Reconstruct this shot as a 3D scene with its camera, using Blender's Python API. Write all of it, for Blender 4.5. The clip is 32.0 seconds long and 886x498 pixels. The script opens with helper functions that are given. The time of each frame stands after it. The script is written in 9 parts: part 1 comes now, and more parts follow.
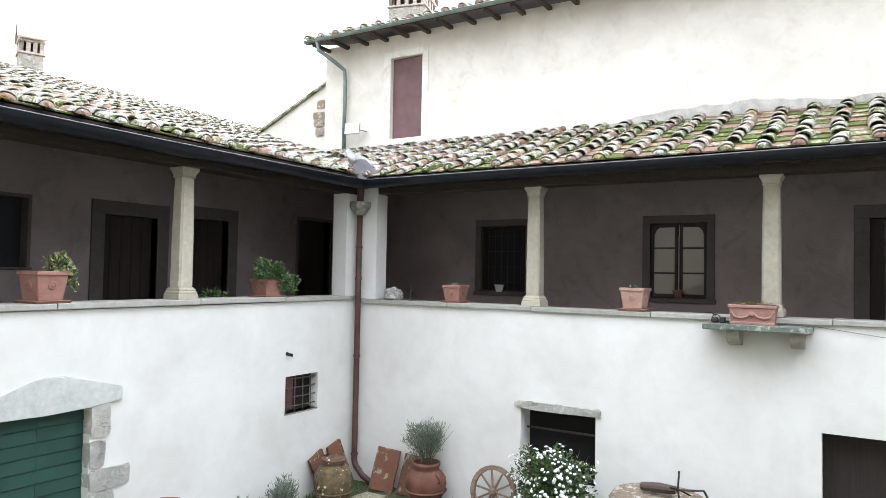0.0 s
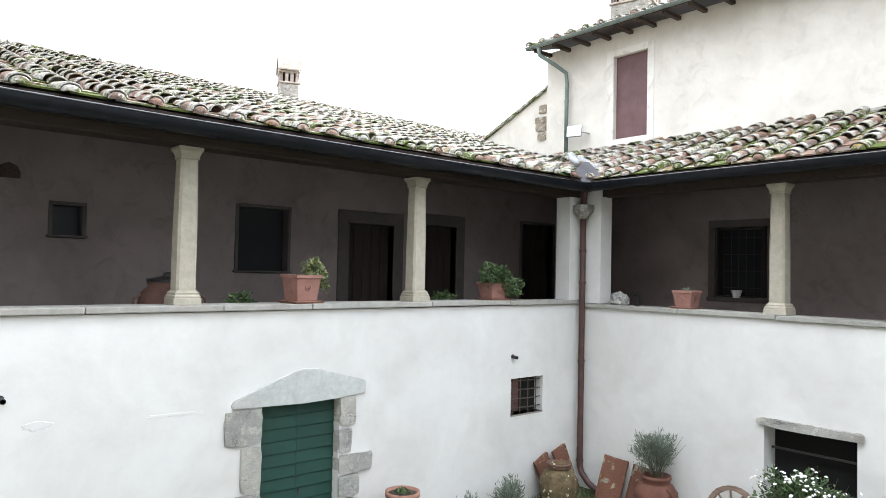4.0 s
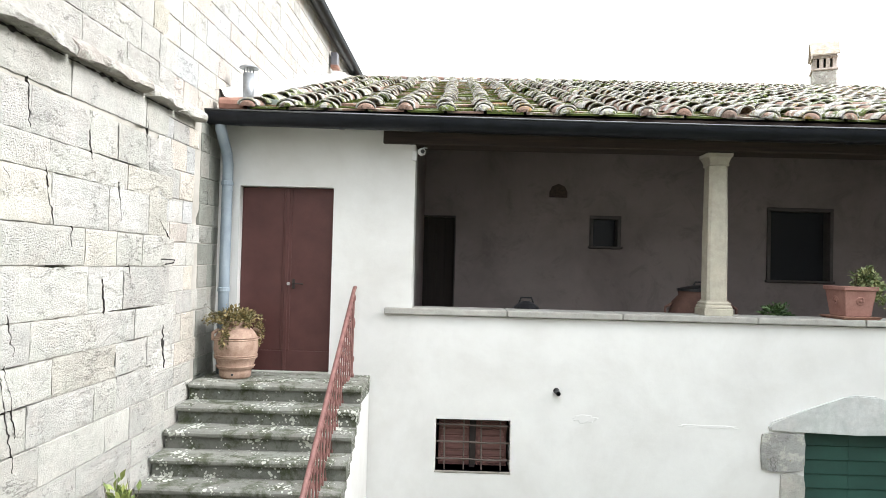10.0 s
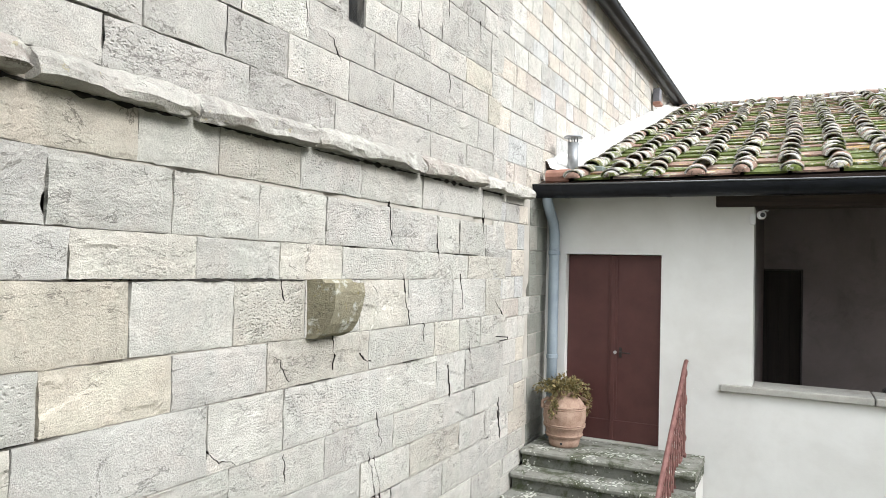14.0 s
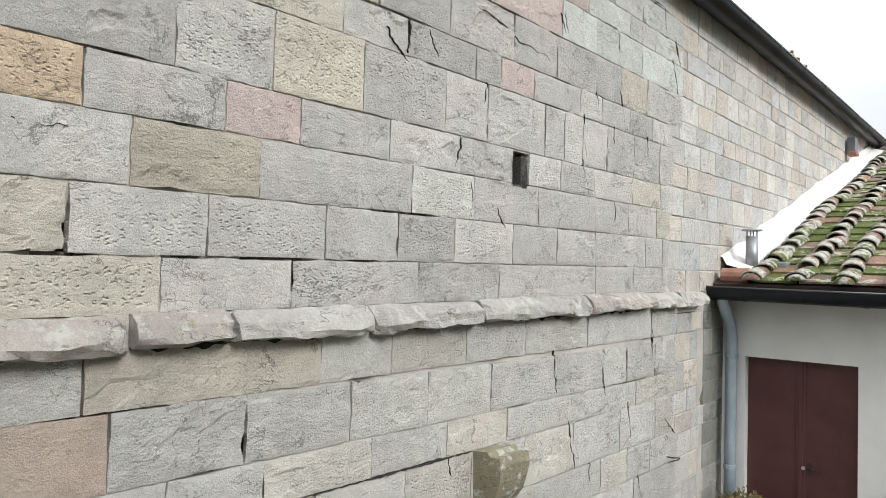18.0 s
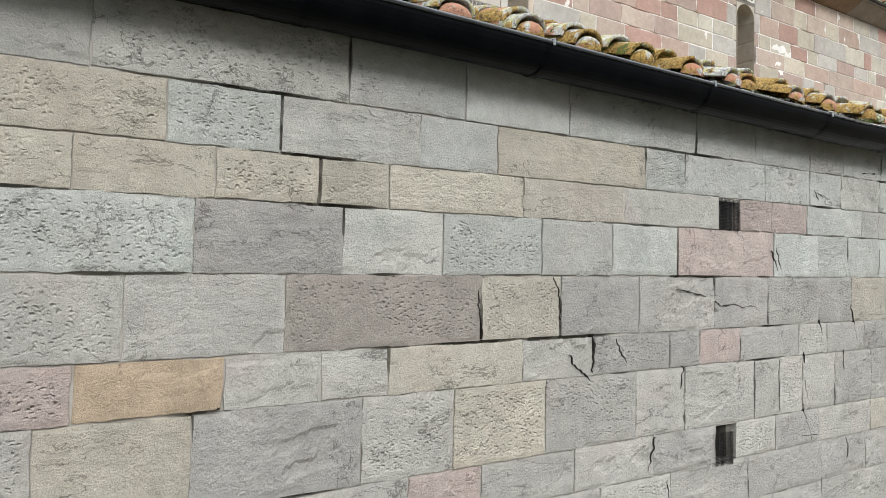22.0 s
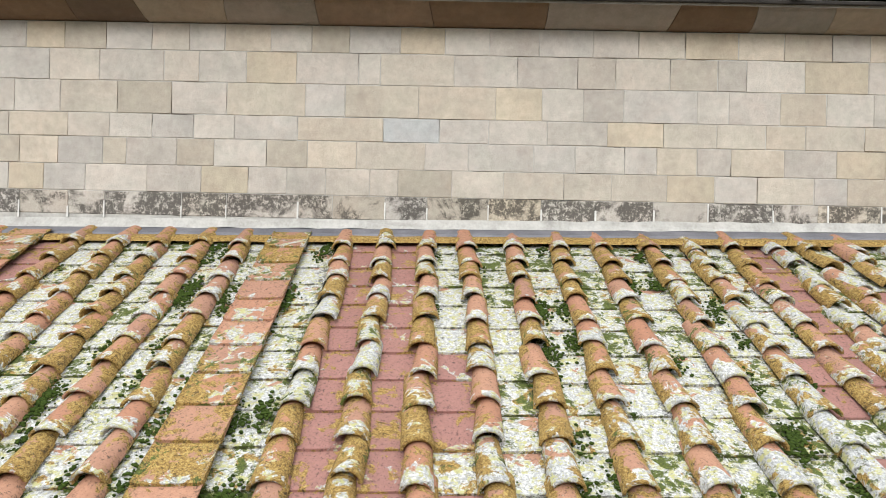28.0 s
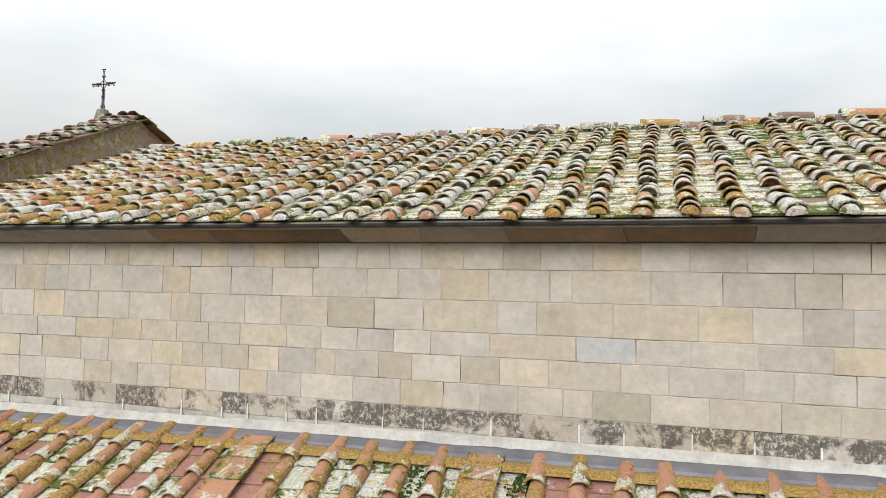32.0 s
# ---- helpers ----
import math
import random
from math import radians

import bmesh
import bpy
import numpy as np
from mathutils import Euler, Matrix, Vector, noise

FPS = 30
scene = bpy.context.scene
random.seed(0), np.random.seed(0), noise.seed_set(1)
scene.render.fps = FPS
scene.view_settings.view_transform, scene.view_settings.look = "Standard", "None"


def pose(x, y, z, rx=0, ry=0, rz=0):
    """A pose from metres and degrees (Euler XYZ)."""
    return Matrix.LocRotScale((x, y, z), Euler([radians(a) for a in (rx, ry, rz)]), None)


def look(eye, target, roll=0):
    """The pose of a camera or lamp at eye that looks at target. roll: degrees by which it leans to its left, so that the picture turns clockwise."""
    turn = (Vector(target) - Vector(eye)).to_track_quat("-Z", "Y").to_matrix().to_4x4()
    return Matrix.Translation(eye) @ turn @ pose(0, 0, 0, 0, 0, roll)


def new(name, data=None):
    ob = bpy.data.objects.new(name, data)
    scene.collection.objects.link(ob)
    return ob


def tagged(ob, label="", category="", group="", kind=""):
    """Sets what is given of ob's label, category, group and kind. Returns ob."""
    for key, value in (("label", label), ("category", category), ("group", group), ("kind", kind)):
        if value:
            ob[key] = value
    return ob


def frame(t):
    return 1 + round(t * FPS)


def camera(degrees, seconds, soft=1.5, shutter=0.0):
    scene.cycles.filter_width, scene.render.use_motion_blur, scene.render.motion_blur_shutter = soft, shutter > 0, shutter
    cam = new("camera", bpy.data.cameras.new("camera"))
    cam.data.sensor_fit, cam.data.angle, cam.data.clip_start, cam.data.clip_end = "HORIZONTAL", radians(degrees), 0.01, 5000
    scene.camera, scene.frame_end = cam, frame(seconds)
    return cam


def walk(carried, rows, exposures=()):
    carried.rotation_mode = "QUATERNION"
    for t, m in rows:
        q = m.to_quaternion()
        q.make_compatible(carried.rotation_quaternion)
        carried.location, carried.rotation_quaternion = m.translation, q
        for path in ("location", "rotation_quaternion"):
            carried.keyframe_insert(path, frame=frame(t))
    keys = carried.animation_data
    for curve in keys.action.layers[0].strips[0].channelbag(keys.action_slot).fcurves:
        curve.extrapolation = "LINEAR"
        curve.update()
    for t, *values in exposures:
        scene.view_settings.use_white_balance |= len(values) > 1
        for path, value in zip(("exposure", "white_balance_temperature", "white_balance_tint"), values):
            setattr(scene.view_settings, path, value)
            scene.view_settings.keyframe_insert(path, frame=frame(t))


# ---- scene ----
cam = camera(65.4, 32.0, soft=0.5)
PATH = [
    (0, (2.692, -7.722, 3.667), (4.399, -6.681, 3.738), 1.1),
    (1, (2.732, -7.788, 3.684), (4.337, -6.595, 3.752), 1.2),
    (2, (2.701, -7.762, 3.698), (4.217, -6.459, 3.763), 1.3),
    (3, (2.67, -7.716, 3.689), (4.095, -6.315, 3.755), 1.4),
    (3.5, (2.669, -7.706, 3.685), (4.034, -6.245, 3.751), 1.3),
    (5.5, (2.618, -7.643, 3.701), (3.668, -5.942, 3.765), 1.4),
    (6, (2.617, -7.618, 3.7), (3.573, -5.863, 3.763), 1.4),
    (7, (2.625, -7.592, 3.716), (3.388, -5.744, 3.775), 1.4),
    (8, (2.646, -7.569, 3.706), (3.197, -5.647, 3.765), 1.4),
    (9, (2.633, -7.548, 3.716), (2.923, -5.57, 3.769), 1.5),
    (10, (2.626, -7.549, 3.712), (2.589, -5.55, 3.762), 1.5),
    (11, (2.613, -7.543, 3.727), (2.292, -5.569, 3.771), 1.5),
    (12, (2.591, -7.526, 3.85), (2.038, -5.604, 3.895), 1.4),
    (13, (2.581, -7.531, 4.13), (1.831, -5.677, 4.184), 1.4),
    (14, (2.54, -7.549, 4.34), (1.628, -5.77, 4.397), 1.5),
    (14.5, (2.537, -7.544, 4.407), (1.555, -5.803, 4.463), 1.5),
    (16.5, (2.569, -7.592, 4.864), (1.38, -5.986, 4.937), 1.6),
    (17, (2.566, -7.596, 4.981), (1.339, -6.018, 5.058), 1.5),
    (18, (2.578, -7.635, 5.303), (1.271, -6.123, 5.379), 1.7),
    (19, (2.594, -7.624, 5.668), (1.216, -6.177, 5.756), 1.5),
    (20, (2.659, -7.572, 6.048), (1.144, -6.27, 6.149), 1.3),
    (21, (2.675, -7.55, 6.501), (1.055, -6.379, 6.593), 1.4),
    (22, (2.669, -7.564, 6.965), (0.967, -6.516, 7.054), 1.3),
    (23, (2.671, -7.589, 7.434), (0.874, -6.712, 7.504), 1.1),
    (24, (2.679, -7.614, 7.838), (0.798, -6.941, 7.916), 1.1),
    (25, (2.685, -7.642, 8.245), (0.744, -7.165, 8.325), 1.4),
    (26, (2.67, -7.649, 8.645), (0.691, -7.366, 8.726), 1.5),
    (26.5, (2.658, -7.623, 8.84), (0.668, -7.443, 8.922), 1.5),
    (28.5, (2.638, -7.742, 9.869), (0.64, -7.844, 9.896), 1.2),
    (29, (2.62, -7.684, 9.958), (0.631, -7.877, 10.031), 1.2),
    (30, (2.606, -7.697, 10.422), (0.632, -8.013, 10.498), 1.1),
    (31, (2.613, -7.68, 10.956), (0.664, -8.124, 11.026), 0.9),
    (32, (2.601, -7.667, 11.489), (0.695, -8.266, 11.572), 0.9),
]
walk(cam, [(t, look(eye, target, roll)) for t, eye, target, roll in PATH],
     exposures=[(0, 1.42, 6230, 12), (3, 1.32, 6230, 12), (6, 1.2, 6330, 11), (10, 1.2, 6450, 10), (12, 1.02, 6500, 10), (13, 0.92, 6500, 10), (14.5, 0.8, 6500, 10), (17, 0.38, 6500, 10), (18, 0.31, 6500, 10), (20, 0.16, 6500, 10), (22, 0.1, 6500, 10), (23, 0.12, 6500, 10), (26, 0.22, 6500, 10), (28.5, 0.05, 6500, 10), (30, 0, 6540, 10), (32, 0.02, 6720, 10)])

# ---- world, sun ----
SUN_EL, SUN_AZ = radians(30), radians(101)          # azimuth clockwise from +y
world = bpy.data.worlds.new("world")
scene.world = world
world.use_nodes = True
wt = world.node_tree
wt.nodes.clear()
w_out = wt.nodes.new("ShaderNodeOutputWorld")
w_bg = wt.nodes.new("ShaderNodeBackground")
w_sky = wt.nodes.new("ShaderNodeTexSky")
w_sky.sky_type = "NISHITA"
w_sky.sun_disc = False
w_sky.sun_elevation = SUN_EL
w_sky.sun_rotation = SUN_AZ
w_sky.dust_density = 3.0
w_co = wt.nodes.new("ShaderNodeTexCoord")
w_map = wt.nodes.new("ShaderNodeMapping")
w_map.inputs["Scale"].default_value = (1.0, 1.0, 3.2)
w_noise = wt.nodes.new("ShaderNodeTexNoise")
w_noise.inputs["Scale"].default_value = 2.6
w_noise.inputs["Detail"].default_value = 5.0
w_noise.inputs["Roughness"].default_value = 0.55
w_ramp = wt.nodes.new("ShaderNodeValToRGB")
w_ramp.color_ramp.elements[0].position = 0.36
w_ramp.color_ramp.elements[0].color = (11.4, 12.3, 13.0, 1)
w_ramp.color_ramp.elements[1].position = 0.62
w_ramp.color_ramp.elements[1].color = (13.7, 14.1, 14.5, 1)
w_mix = wt.nodes.new("ShaderNodeMix")
w_mix.data_type = "RGBA"
w_mix.inputs[0].default_value = 0.9
wt.links.new(w_co.outputs["Generated"], w_map.inputs["Vector"])
wt.links.new(w_map.outputs["Vector"], w_noise.inputs["Vector"])
wt.links.new(w_noise.outputs["Fac"], w_ramp.inputs["Fac"])
wt.links.new(w_sky.outputs["Color"], w_mix.inputs[6])
wt.links.new(w_ramp.outputs["Color"], w_mix.inputs[7])
w_sep = wt.nodes.new("ShaderNodeSeparateXYZ")          # an overcast sky is three times as bright overhead as at the horizon
w_up = wt.nodes.new("ShaderNodeMapRange")
w_up.inputs["From Min"].default_value, w_up.inputs["From Max"].default_value = 0.12, 1.0
w_up.inputs["To Min"].default_value, w_up.inputs["To Max"].default_value = 0.31, 1.42
w_dim = wt.nodes.new("ShaderNodeVectorMath")
w_dim.operation = "SCALE"
wt.links.new(w_co.outputs["Generated"], w_sep.inputs[0])
wt.links.new(w_sep.outputs[2], w_up.inputs["Value"])
wt.links.new(w_mix.outputs[2], w_dim.inputs[0])
wt.links.new(w_up.outputs[0], w_dim.inputs["Scale"])
wt.links.new(w_dim.outputs[0], w_bg.inputs["Color"])
w_bg.inputs["Strength"].default_value = 0.15
wt.links.new(w_bg.outputs["Background"], w_out.inputs["Surface"])

sun = new("sun", bpy.data.lights.new("sun", "SUN"))
sun.data.energy = 2.25
sun.data.angle = radians(20)
sun.data.color = (1.0, 0.99, 0.985)
sun_from = Vector((math.sin(SUN_AZ) * math.cos(SUN_EL), math.cos(SUN_AZ) * math.cos(SUN_EL), math.sin(SUN_EL)))
sun.matrix_world = look(sun_from * 60, (0, 0, 0))


# ---- material helpers ----
def mat_new(name):
    m = bpy.data.materials.new(name)
    m.use_nodes = True
    return m, m.node_tree, m.node_tree.nodes["Principled BSDF"]


def put_in(nt, sock, v):
    if isinstance(v, bpy.types.NodeSocket):
        nt.links.new(v, sock)
    elif v is not None:
        sock.default_value = v


def n_noise(nt, vec, scale, detail=4.0, rough=0.6, dist=0.0):
    n = nt.nodes.new("ShaderNodeTexNoise")
    put_in(nt, n.inputs["Vector"], vec)
    n.inputs["Scale"].default_value = scale
    n.inputs["Detail"].default_value = detail
    n.inputs["Roughness"].default_value = rough
    n.inputs["Distortion"].default_value = dist
    return n.outputs["Fac"]


def n_voro(nt, vec, scale, feature="F1"):
    n = nt.nodes.new("ShaderNodeTexVoronoi")
    n.feature = feature
    put_in(nt, n.inputs["Vector"], vec)
    n.inputs["Scale"].default_value = scale
    return n.outputs["Distance"]


def n_ramp(nt, fac, *stops):
    n = nt.nodes.new("ShaderNodeValToRGB")
    cr = n.color_ramp
    while len(cr.elements) < len(stops):
        cr.elements.new(0.5)
    for e, (p, c) in zip(cr.elements, stops):
        e.position = p
        e.color = (c, c, c, 1) if isinstance(c, (int, float)) else (*c, 1)
    put_in(nt, n.inputs["Fac"], fac)
    return n.outputs["Color"]


def n_mix(nt, fac, a, b, mode="MIX"):
    n = nt.nodes.new("ShaderNodeMix")
    n.data_type, n.blend_type = "RGBA", mode
    put_in(nt, n.inputs[0], fac)
    put_in(nt, n.inputs[6], (*a, 1) if isinstance(a, tuple) else a)
    put_in(nt, n.inputs[7], (*b, 1) if isinstance(b, tuple) else b)
    return n.outputs[2]


def n_math(nt, op, a, b=None, clamp=False):
    n = nt.nodes.new("ShaderNodeMath")
    n.operation, n.use_clamp = op, clamp
    put_in(nt, n.inputs[0], a)
    if b is not None:
        put_in(nt, n.inputs[1], b)
    return n.outputs[0]


def n_bump(nt, bsdf, height, strength, distance=0.01):
    n = nt.nodes.new("ShaderNodeBump")
    n.inputs["Strength"].default_value = strength
    n.inputs["Distance"].default_value = distance
    nt.links.new(height, n.inputs["Height"])
    nt.links.new(n.outputs["Normal"], bsdf.inputs["Normal"])


def n_rand(nt):
    """One number a piece, whether it is an object of its own or an island of a joined mesh."""
    o = nt.nodes.new("ShaderNodeObjectInfo")
    g = nt.nodes.new("ShaderNodeNewGeometry")
    return n_math(nt, "FRACT", n_math(nt, "ADD", o.outputs["Random"], g.outputs["Random Per Island"])), o, g


def n_shifted(nt, rnd, geo):
    """The place in the world, moved apart piece by piece, so that the grain breaks at the joints."""
    c = nt.nodes.new("ShaderNodeCombineXYZ")
    s = n_math(nt, "MULTIPLY", rnd, 37.0)
    put_in(nt, c.inputs[0], s)
    put_in(nt, c.inputs[1], n_math(nt, "MULTIPLY", rnd, 91.0))
    put_in(nt, c.inputs[2], s)
    a = nt.nodes.new("ShaderNodeVectorMath")
    nt.links.new(geo.outputs["Position"], a.inputs[0])
    nt.links.new(c.outputs[0], a.inputs[1])
    return a.outputs[0]


def plain(name, lo, hi, scale=3.0, fine=60.0, rough=0.8, bump=0.25, metal=0.0, dist=0.006, spec=0.4):
    """A surface that varies between two colours at two scales."""
    m, nt, b = mat_new(name)
    rnd, o, g = n_rand(nt)
    v = n_shifted(nt, rnd, g)
    big = n_noise(nt, v, scale, 5, 0.6)
    small = n_noise(nt, v, fine, 3, 0.6)
    f = n_math(nt, "ADD", n_math(nt, "MULTIPLY", big, 0.7), n_math(nt, "MULTIPLY", small, 0.3))
    nt.links.new(n_ramp(nt, f, (0.34, lo), (0.66, hi)), b.inputs["Base Color"])
    b.inputs["Roughness"].default_value = rough
    b.inputs["Metallic"].default_value = metal
    b.inputs["Specular IOR Level"].default_value = spec
    if bump:
        n_bump(nt, b, f, bump, dist)
    return m


def plaster(name, lo, hi, stain, stain_amount=0.5, bump=0.35):
    m, nt, b = mat_new(name)
    g = nt.nodes.new("ShaderNodeNewGeometry")
    p = g.outputs["Position"]
    big = n_noise(nt, p, 0.9, 6, 0.62, 0.4)
    mid = n_noise(nt, p, 4.5, 5, 0.6)
    fine = n_noise(nt, p, 90, 3, 0.6)
    col = n_ramp(nt, big, (0.33, lo), (0.62, hi))
    st = n_math(nt, "MULTIPLY", n_ramp(nt, n_noise(nt, p, 2.1, 7, 0.72, 0.8), (0.52, 0.0), (0.74, 1.0)), stain_amount)
    col = n_mix(nt, st, col, stain)
    col = n_mix(nt, n_math(nt, "MULTIPLY", n_ramp(nt, mid, (0.45, 0.0), (0.7, 1.0)), 0.07), col, (0.35, 0.33, 0.29))
    nt.links.new(col, b.inputs["Base Color"])
    b.inputs["Roughness"].default_value = 0.92
    b.inputs["Specular IOR Level"].default_value = 0.2
    n_bump(nt, b, n_math(nt, "ADD", n_math(nt, "MULTIPLY", mid, 1.0), n_math(nt, "MULTIPLY", fine, 0.18)), bump, 0.012)
    return m


def stone(name, grain=45.0, pit=0.5, bump=0.5, lichen=0.0, dirt=0.35):
    """Cut sandstone; each block's own colour is its object colour."""
    m, nt, b = mat_new(name)
    rnd, o, g = n_rand(nt)
    v = n_shifted(nt, rnd, g)
    big = n_noise(nt, v, 2.2, 6, 0.65, 0.5)
    mid = n_noise(nt, v, 13, 5, 0.7)
    fine = n_noise(nt, v, grain * 4.4, 4, 0.75)
    tone = n_math(nt, "ADD", 0.90, n_math(nt, "MULTIPLY", rnd, 0.18))
    tone = n_math(nt, "MULTIPLY", tone, n_math(nt, "ADD", 0.70, n_math(nt, "MULTIPLY", big, 0.60)))
    tone = n_math(nt, "MULTIPLY", tone, n_math(nt, "ADD", 0.48, n_math(nt, "MULTIPLY", fine, 1.04)))
    # this noise also drives the bump, so hollows are painted darker as if shaded
    tone = n_math(nt, "MULTIPLY", tone, n_math(nt, "ADD", 0.72, n_math(nt, "MULTIPLY", mid, 0.56)))
    c = nt.nodes.new("ShaderNodeCombineXYZ")
    for k in range(3):
        put_in(nt, c.inputs[k], tone)
    col = n_mix(nt, 1.0, o.outputs["Color"], c.outputs[0], "MULTIPLY")
    hue = n_ramp(nt, n_noise(nt, v, 3.1, 5, 0.6, 0.6), (0.32, (1.02, 0.99, 0.98)), (0.5, (1.0, 1.0, 1.0)), (0.68, (0.98, 1.0, 0.985)))
    col = n_mix(nt, 1.0, col, hue, "MULTIPLY")
    world_big = n_noise(nt, g.outputs["Position"], 0.8, 6, 0.7, 0.6)
    col = n_mix(nt, n_math(nt, "MULTIPLY", n_ramp(nt, world_big, (0.48, 0.0), (0.72, 1.0)), dirt), col, (0.12, 0.115, 0.10))
    if lichen:
        lm = n_ramp(nt, n_noise(nt, v, 9, 6, 0.75), (0.535, 0.0), (0.60, 1.0))
        col = n_mix(nt, n_math(nt, "MULTIPLY", lm, lichen), col, (0.55, 0.55, 0.49))
        ym = n_ramp(nt, n_noise(nt, v, 16, 5, 0.7), (0.63, 0.0), (0.68, 1.0))
        col = n_mix(nt, n_math(nt, "MULTIPLY", ym, lichen * 0.6), col, (0.36, 0.30, 0.10))
    nt.links.new(col, b.inputs["Base Color"])
    b.inputs["Roughness"].default_value = 0.93
    b.inputs["Specular IOR Level"].default_value = 0.25
    grit = n_noise(nt, v, 30, 6, 0.8)
    h = n_math(nt, "ADD", n_math(nt, "MULTIPLY", mid, 0.9), n_math(nt, "MULTIPLY", fine, 0.35))
    h = n_math(nt, "ADD", h, n_math(nt, "MULTIPLY", grit, pit * 1.5))
    # pecked dents on the tooled blocks, whose colour carries no alpha
    field = nt.nodes.new("ShaderNodeAttribute")
    field.attribute_name = "inner_field"
    tooled = n_math(nt, "MULTIPLY", n_math(nt, "SUBTRACT", 1.0, o.outputs["Alpha"]), n_ramp(nt, n_noise(nt, v, 3.5, 4, 0.6), (0.34, 0.0), (0.54, 1.0)))
    tooled = n_math(nt, "MULTIPLY", tooled, field.outputs["Fac"])
    mp = nt.nodes.new("ShaderNodeMapping")
    mp.inputs["Scale"].default_value = (1.0, 0.9, 1.25)
    warp = nt.nodes.new("ShaderNodeVectorMath")
    wn = nt.nodes.new("ShaderNodeTexNoise")
    wn.inputs["Scale"].default_value = 18.0
    nt.links.new(v, wn.inputs["Vector"])
    sc = nt.nodes.new("ShaderNodeVectorMath")
    sc.operation = "SCALE"
    sc.inputs["Scale"].default_value = 0.035
    nt.links.new(wn.outputs["Color"], sc.inputs[0])
    nt.links.new(v, warp.inputs[0])
    nt.links.new(sc.outputs[0], warp.inputs[1])
    nt.links.new(warp.outputs[0], mp.inputs["Vector"])
    pits = n_ramp(nt, n_voro(nt, mp.outputs[0], grain), (0.05, 1.0), (0.40, 0.0))
    pits = n_math(nt, "MULTIPLY", pits, tooled)
    h = n_math(nt, "SUBTRACT", h, n_math(nt, "MULTIPLY", pits, pit * 1.7))
    # bedding: shallow ledges that run along the block
    bed = nt.nodes.new("ShaderNodeMapping")
    bed.inputs["Scale"].default_value = (3.0, 3.0, 11.0)
    nt.links.new(warp.outputs[0], bed.inputs["Vector"])
    ledge = n_noise(nt, bed.outputs[0], 1.0, 6, 0.7, 0.3)
    split = n_ramp(nt, n_math(nt, "FRACT", n_math(nt, "MULTIPLY", rnd, 11.7)), (0.35, 0.15), (0.8, 1.0))
    h = n_math(nt, "ADD", h, n_math(nt, "MULTIPLY", n_math(nt, "MULTIPLY", ledge, split), pit * 2.6))
    # hairline cracks; the dirt colour also paints the dark of their depth
    line = n_math(nt, "ABSOLUTE", n_math(nt, "SUBTRACT", n_noise(nt, bed.outputs[0], 0.27, 6, 0.66, 0.2), 0.5))
    width = n_math(nt, "MULTIPLY", n_ramp(nt, n_noise(nt, v, 2.6, 3, 0.6), (0.50, 0.0), (0.64, 1.0)), 0.006)
    line = n_math(nt, "GREATER_THAN", n_math(nt, "SUBTRACT", width, line), 0.0)
    jag = n_math(nt, "ABSOLUTE", n_math(nt, "SUBTRACT", n_noise(nt, v, 2.1, 7, 0.62, 0.25), 0.5))
    open_ = n_math(nt, "MULTIPLY", n_ramp(nt, n_noise(nt, v, 3.3, 3, 0.6), (0.52, 0.0), (0.66, 1.0)), 0.0065)
    line = n_math(nt, "MAXIMUM", line, n_math(nt, "GREATER_THAN", n_math(nt, "SUBTRACT", open_, jag), 0.0))
    line = n_math(nt, "MULTIPLY", line, max(0.0, pit - 0.25) * 2.6, True)
    h = n_math(nt, "SUBTRACT", h, n_math(nt, "MULTIPLY", line, 2.2))
    col = n_mix(nt, n_math(nt, "MULTIPLY", line, 0.55), col, (0.06, 0.053, 0.045))
    # the dents get a little shade in their colour too
    col = n_mix(nt, n_math(nt, "MULTIPLY", pits, 0.06), col, (0.16, 0.145, 0.12))
    nt.links.new(col, b.inputs["Base Color"])
    n_bump(nt, b, h, bump, 0.028)
    return m


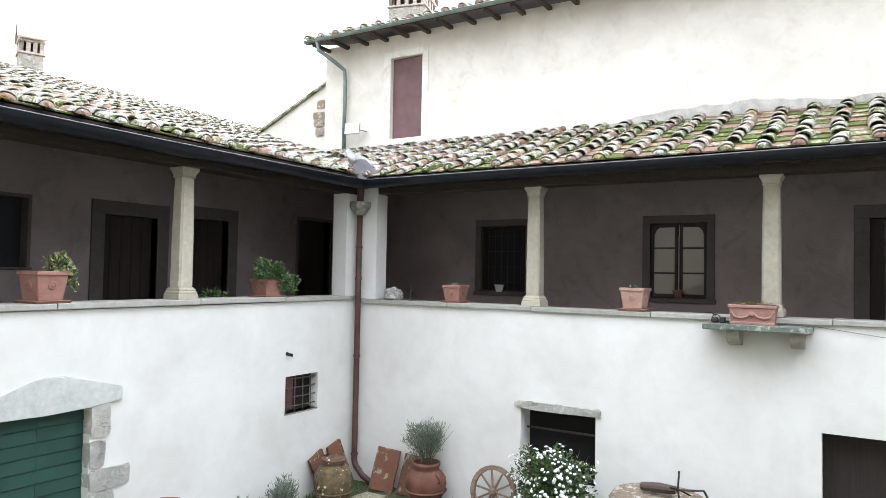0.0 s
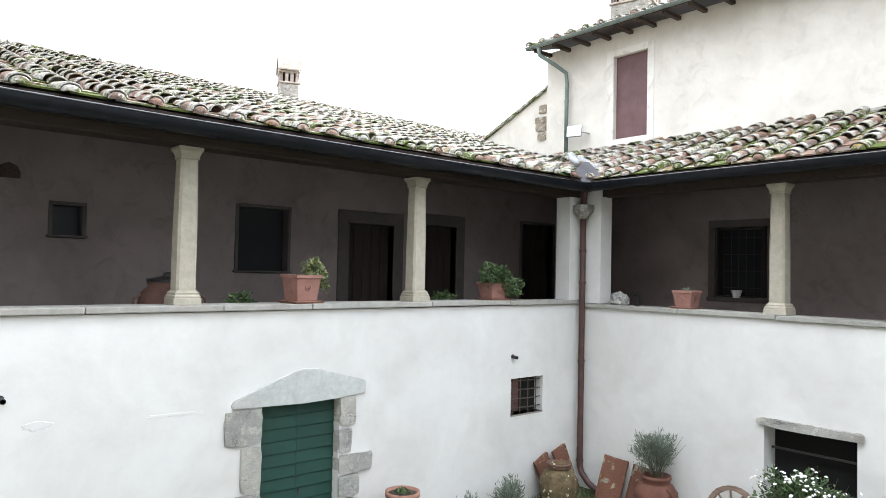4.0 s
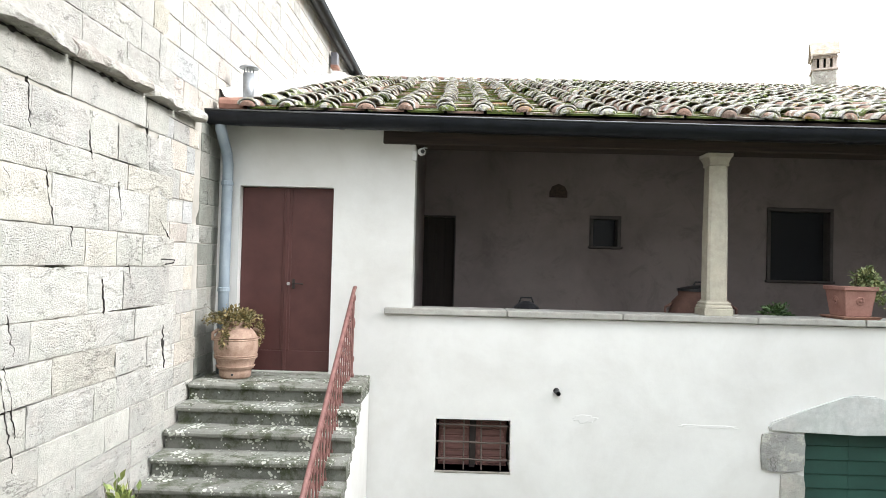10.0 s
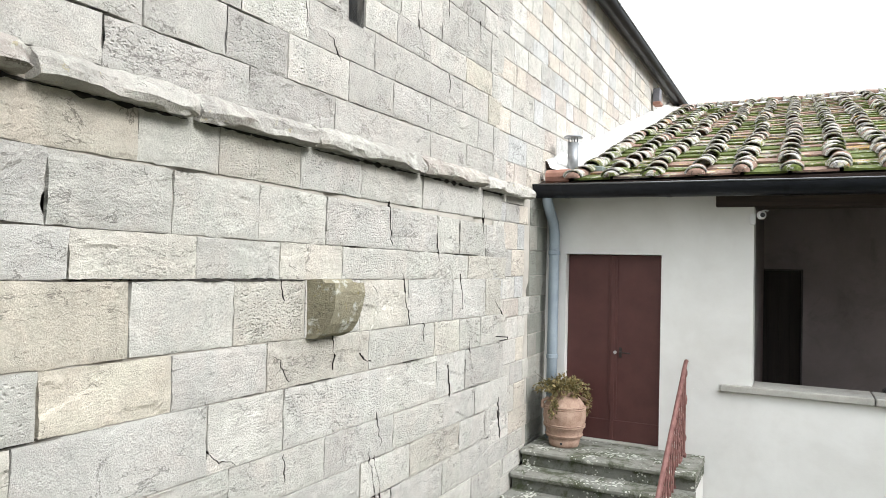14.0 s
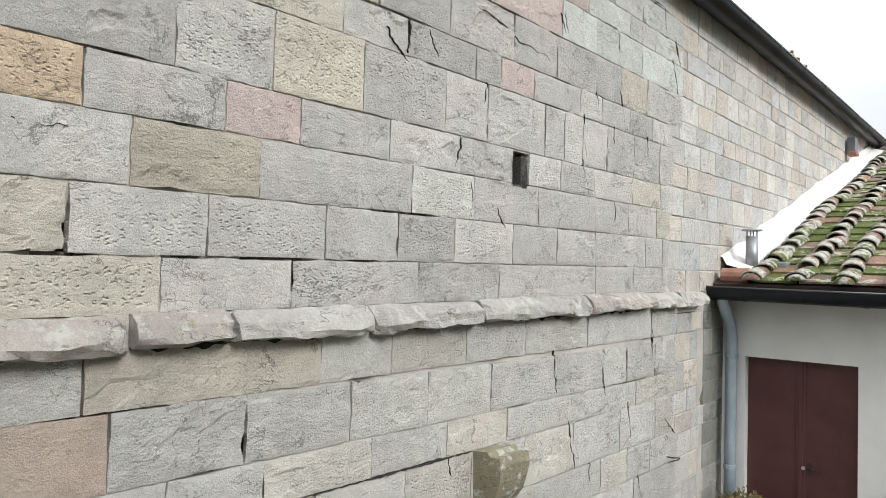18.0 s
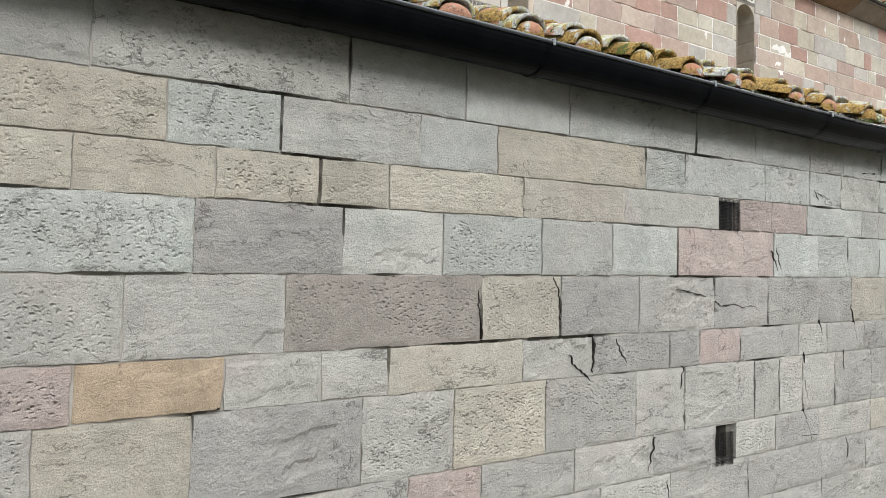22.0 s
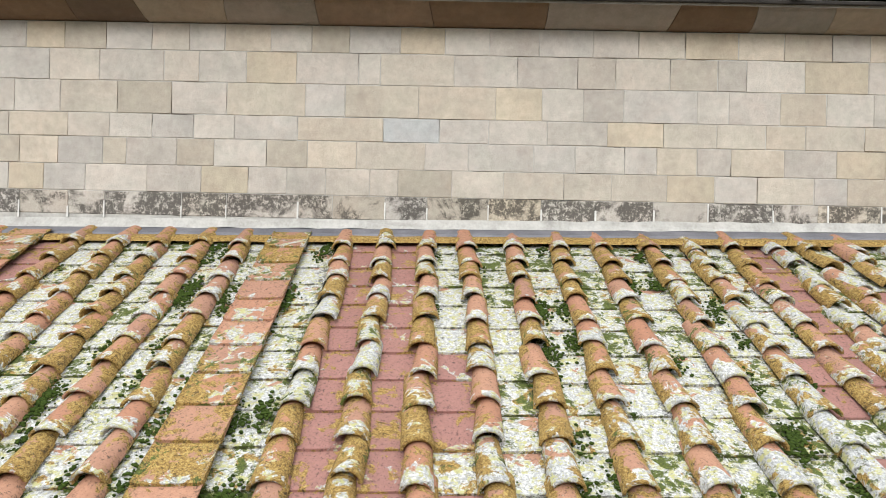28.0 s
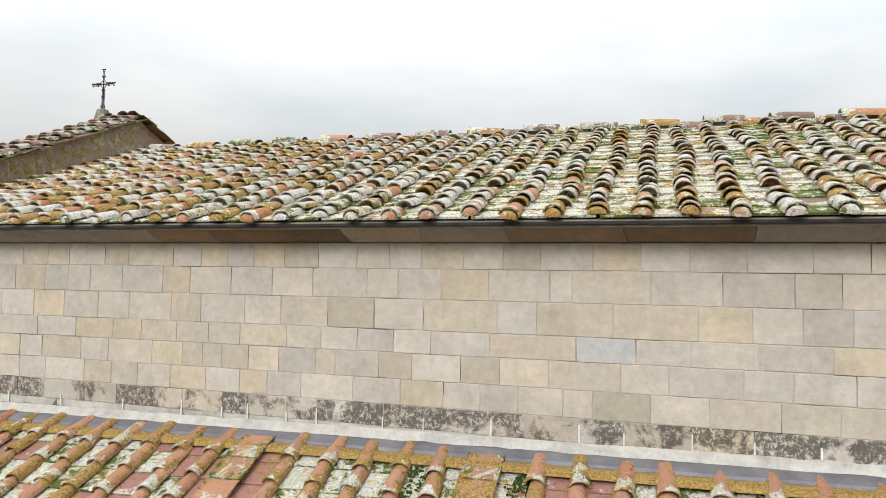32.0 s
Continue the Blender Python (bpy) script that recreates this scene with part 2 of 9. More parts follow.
def tile_mat(name, clay, orange, white, moss, white_col=(0.60, 0.60, 0.57), flank_gain=0.12, vary=0.22, edge_dirt=0.03, yellow=0.85):
    """Fired clay under mustard and pale lichen and moss; lichen keeps to the flanks and the worn lower end."""
    m, nt, b = mat_new(name)
    rnd, o, g = n_rand(nt)
    v = n_shifted(nt, rnd, g)
    at = nt.nodes.new("ShaderNodeAttribute")
    at.attribute_name = "worn_end"
    worn = at.outputs["Fac"]
    fl = nt.nodes.new("ShaderNodeAttribute")
    fl.attribute_name = "flank"
    flank = fl.outputs["Fac"]
    n1 = n_noise(nt, v, 6, 7, 0.64, 0.5)
    n2 = n_noise(nt, v, 8, 8, 0.68, 0.4)
    n3 = n_noise(nt, g.outputs["Position"], 9, 8, 0.78, 0.4)
    n4 = n_noise(nt, v, 130, 3, 0.6)
    n5 = n_noise(nt, v, 45, 4, 0.7)
    rnd2 = n_math(nt, "FRACT", n_math(nt, "MULTIPLY", rnd, 7.31))
    rnd3 = n_math(nt, "FRACT", n_math(nt, "MULTIPLY", rnd, 23.7))
    col = n_ramp(nt, rnd, (0.0, clay[0]), (0.5, clay[1]), (1.0, clay[2]))
    col = n_mix(nt, n_ramp(nt, n5, (0.3, 0.0), (0.8, 0.5)), col, tuple(0.55 * c for c in clay[2]))

    def patches(src, amount, spread, soft=0.012):
        t = n_math(nt, "ADD", src, n_math(nt, "MULTIPLY", n_math(nt, "SUBTRACT", spread, 0.5), vary))
        return n_ramp(nt, n_math(nt, "ADD", t, amount - 0.5), (0.5 - soft, 0.0), (0.5 + soft, 1.0))
    pale = n_mix(nt, n_ramp(nt, n5, (0.42, 0.0), (0.6, 1.0)), tuple(0.50 * c for c in white_col), white_col)
    pale = n_mix(nt, n_ramp(nt, n4, (0.5, 0.0), (0.72, 0.8)), pale, (0.17, 0.17, 0.15))
    pale = n_mix(nt, n_ramp(nt, n_noise(nt, v, 22, 6, 0.75), (0.50, 0.0), (0.57, yellow)), pale, (0.43, 0.41, 0.15))
    col = n_mix(nt, patches(n_math(nt, "ADD", n1, n_math(nt, "MULTIPLY", worn, 0.32)), white, rnd2), col, pale)
    must = n_ramp(nt, n_math(nt, "ADD", n_math(nt, "MULTIPLY", n4, 0.5), n_math(nt, "MULTIPLY", n5, 0.5)), (0.40, (0.075, 0.050, 0.017)), (0.48, (0.27, 0.160, 0.045)), (0.60, (0.45, 0.325, 0.11)))
    col = n_mix(nt, patches(n_math(nt, "ADD", n2, n_math(nt, "MULTIPLY", flank, flank_gain)), orange, rnd3), col, must)
    col = n_mix(nt, patches(n_math(nt, "ADD", n3, n_math(nt, "MULTIPLY", flank, 0.06)), moss, rnd2), col, n_ramp(nt, n4, (0.3, (0.022, 0.036, 0.008)), (0.7, (0.14, 0.17, 0.035))))
    # speckled grime, plus painted shade along flanks where covers meet pans
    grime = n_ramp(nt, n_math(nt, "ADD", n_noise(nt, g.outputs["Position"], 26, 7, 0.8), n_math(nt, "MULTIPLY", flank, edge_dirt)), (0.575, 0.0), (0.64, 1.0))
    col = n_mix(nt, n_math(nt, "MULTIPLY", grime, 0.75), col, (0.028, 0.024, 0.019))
    dots = n_ramp(nt, n_math(nt, "ADD", n_noise(nt, v, 75, 4, 0.75), n_math(nt, "MULTIPLY", n_math(nt, "SUBTRACT", n5, 0.5), 0.5)), (0.58, 0.0), (0.65, 1.0))
    col = n_mix(nt, n_math(nt, "MULTIPLY", dots, 0.62), col, (0.045, 0.040, 0.030))
    nt.links.new(col, b.inputs["Base Color"])
    b.inputs["Roughness"].default_value = 0.9
    b.inputs["Specular IOR Level"].default_value = 0.25
    n_bump(nt, b, n_math(nt, "ADD", n_math(nt, "MULTIPLY", n2, 1.0), n_math(nt, "ADD", n_math(nt, "MULTIPLY", n4, 0.35), n_math(nt, "MULTIPLY", n5, 0.6))), 1.0, 0.014)
    return m


def wood(name, lo, hi, axis=0, rough=0.75):
    m, nt, b = mat_new(name)
    rnd, o, g = n_rand(nt)
    mp = nt.nodes.new("ShaderNodeMapping")
    s = [28.0, 28.0, 28.0]
    s[axis] = 2.0
    mp.inputs["Scale"].default_value = s
    nt.links.new(n_shifted(nt, rnd, g), mp.inputs["Vector"])
    f = n_noise(nt, mp.outputs[0], 1.0, 6, 0.65, 0.4)
    nt.links.new(n_ramp(nt, f, (0.3, lo), (0.7, hi)), b.inputs["Base Color"])
    b.inputs["Roughness"].default_value = rough
    n_bump(nt, b, f, 0.35, 0.006)
    return m


def leaf_mat(name, lo, hi):
    m, nt, b = mat_new(name)
    rnd, o, g = n_rand(nt)
    nt.links.new(n_ramp(nt, rnd, (0.0, lo), (1.0, hi)), b.inputs["Base Color"])
    b.inputs["Roughness"].default_value = 0.6
    b.inputs["Subsurface Weight"].default_value = 0.0
    return m


M_WHITE = plaster("lime_plaster_white", (0.60, 0.59, 0.565), (0.685, 0.68, 0.66), (0.56, 0.545, 0.51), 0.18)
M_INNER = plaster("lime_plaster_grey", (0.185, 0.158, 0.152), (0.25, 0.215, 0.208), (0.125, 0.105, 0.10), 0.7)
M_UPPER = plaster("lime_plaster_cream", (0.59, 0.56, 0.505), (0.70, 0.67, 0.615), (0.45, 0.42, 0.375), 0.5)
M_MORTAR = plain("lime_mortar", (0.31, 0.295, 0.26), (0.43, 0.405, 0.365), 4, 70, 0.95, 0.5)
M_DARKMORTAR = plain("old_mortar", (0.10, 0.093, 0.08), (0.21, 0.195, 0.165), 5, 60, 0.95, 0.5)
M_WHITEMORTAR = plain("fresh_white_mortar", (0.55, 0.54, 0.51), (0.72, 0.71, 0.68), 4, 70, 0.95, 0.5)
M_ASHLAR = stone("rough_sandstone", 46, 0.6, 0.80, 0.0, 0.12)
M_NAVE = stone("smooth_sandstone", 70, 0.3, 0.35, 0.0, 0.16)
M_NAVESTAIN = stone("smooth_sandstone_with_black_crust", 70, 0.3, 0.35, 0.0, 0.16)
_nt = M_NAVESTAIN.node_tree
_bs = _nt.nodes["Principled BSDF"]
_pos = _nt.nodes.new("ShaderNodeNewGeometry").outputs["Position"]
_f = n_math(_nt, "MULTIPLY", n_ramp(_nt, n_math(_nt, "ADD", n_noise(_nt, _pos, 2.3, 6, 0.65, 0.4), n_math(_nt, "MULTIPLY", n_math(_nt, "SUBTRACT", n_rand(_nt)[0], 0.5), 0.15)), (0.46, 0.0), (0.54, 1.0)), n_ramp(_nt, n_noise(_nt, _pos, 22, 7, 0.85), (0.42, 0.0), (0.50, 1.0)))
_nt.links.new(n_mix(_nt, n_math(_nt, "MULTIPLY", _f, 0.85), _bs.inputs["Base Color"].links[0].from_socket, (0.05, 0.045, 0.038)), _bs.inputs["Base Color"])
M_STRING = stone("weathered_string_stone", 40, 0.6, 0.9, 0.75, 0.35)
M_SERENA = stone("grey_sandstone_trim", 80, 0.15, 0.2, 0.0, 0.25)
M_STEP = stone("lichened_step_stone", 55, 0.3, 0.4, 0.0, 0.3)
_nt = M_STEP.node_tree
_bs = _nt.nodes["Principled BSDF"]
_pos = _nt.nodes.new("ShaderNodeNewGeometry").outputs["Position"]
_moss = n_math(_nt, "MULTIPLY", n_ramp(_nt, n_noise(_nt, _pos, 5, 6, 0.75, 0.3), (0.47, 0.0), (0.60, 1.0)), 0.8)
_col = n_mix(_nt, _moss, _bs.inputs["Base Color"].links[0].from_socket, (0.045, 0.055, 0.022))
_spots = n_math(_nt, "ADD", n_math(_nt, "SUBTRACT", 0.62, n_voro(_nt, _pos, 30)), n_math(_nt, "MULTIPLY", n_math(_nt, "SUBTRACT", n_noise(_nt, _pos, 3.2, 5, 0.7, 0.4), 0.53), 3.4))
_col = n_mix(_nt, n_ramp(_nt, _spots, (0.37, 0.0), (0.44, 0.95)), _col, (0.55, 0.56, 0.50))
_nt.links.new(_col, _bs.inputs["Base Color"])
CLAY_RED = ((0.41, 0.195, 0.118), (0.45, 0.24, 0.152), (0.37, 0.20, 0.14))
CLAY_OLD = ((0.23, 0.135, 0.10), (0.29, 0.185, 0.14), (0.15, 0.115, 0.095))
M_COVER = tile_mat("church_cover_tile", CLAY_RED, 0.438, 0.318, 0.30, (0.68, 0.68, 0.66), flank_gain=0.12, vary=0.20)
M_COVERW = tile_mat("church_cover_tile_pale", CLAY_RED, 0.405, 0.53, 0.32, (0.62, 0.62, 0.61), flank_gain=0.12, vary=0.26)
M_PAN = tile_mat("church_pan_tile_bare", ((0.32, 0.160, 0.135), (0.35, 0.178, 0.15), (0.30, 0.155, 0.132)), 0.40, 0.27, 0.30, flank_gain=0.10, vary=0.08)
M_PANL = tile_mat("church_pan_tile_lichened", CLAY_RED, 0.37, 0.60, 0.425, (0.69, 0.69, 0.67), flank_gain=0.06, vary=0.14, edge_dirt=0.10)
M_PANFLAT = tile_mat("church_flat_tile_mustard", CLAY_RED, 0.445, 0.31, 0.33, flank_gain=0.08)
M_NAVETILE = tile_mat("nave_cover_tile", ((0.42, 0.195, 0.115), (0.46, 0.24, 0.15), (0.34, 0.20, 0.14)), 0.40, 0.47, 0.32, (0.68, 0.66, 0.63), flank_gain=0.07, vary=0.26, edge_dirt=0.03)
M_NAVETILEW = tile_mat("nave_cover_tile_pale", ((0.33, 0.20, 0.15), (0.40, 0.25, 0.19), (0.28, 0.21, 0.18)), 0.34, 0.58, 0.31, (0.68, 0.66, 0.645), flank_gain=0.05, vary=0.22, edge_dirt=0.03, yellow=0.5)
M_NAVETILER = tile_mat("nave_cover_tile_red", ((0.40, 0.17, 0.09), (0.44, 0.21, 0.12), (0.30, 0.15, 0.09)), 0.455, 0.38, 0.30, (0.72, 0.70, 0.68), flank_gain=0.06, vary=0.24, edge_dirt=0.03)
M_OLDTILE = tile_mat("loggia_cover_tile", CLAY_OLD, 0.31, 0.485, 0.365, (0.56, 0.545, 0.525), 0.0, 0.26, 0.08, 0.4)
M_OLDPAN = tile_mat("loggia_pan_tile", CLAY_OLD, 0.31, 0.42, 0.475, (0.50, 0.49, 0.45), 0.0, 0.32)
M_GUTTER = plain("dark_painted_gutter", (0.0015, 0.0017, 0.0022), (0.004, 0.0045, 0.0058), 6, 80, 0.30, 0.06, 0.0, 0.002, 0.06)
M_GUTTERB = plain("blue_black_gutter", (0.006, 0.007, 0.010), (0.014, 0.016, 0.021), 6, 80, 0.32, 0.08, 0.0, 0.002, 0.22)
# glossy, and paler than the gutter: the sky's glint is put into the colour
M_GUTTEREDGE = plain("glossy_gutter_bead", (0.03, 0.033, 0.038), (0.06, 0.065, 0.07), 6, 80, 0.22, 0.05, 0.0, 0.002, 0.9)
M_ZINC = plain("weathered_zinc", (0.20, 0.21, 0.22), (0.36, 0.37, 0.38), 7, 90, 0.5, 0.15, 0.6, 0.003)
M_LEAD = plain("grey_lead_sheet", (0.10, 0.10, 0.115), (0.21, 0.205, 0.22), 3, 60, 0.6, 0.3, 0.2, 0.006)
M_BLUEPIPE = plain("blue_grey_painted_pipe", (0.20, 0.25, 0.29), (0.31, 0.36, 0.40), 5, 80, 0.55, 0.12)
M_COPPER = plain("patinated_copper", (0.13, 0.17, 0.16), (0.24, 0.275, 0.255), 6, 60, 0.6, 0.15, 0.3)
M_REDPIPE = plain("brown_painted_pipe", (0.045, 0.021, 0.019), (0.088, 0.043, 0.037), 5, 80, 0.5, 0.12)
M_BROWN = plain("maroon_painted_wood", (0.060, 0.020, 0.018), (0.090, 0.033, 0.029), 3, 90, 0.55, 0.12)
M_GREEN = plain("dark_green_painted_wood", (0.009, 0.038, 0.029), (0.017, 0.062, 0.047), 2.5, 70, 0.55, 0.15)
M_SHUTTER = plain("mauve_brown_shutter", (0.115, 0.060, 0.062), (0.165, 0.095, 0.097), 3, 80, 0.6, 0.12)
M_BEAM = wood("dark_old_beam", (0.016, 0.010, 0.008), (0.050, 0.030, 0.022), 0)
M_RAFTER = wood("dark_old_rafter", (0.028, 0.018, 0.013), (0.075, 0.047, 0.035), 1)
# wood tone taken towards black to pass for unlit openings
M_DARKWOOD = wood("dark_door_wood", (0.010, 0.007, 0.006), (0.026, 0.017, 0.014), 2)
M_GREYWOOD = wood("grey_weathered_wood", (0.16, 0.145, 0.125), (0.33, 0.305, 0.27), 1)
M_REDWOOD = wood("red_brown_slat_wood", (0.085, 0.035, 0.030), (0.16, 0.075, 0.065), 0)
M_IRON = plain("dark_iron", (0.020, 0.018, 0.018), (0.055, 0.048, 0.045), 9, 90, 0.6, 0.3, 0.5)
M_RUST = plain("red_oxide_railing_paint", (0.12, 0.047, 0.041), (0.225, 0.112, 0.098), 12, 90, 0.6, 0.3)
M_TERRA = plain("terracotta", (0.21, 0.10, 0.072), (0.33, 0.18, 0.135), 6, 60, 0.85, 0.4)
M_TERRAK = plain("red_pink_terracotta", (0.24, 0.118, 0.095), (0.35, 0.19, 0.155), 6, 60, 0.85, 0.35)
M_TERRAD = plain("dark_old_terracotta", (0.075, 0.038, 0.03), (0.15, 0.08, 0.062), 5, 60, 0.85, 0.35)
M_TERRAP = plain("pale_pink_terracotta", (0.32, 0.19, 0.15), (0.46, 0.305, 0.25), 6, 80, 0.85, 0.3)
M_SOIL = plain("potting_soil", (0.018, 0.013, 0.009), (0.06, 0.045, 0.032), 20, 120, 0.95, 0.6)
M_GROUND = plain("mossy_courtyard_ground", (0.032, 0.050, 0.014), (0.115, 0.105, 0.06), 1.4, 40, 0.95, 0.7, 0, 0.03)
M_FLOOR = plain("terracotta_floor", (0.17, 0.10, 0.07), (0.27, 0.16, 0.12), 3, 60, 0.7, 0.2)
# near-black colour stands in for the shade in rooms, vents and chimneys
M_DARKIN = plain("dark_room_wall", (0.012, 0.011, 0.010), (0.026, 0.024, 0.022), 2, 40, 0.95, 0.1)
M_GLASS, _nt, _b = mat_new("window_glass")
_b.inputs["Base Color"].default_value = (0.02, 0.022, 0.025, 1)
_b.inputs["Roughness"].default_value = 0.2
_b.inputs["Specular IOR Level"].default_value = 0.15
M_LEAF = leaf_mat("green_leaf", (0.025, 0.060, 0.018), (0.095, 0.150, 0.05))
M_LEAFV = leaf_mat("variegated_leaf", (0.04, 0.085, 0.025), (0.34, 0.36, 0.16))
M_LEAFO = leaf_mat("olive_autumn_leaf", (0.075, 0.072, 0.022), (0.25, 0.185, 0.075))
M_LEAFG = leaf_mat("grey_green_leaf", (0.085, 0.115, 0.085), (0.22, 0.255, 0.20))
M_PETAL = leaf_mat("white_petal", (0.74, 0.74, 0.72), (0.82, 0.82, 0.80))
M_STEM = plain("brown_stem", (0.06, 0.05, 0.03), (0.13, 0.11, 0.07), 20, 100, 0.9, 0.2)
M_MOSS = plain("moss_cushion", (0.008, 0.016, 0.003), (0.065, 0.10, 0.018), 40, 300, 0.95, 1.0, 0.0, 0.012, 0.1)
M_STEEL = plain("brushed_steel", (0.45, 0.45, 0.46), (0.62, 0.62, 0.63), 8, 90, 0.35, 0.08, 0.9)
M_WHITEPLASTIC = plain("white_plastic", (0.60, 0.60, 0.60), (0.72, 0.72, 0.72), 4, 60, 0.4, 0.05)
M_BLACK = plain("black_plastic", (0.012, 0.012, 0.014), (0.03, 0.03, 0.033), 8, 60, 0.4, 0.05)
M_MESH = plain("black_wire", (0.010, 0.010, 0.010), (0.03, 0.03, 0.03), 8, 60, 0.5, 0.05, 0.5)
M_TOWER = plain("dark_brown_brick", (0.085, 0.058, 0.045), (0.17, 0.12, 0.095), 6, 60, 0.9, 0.4)
M_SLAB = tile_mat("lichened_clay_slab", ((0.19, 0.085, 0.055), (0.23, 0.11, 0.075), (0.16, 0.078, 0.055)), 0.33, 0.40, 0.35, (0.42, 0.38, 0.33), vary=0.12)
M_WHEEL = wood("brown_wheel_wood", (0.11, 0.070, 0.050), (0.25, 0.175, 0.13), 1)
M_TERRAR = plain("orange_red_terracotta", (0.092, 0.037, 0.025), (0.165, 0.073, 0.050), 6, 60, 0.8, 0.35)
M_BARWOOD = wood("black_stained_bar_wood", (0.016, 0.015, 0.014), (0.045, 0.042, 0.039), 1)
# blacker still: the cellar's lack of light put into the colour
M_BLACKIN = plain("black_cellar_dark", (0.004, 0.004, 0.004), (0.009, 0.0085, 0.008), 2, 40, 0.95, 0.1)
M_TERRAG = plain("dusty_pink_terracotta", (0.25, 0.130, 0.108), (0.37, 0.215, 0.185), 8, 70, 0.85, 0.3)
M_OLDBAR = plain("old_brown_iron_bar", (0.055, 0.042, 0.036), (0.12, 0.095, 0.08), 9, 90, 0.7, 0.3)
M_TERRAU = plain("lichened_tan_terracotta", (0.215, 0.130, 0.093), (0.40, 0.285, 0.22), 9, 70, 0.85, 0.35)
# dark colour painted for the depth of cracks and the shade under ledges
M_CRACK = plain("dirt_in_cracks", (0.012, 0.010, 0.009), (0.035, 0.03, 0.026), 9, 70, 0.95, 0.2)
M_CHIM = plain("weathered_chimney_brick", (0.32, 0.255, 0.215), (0.52, 0.46, 0.41), 8, 60, 0.9, 0.4)
M_CHIMCAP = plain("lichened_cap_slab", (0.22, 0.17, 0.13), (0.46, 0.41, 0.33), 9, 50, 0.9, 0.4)
M_MORTARL = plain("pale_grey_mortar", (0.30, 0.29, 0.265), (0.50, 0.485, 0.45), 6, 40, 0.95, 0.6)
M_OCHRE = tile_mat("ochre_lichen_crust", CLAY_OLD, 0.60, 0.38, 0.33)
M_GABLE = tile_mat("lichened_gable_rubble", ((0.30, 0.235, 0.175), (0.37, 0.32, 0.26), (0.24, 0.17, 0.115)), 0.47, 0.45, 0.31, (0.50, 0.47, 0.42), vary=0.0)
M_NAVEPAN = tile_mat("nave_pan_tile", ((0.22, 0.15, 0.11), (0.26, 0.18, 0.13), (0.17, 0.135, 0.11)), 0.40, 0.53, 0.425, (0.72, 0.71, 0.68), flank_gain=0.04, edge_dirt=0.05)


# ---- geometry helpers ----
def mesh_of(name, verts, faces, mat=None, smooth=False):
    me = bpy.data.meshes.new(name)
    me.from_pydata([tuple(v) for v in verts], [], faces)
    if mat:
        me.materials.append(mat)
    if smooth:
        me.polygons.foreach_set("use_smooth", [True] * len(me.polygons))
    me.update()
    return me


def bm_mesh(name, bm, mat=None, smooth=False):
    me = bpy.data.meshes.new(name)
    bmesh.ops.recalc_face_normals(bm, faces=bm.faces)
    bm.to_mesh(me)
    bm.free()
    if mat:
        me.materials.append(mat)
    if smooth:
        me.polygons.foreach_set("use_smooth", [True] * len(me.polygons))
    return me


def part(name, bm, mat, parent, label="", smooth=False):
    ob = new(name, bm_mesh(name, bm, mat, smooth))
    ob.parent = parent
    if label:
        tagged(ob, label)
    return ob


def empty(name, at=(0, 0, 0), rz=0.0):
    ob = new(name)
    ob.matrix_world = pose(*at, 0, 0, rz)
    return ob


def b_box(bm, x0, x1, y0, y1, z0, z1, bevel=0.0, seg=1):
    r = bmesh.ops.create_cube(bm, size=1.0)
    bmesh.ops.scale(bm, vec=(x1 - x0, y1 - y0, z1 - z0), verts=r["verts"])
    bmesh.ops.translate(bm, vec=((x0 + x1) / 2, (y0 + y1) / 2, (z0 + z1) / 2), verts=r["verts"])
    if bevel:
        edges = list({e for v in r["verts"] for e in v.link_edges})
        bmesh.ops.bevel(bm, geom=edges, offset=bevel, segments=seg, affect="EDGES", profile=0.5)
    return bm


def box(x0, x1, y0, y1, z0, z1, bevel=0.0, seg=1):
    return b_box(bmesh.new(), x0, x1, y0, y1, z0, z1, bevel, seg)


def b_tube(bm, path, radius, seg=10, caps=True):
    """A round bar along a path; radius may be one number or one for each point."""
    pts = [Vector(p) for p in path]
    rings, up = [], None
    for i, p in enumerate(pts):
        d = (pts[min(i + 1, len(pts) - 1)] - pts[max(i - 1, 0)]).normalized()
        if up is None:
            up = Vector((0, 0, 1)) if abs(d.z) < 0.9 else Vector((1, 0, 0))
        side = d.cross(up).normalized()
        up = side.cross(d).normalized()
        r = radius[i] if isinstance(radius, (list, tuple)) else radius
        rings.append([bm.verts.new(p + r * (math.cos(a) * side + math.sin(a) * up)) for a in (2 * math.pi * k / seg for k in range(seg))])
    for a, b in zip(rings, rings[1:]):
        for k in range(seg):
            bm.faces.new((a[k], a[(k + 1) % seg], b[(k + 1) % seg], b[k]))
    if caps:
        bm.faces.new(rings[0][::-1])
        bm.faces.new(rings[-1])
    return bm


def tube(path, radius, seg=10):
    return b_tube(bmesh.new(), path, radius, seg)


def b_lathe(bm, profile, seg=28, at=(0, 0, 0)):
    rings = []
    for r, z in profile:
        rings.append([bm.verts.new((at[0] + r * math.cos(2 * math.pi * k / seg), at[1] + r * math.sin(2 * math.pi * k / seg), at[2] + z)) for k in range(seg)])
    for a, b in zip(rings, rings[1:]):
        for k in range(seg):
            bm.faces.new((a[k], a[(k + 1) % seg], b[(k + 1) % seg], b[k]))
    bm.faces.new(rings[0][::-1])
    bm.faces.new(rings[-1])
    return bm


def lathe(profile, seg=28, at=(0, 0, 0)):
    return b_lathe(bmesh.new(), profile, seg, at)


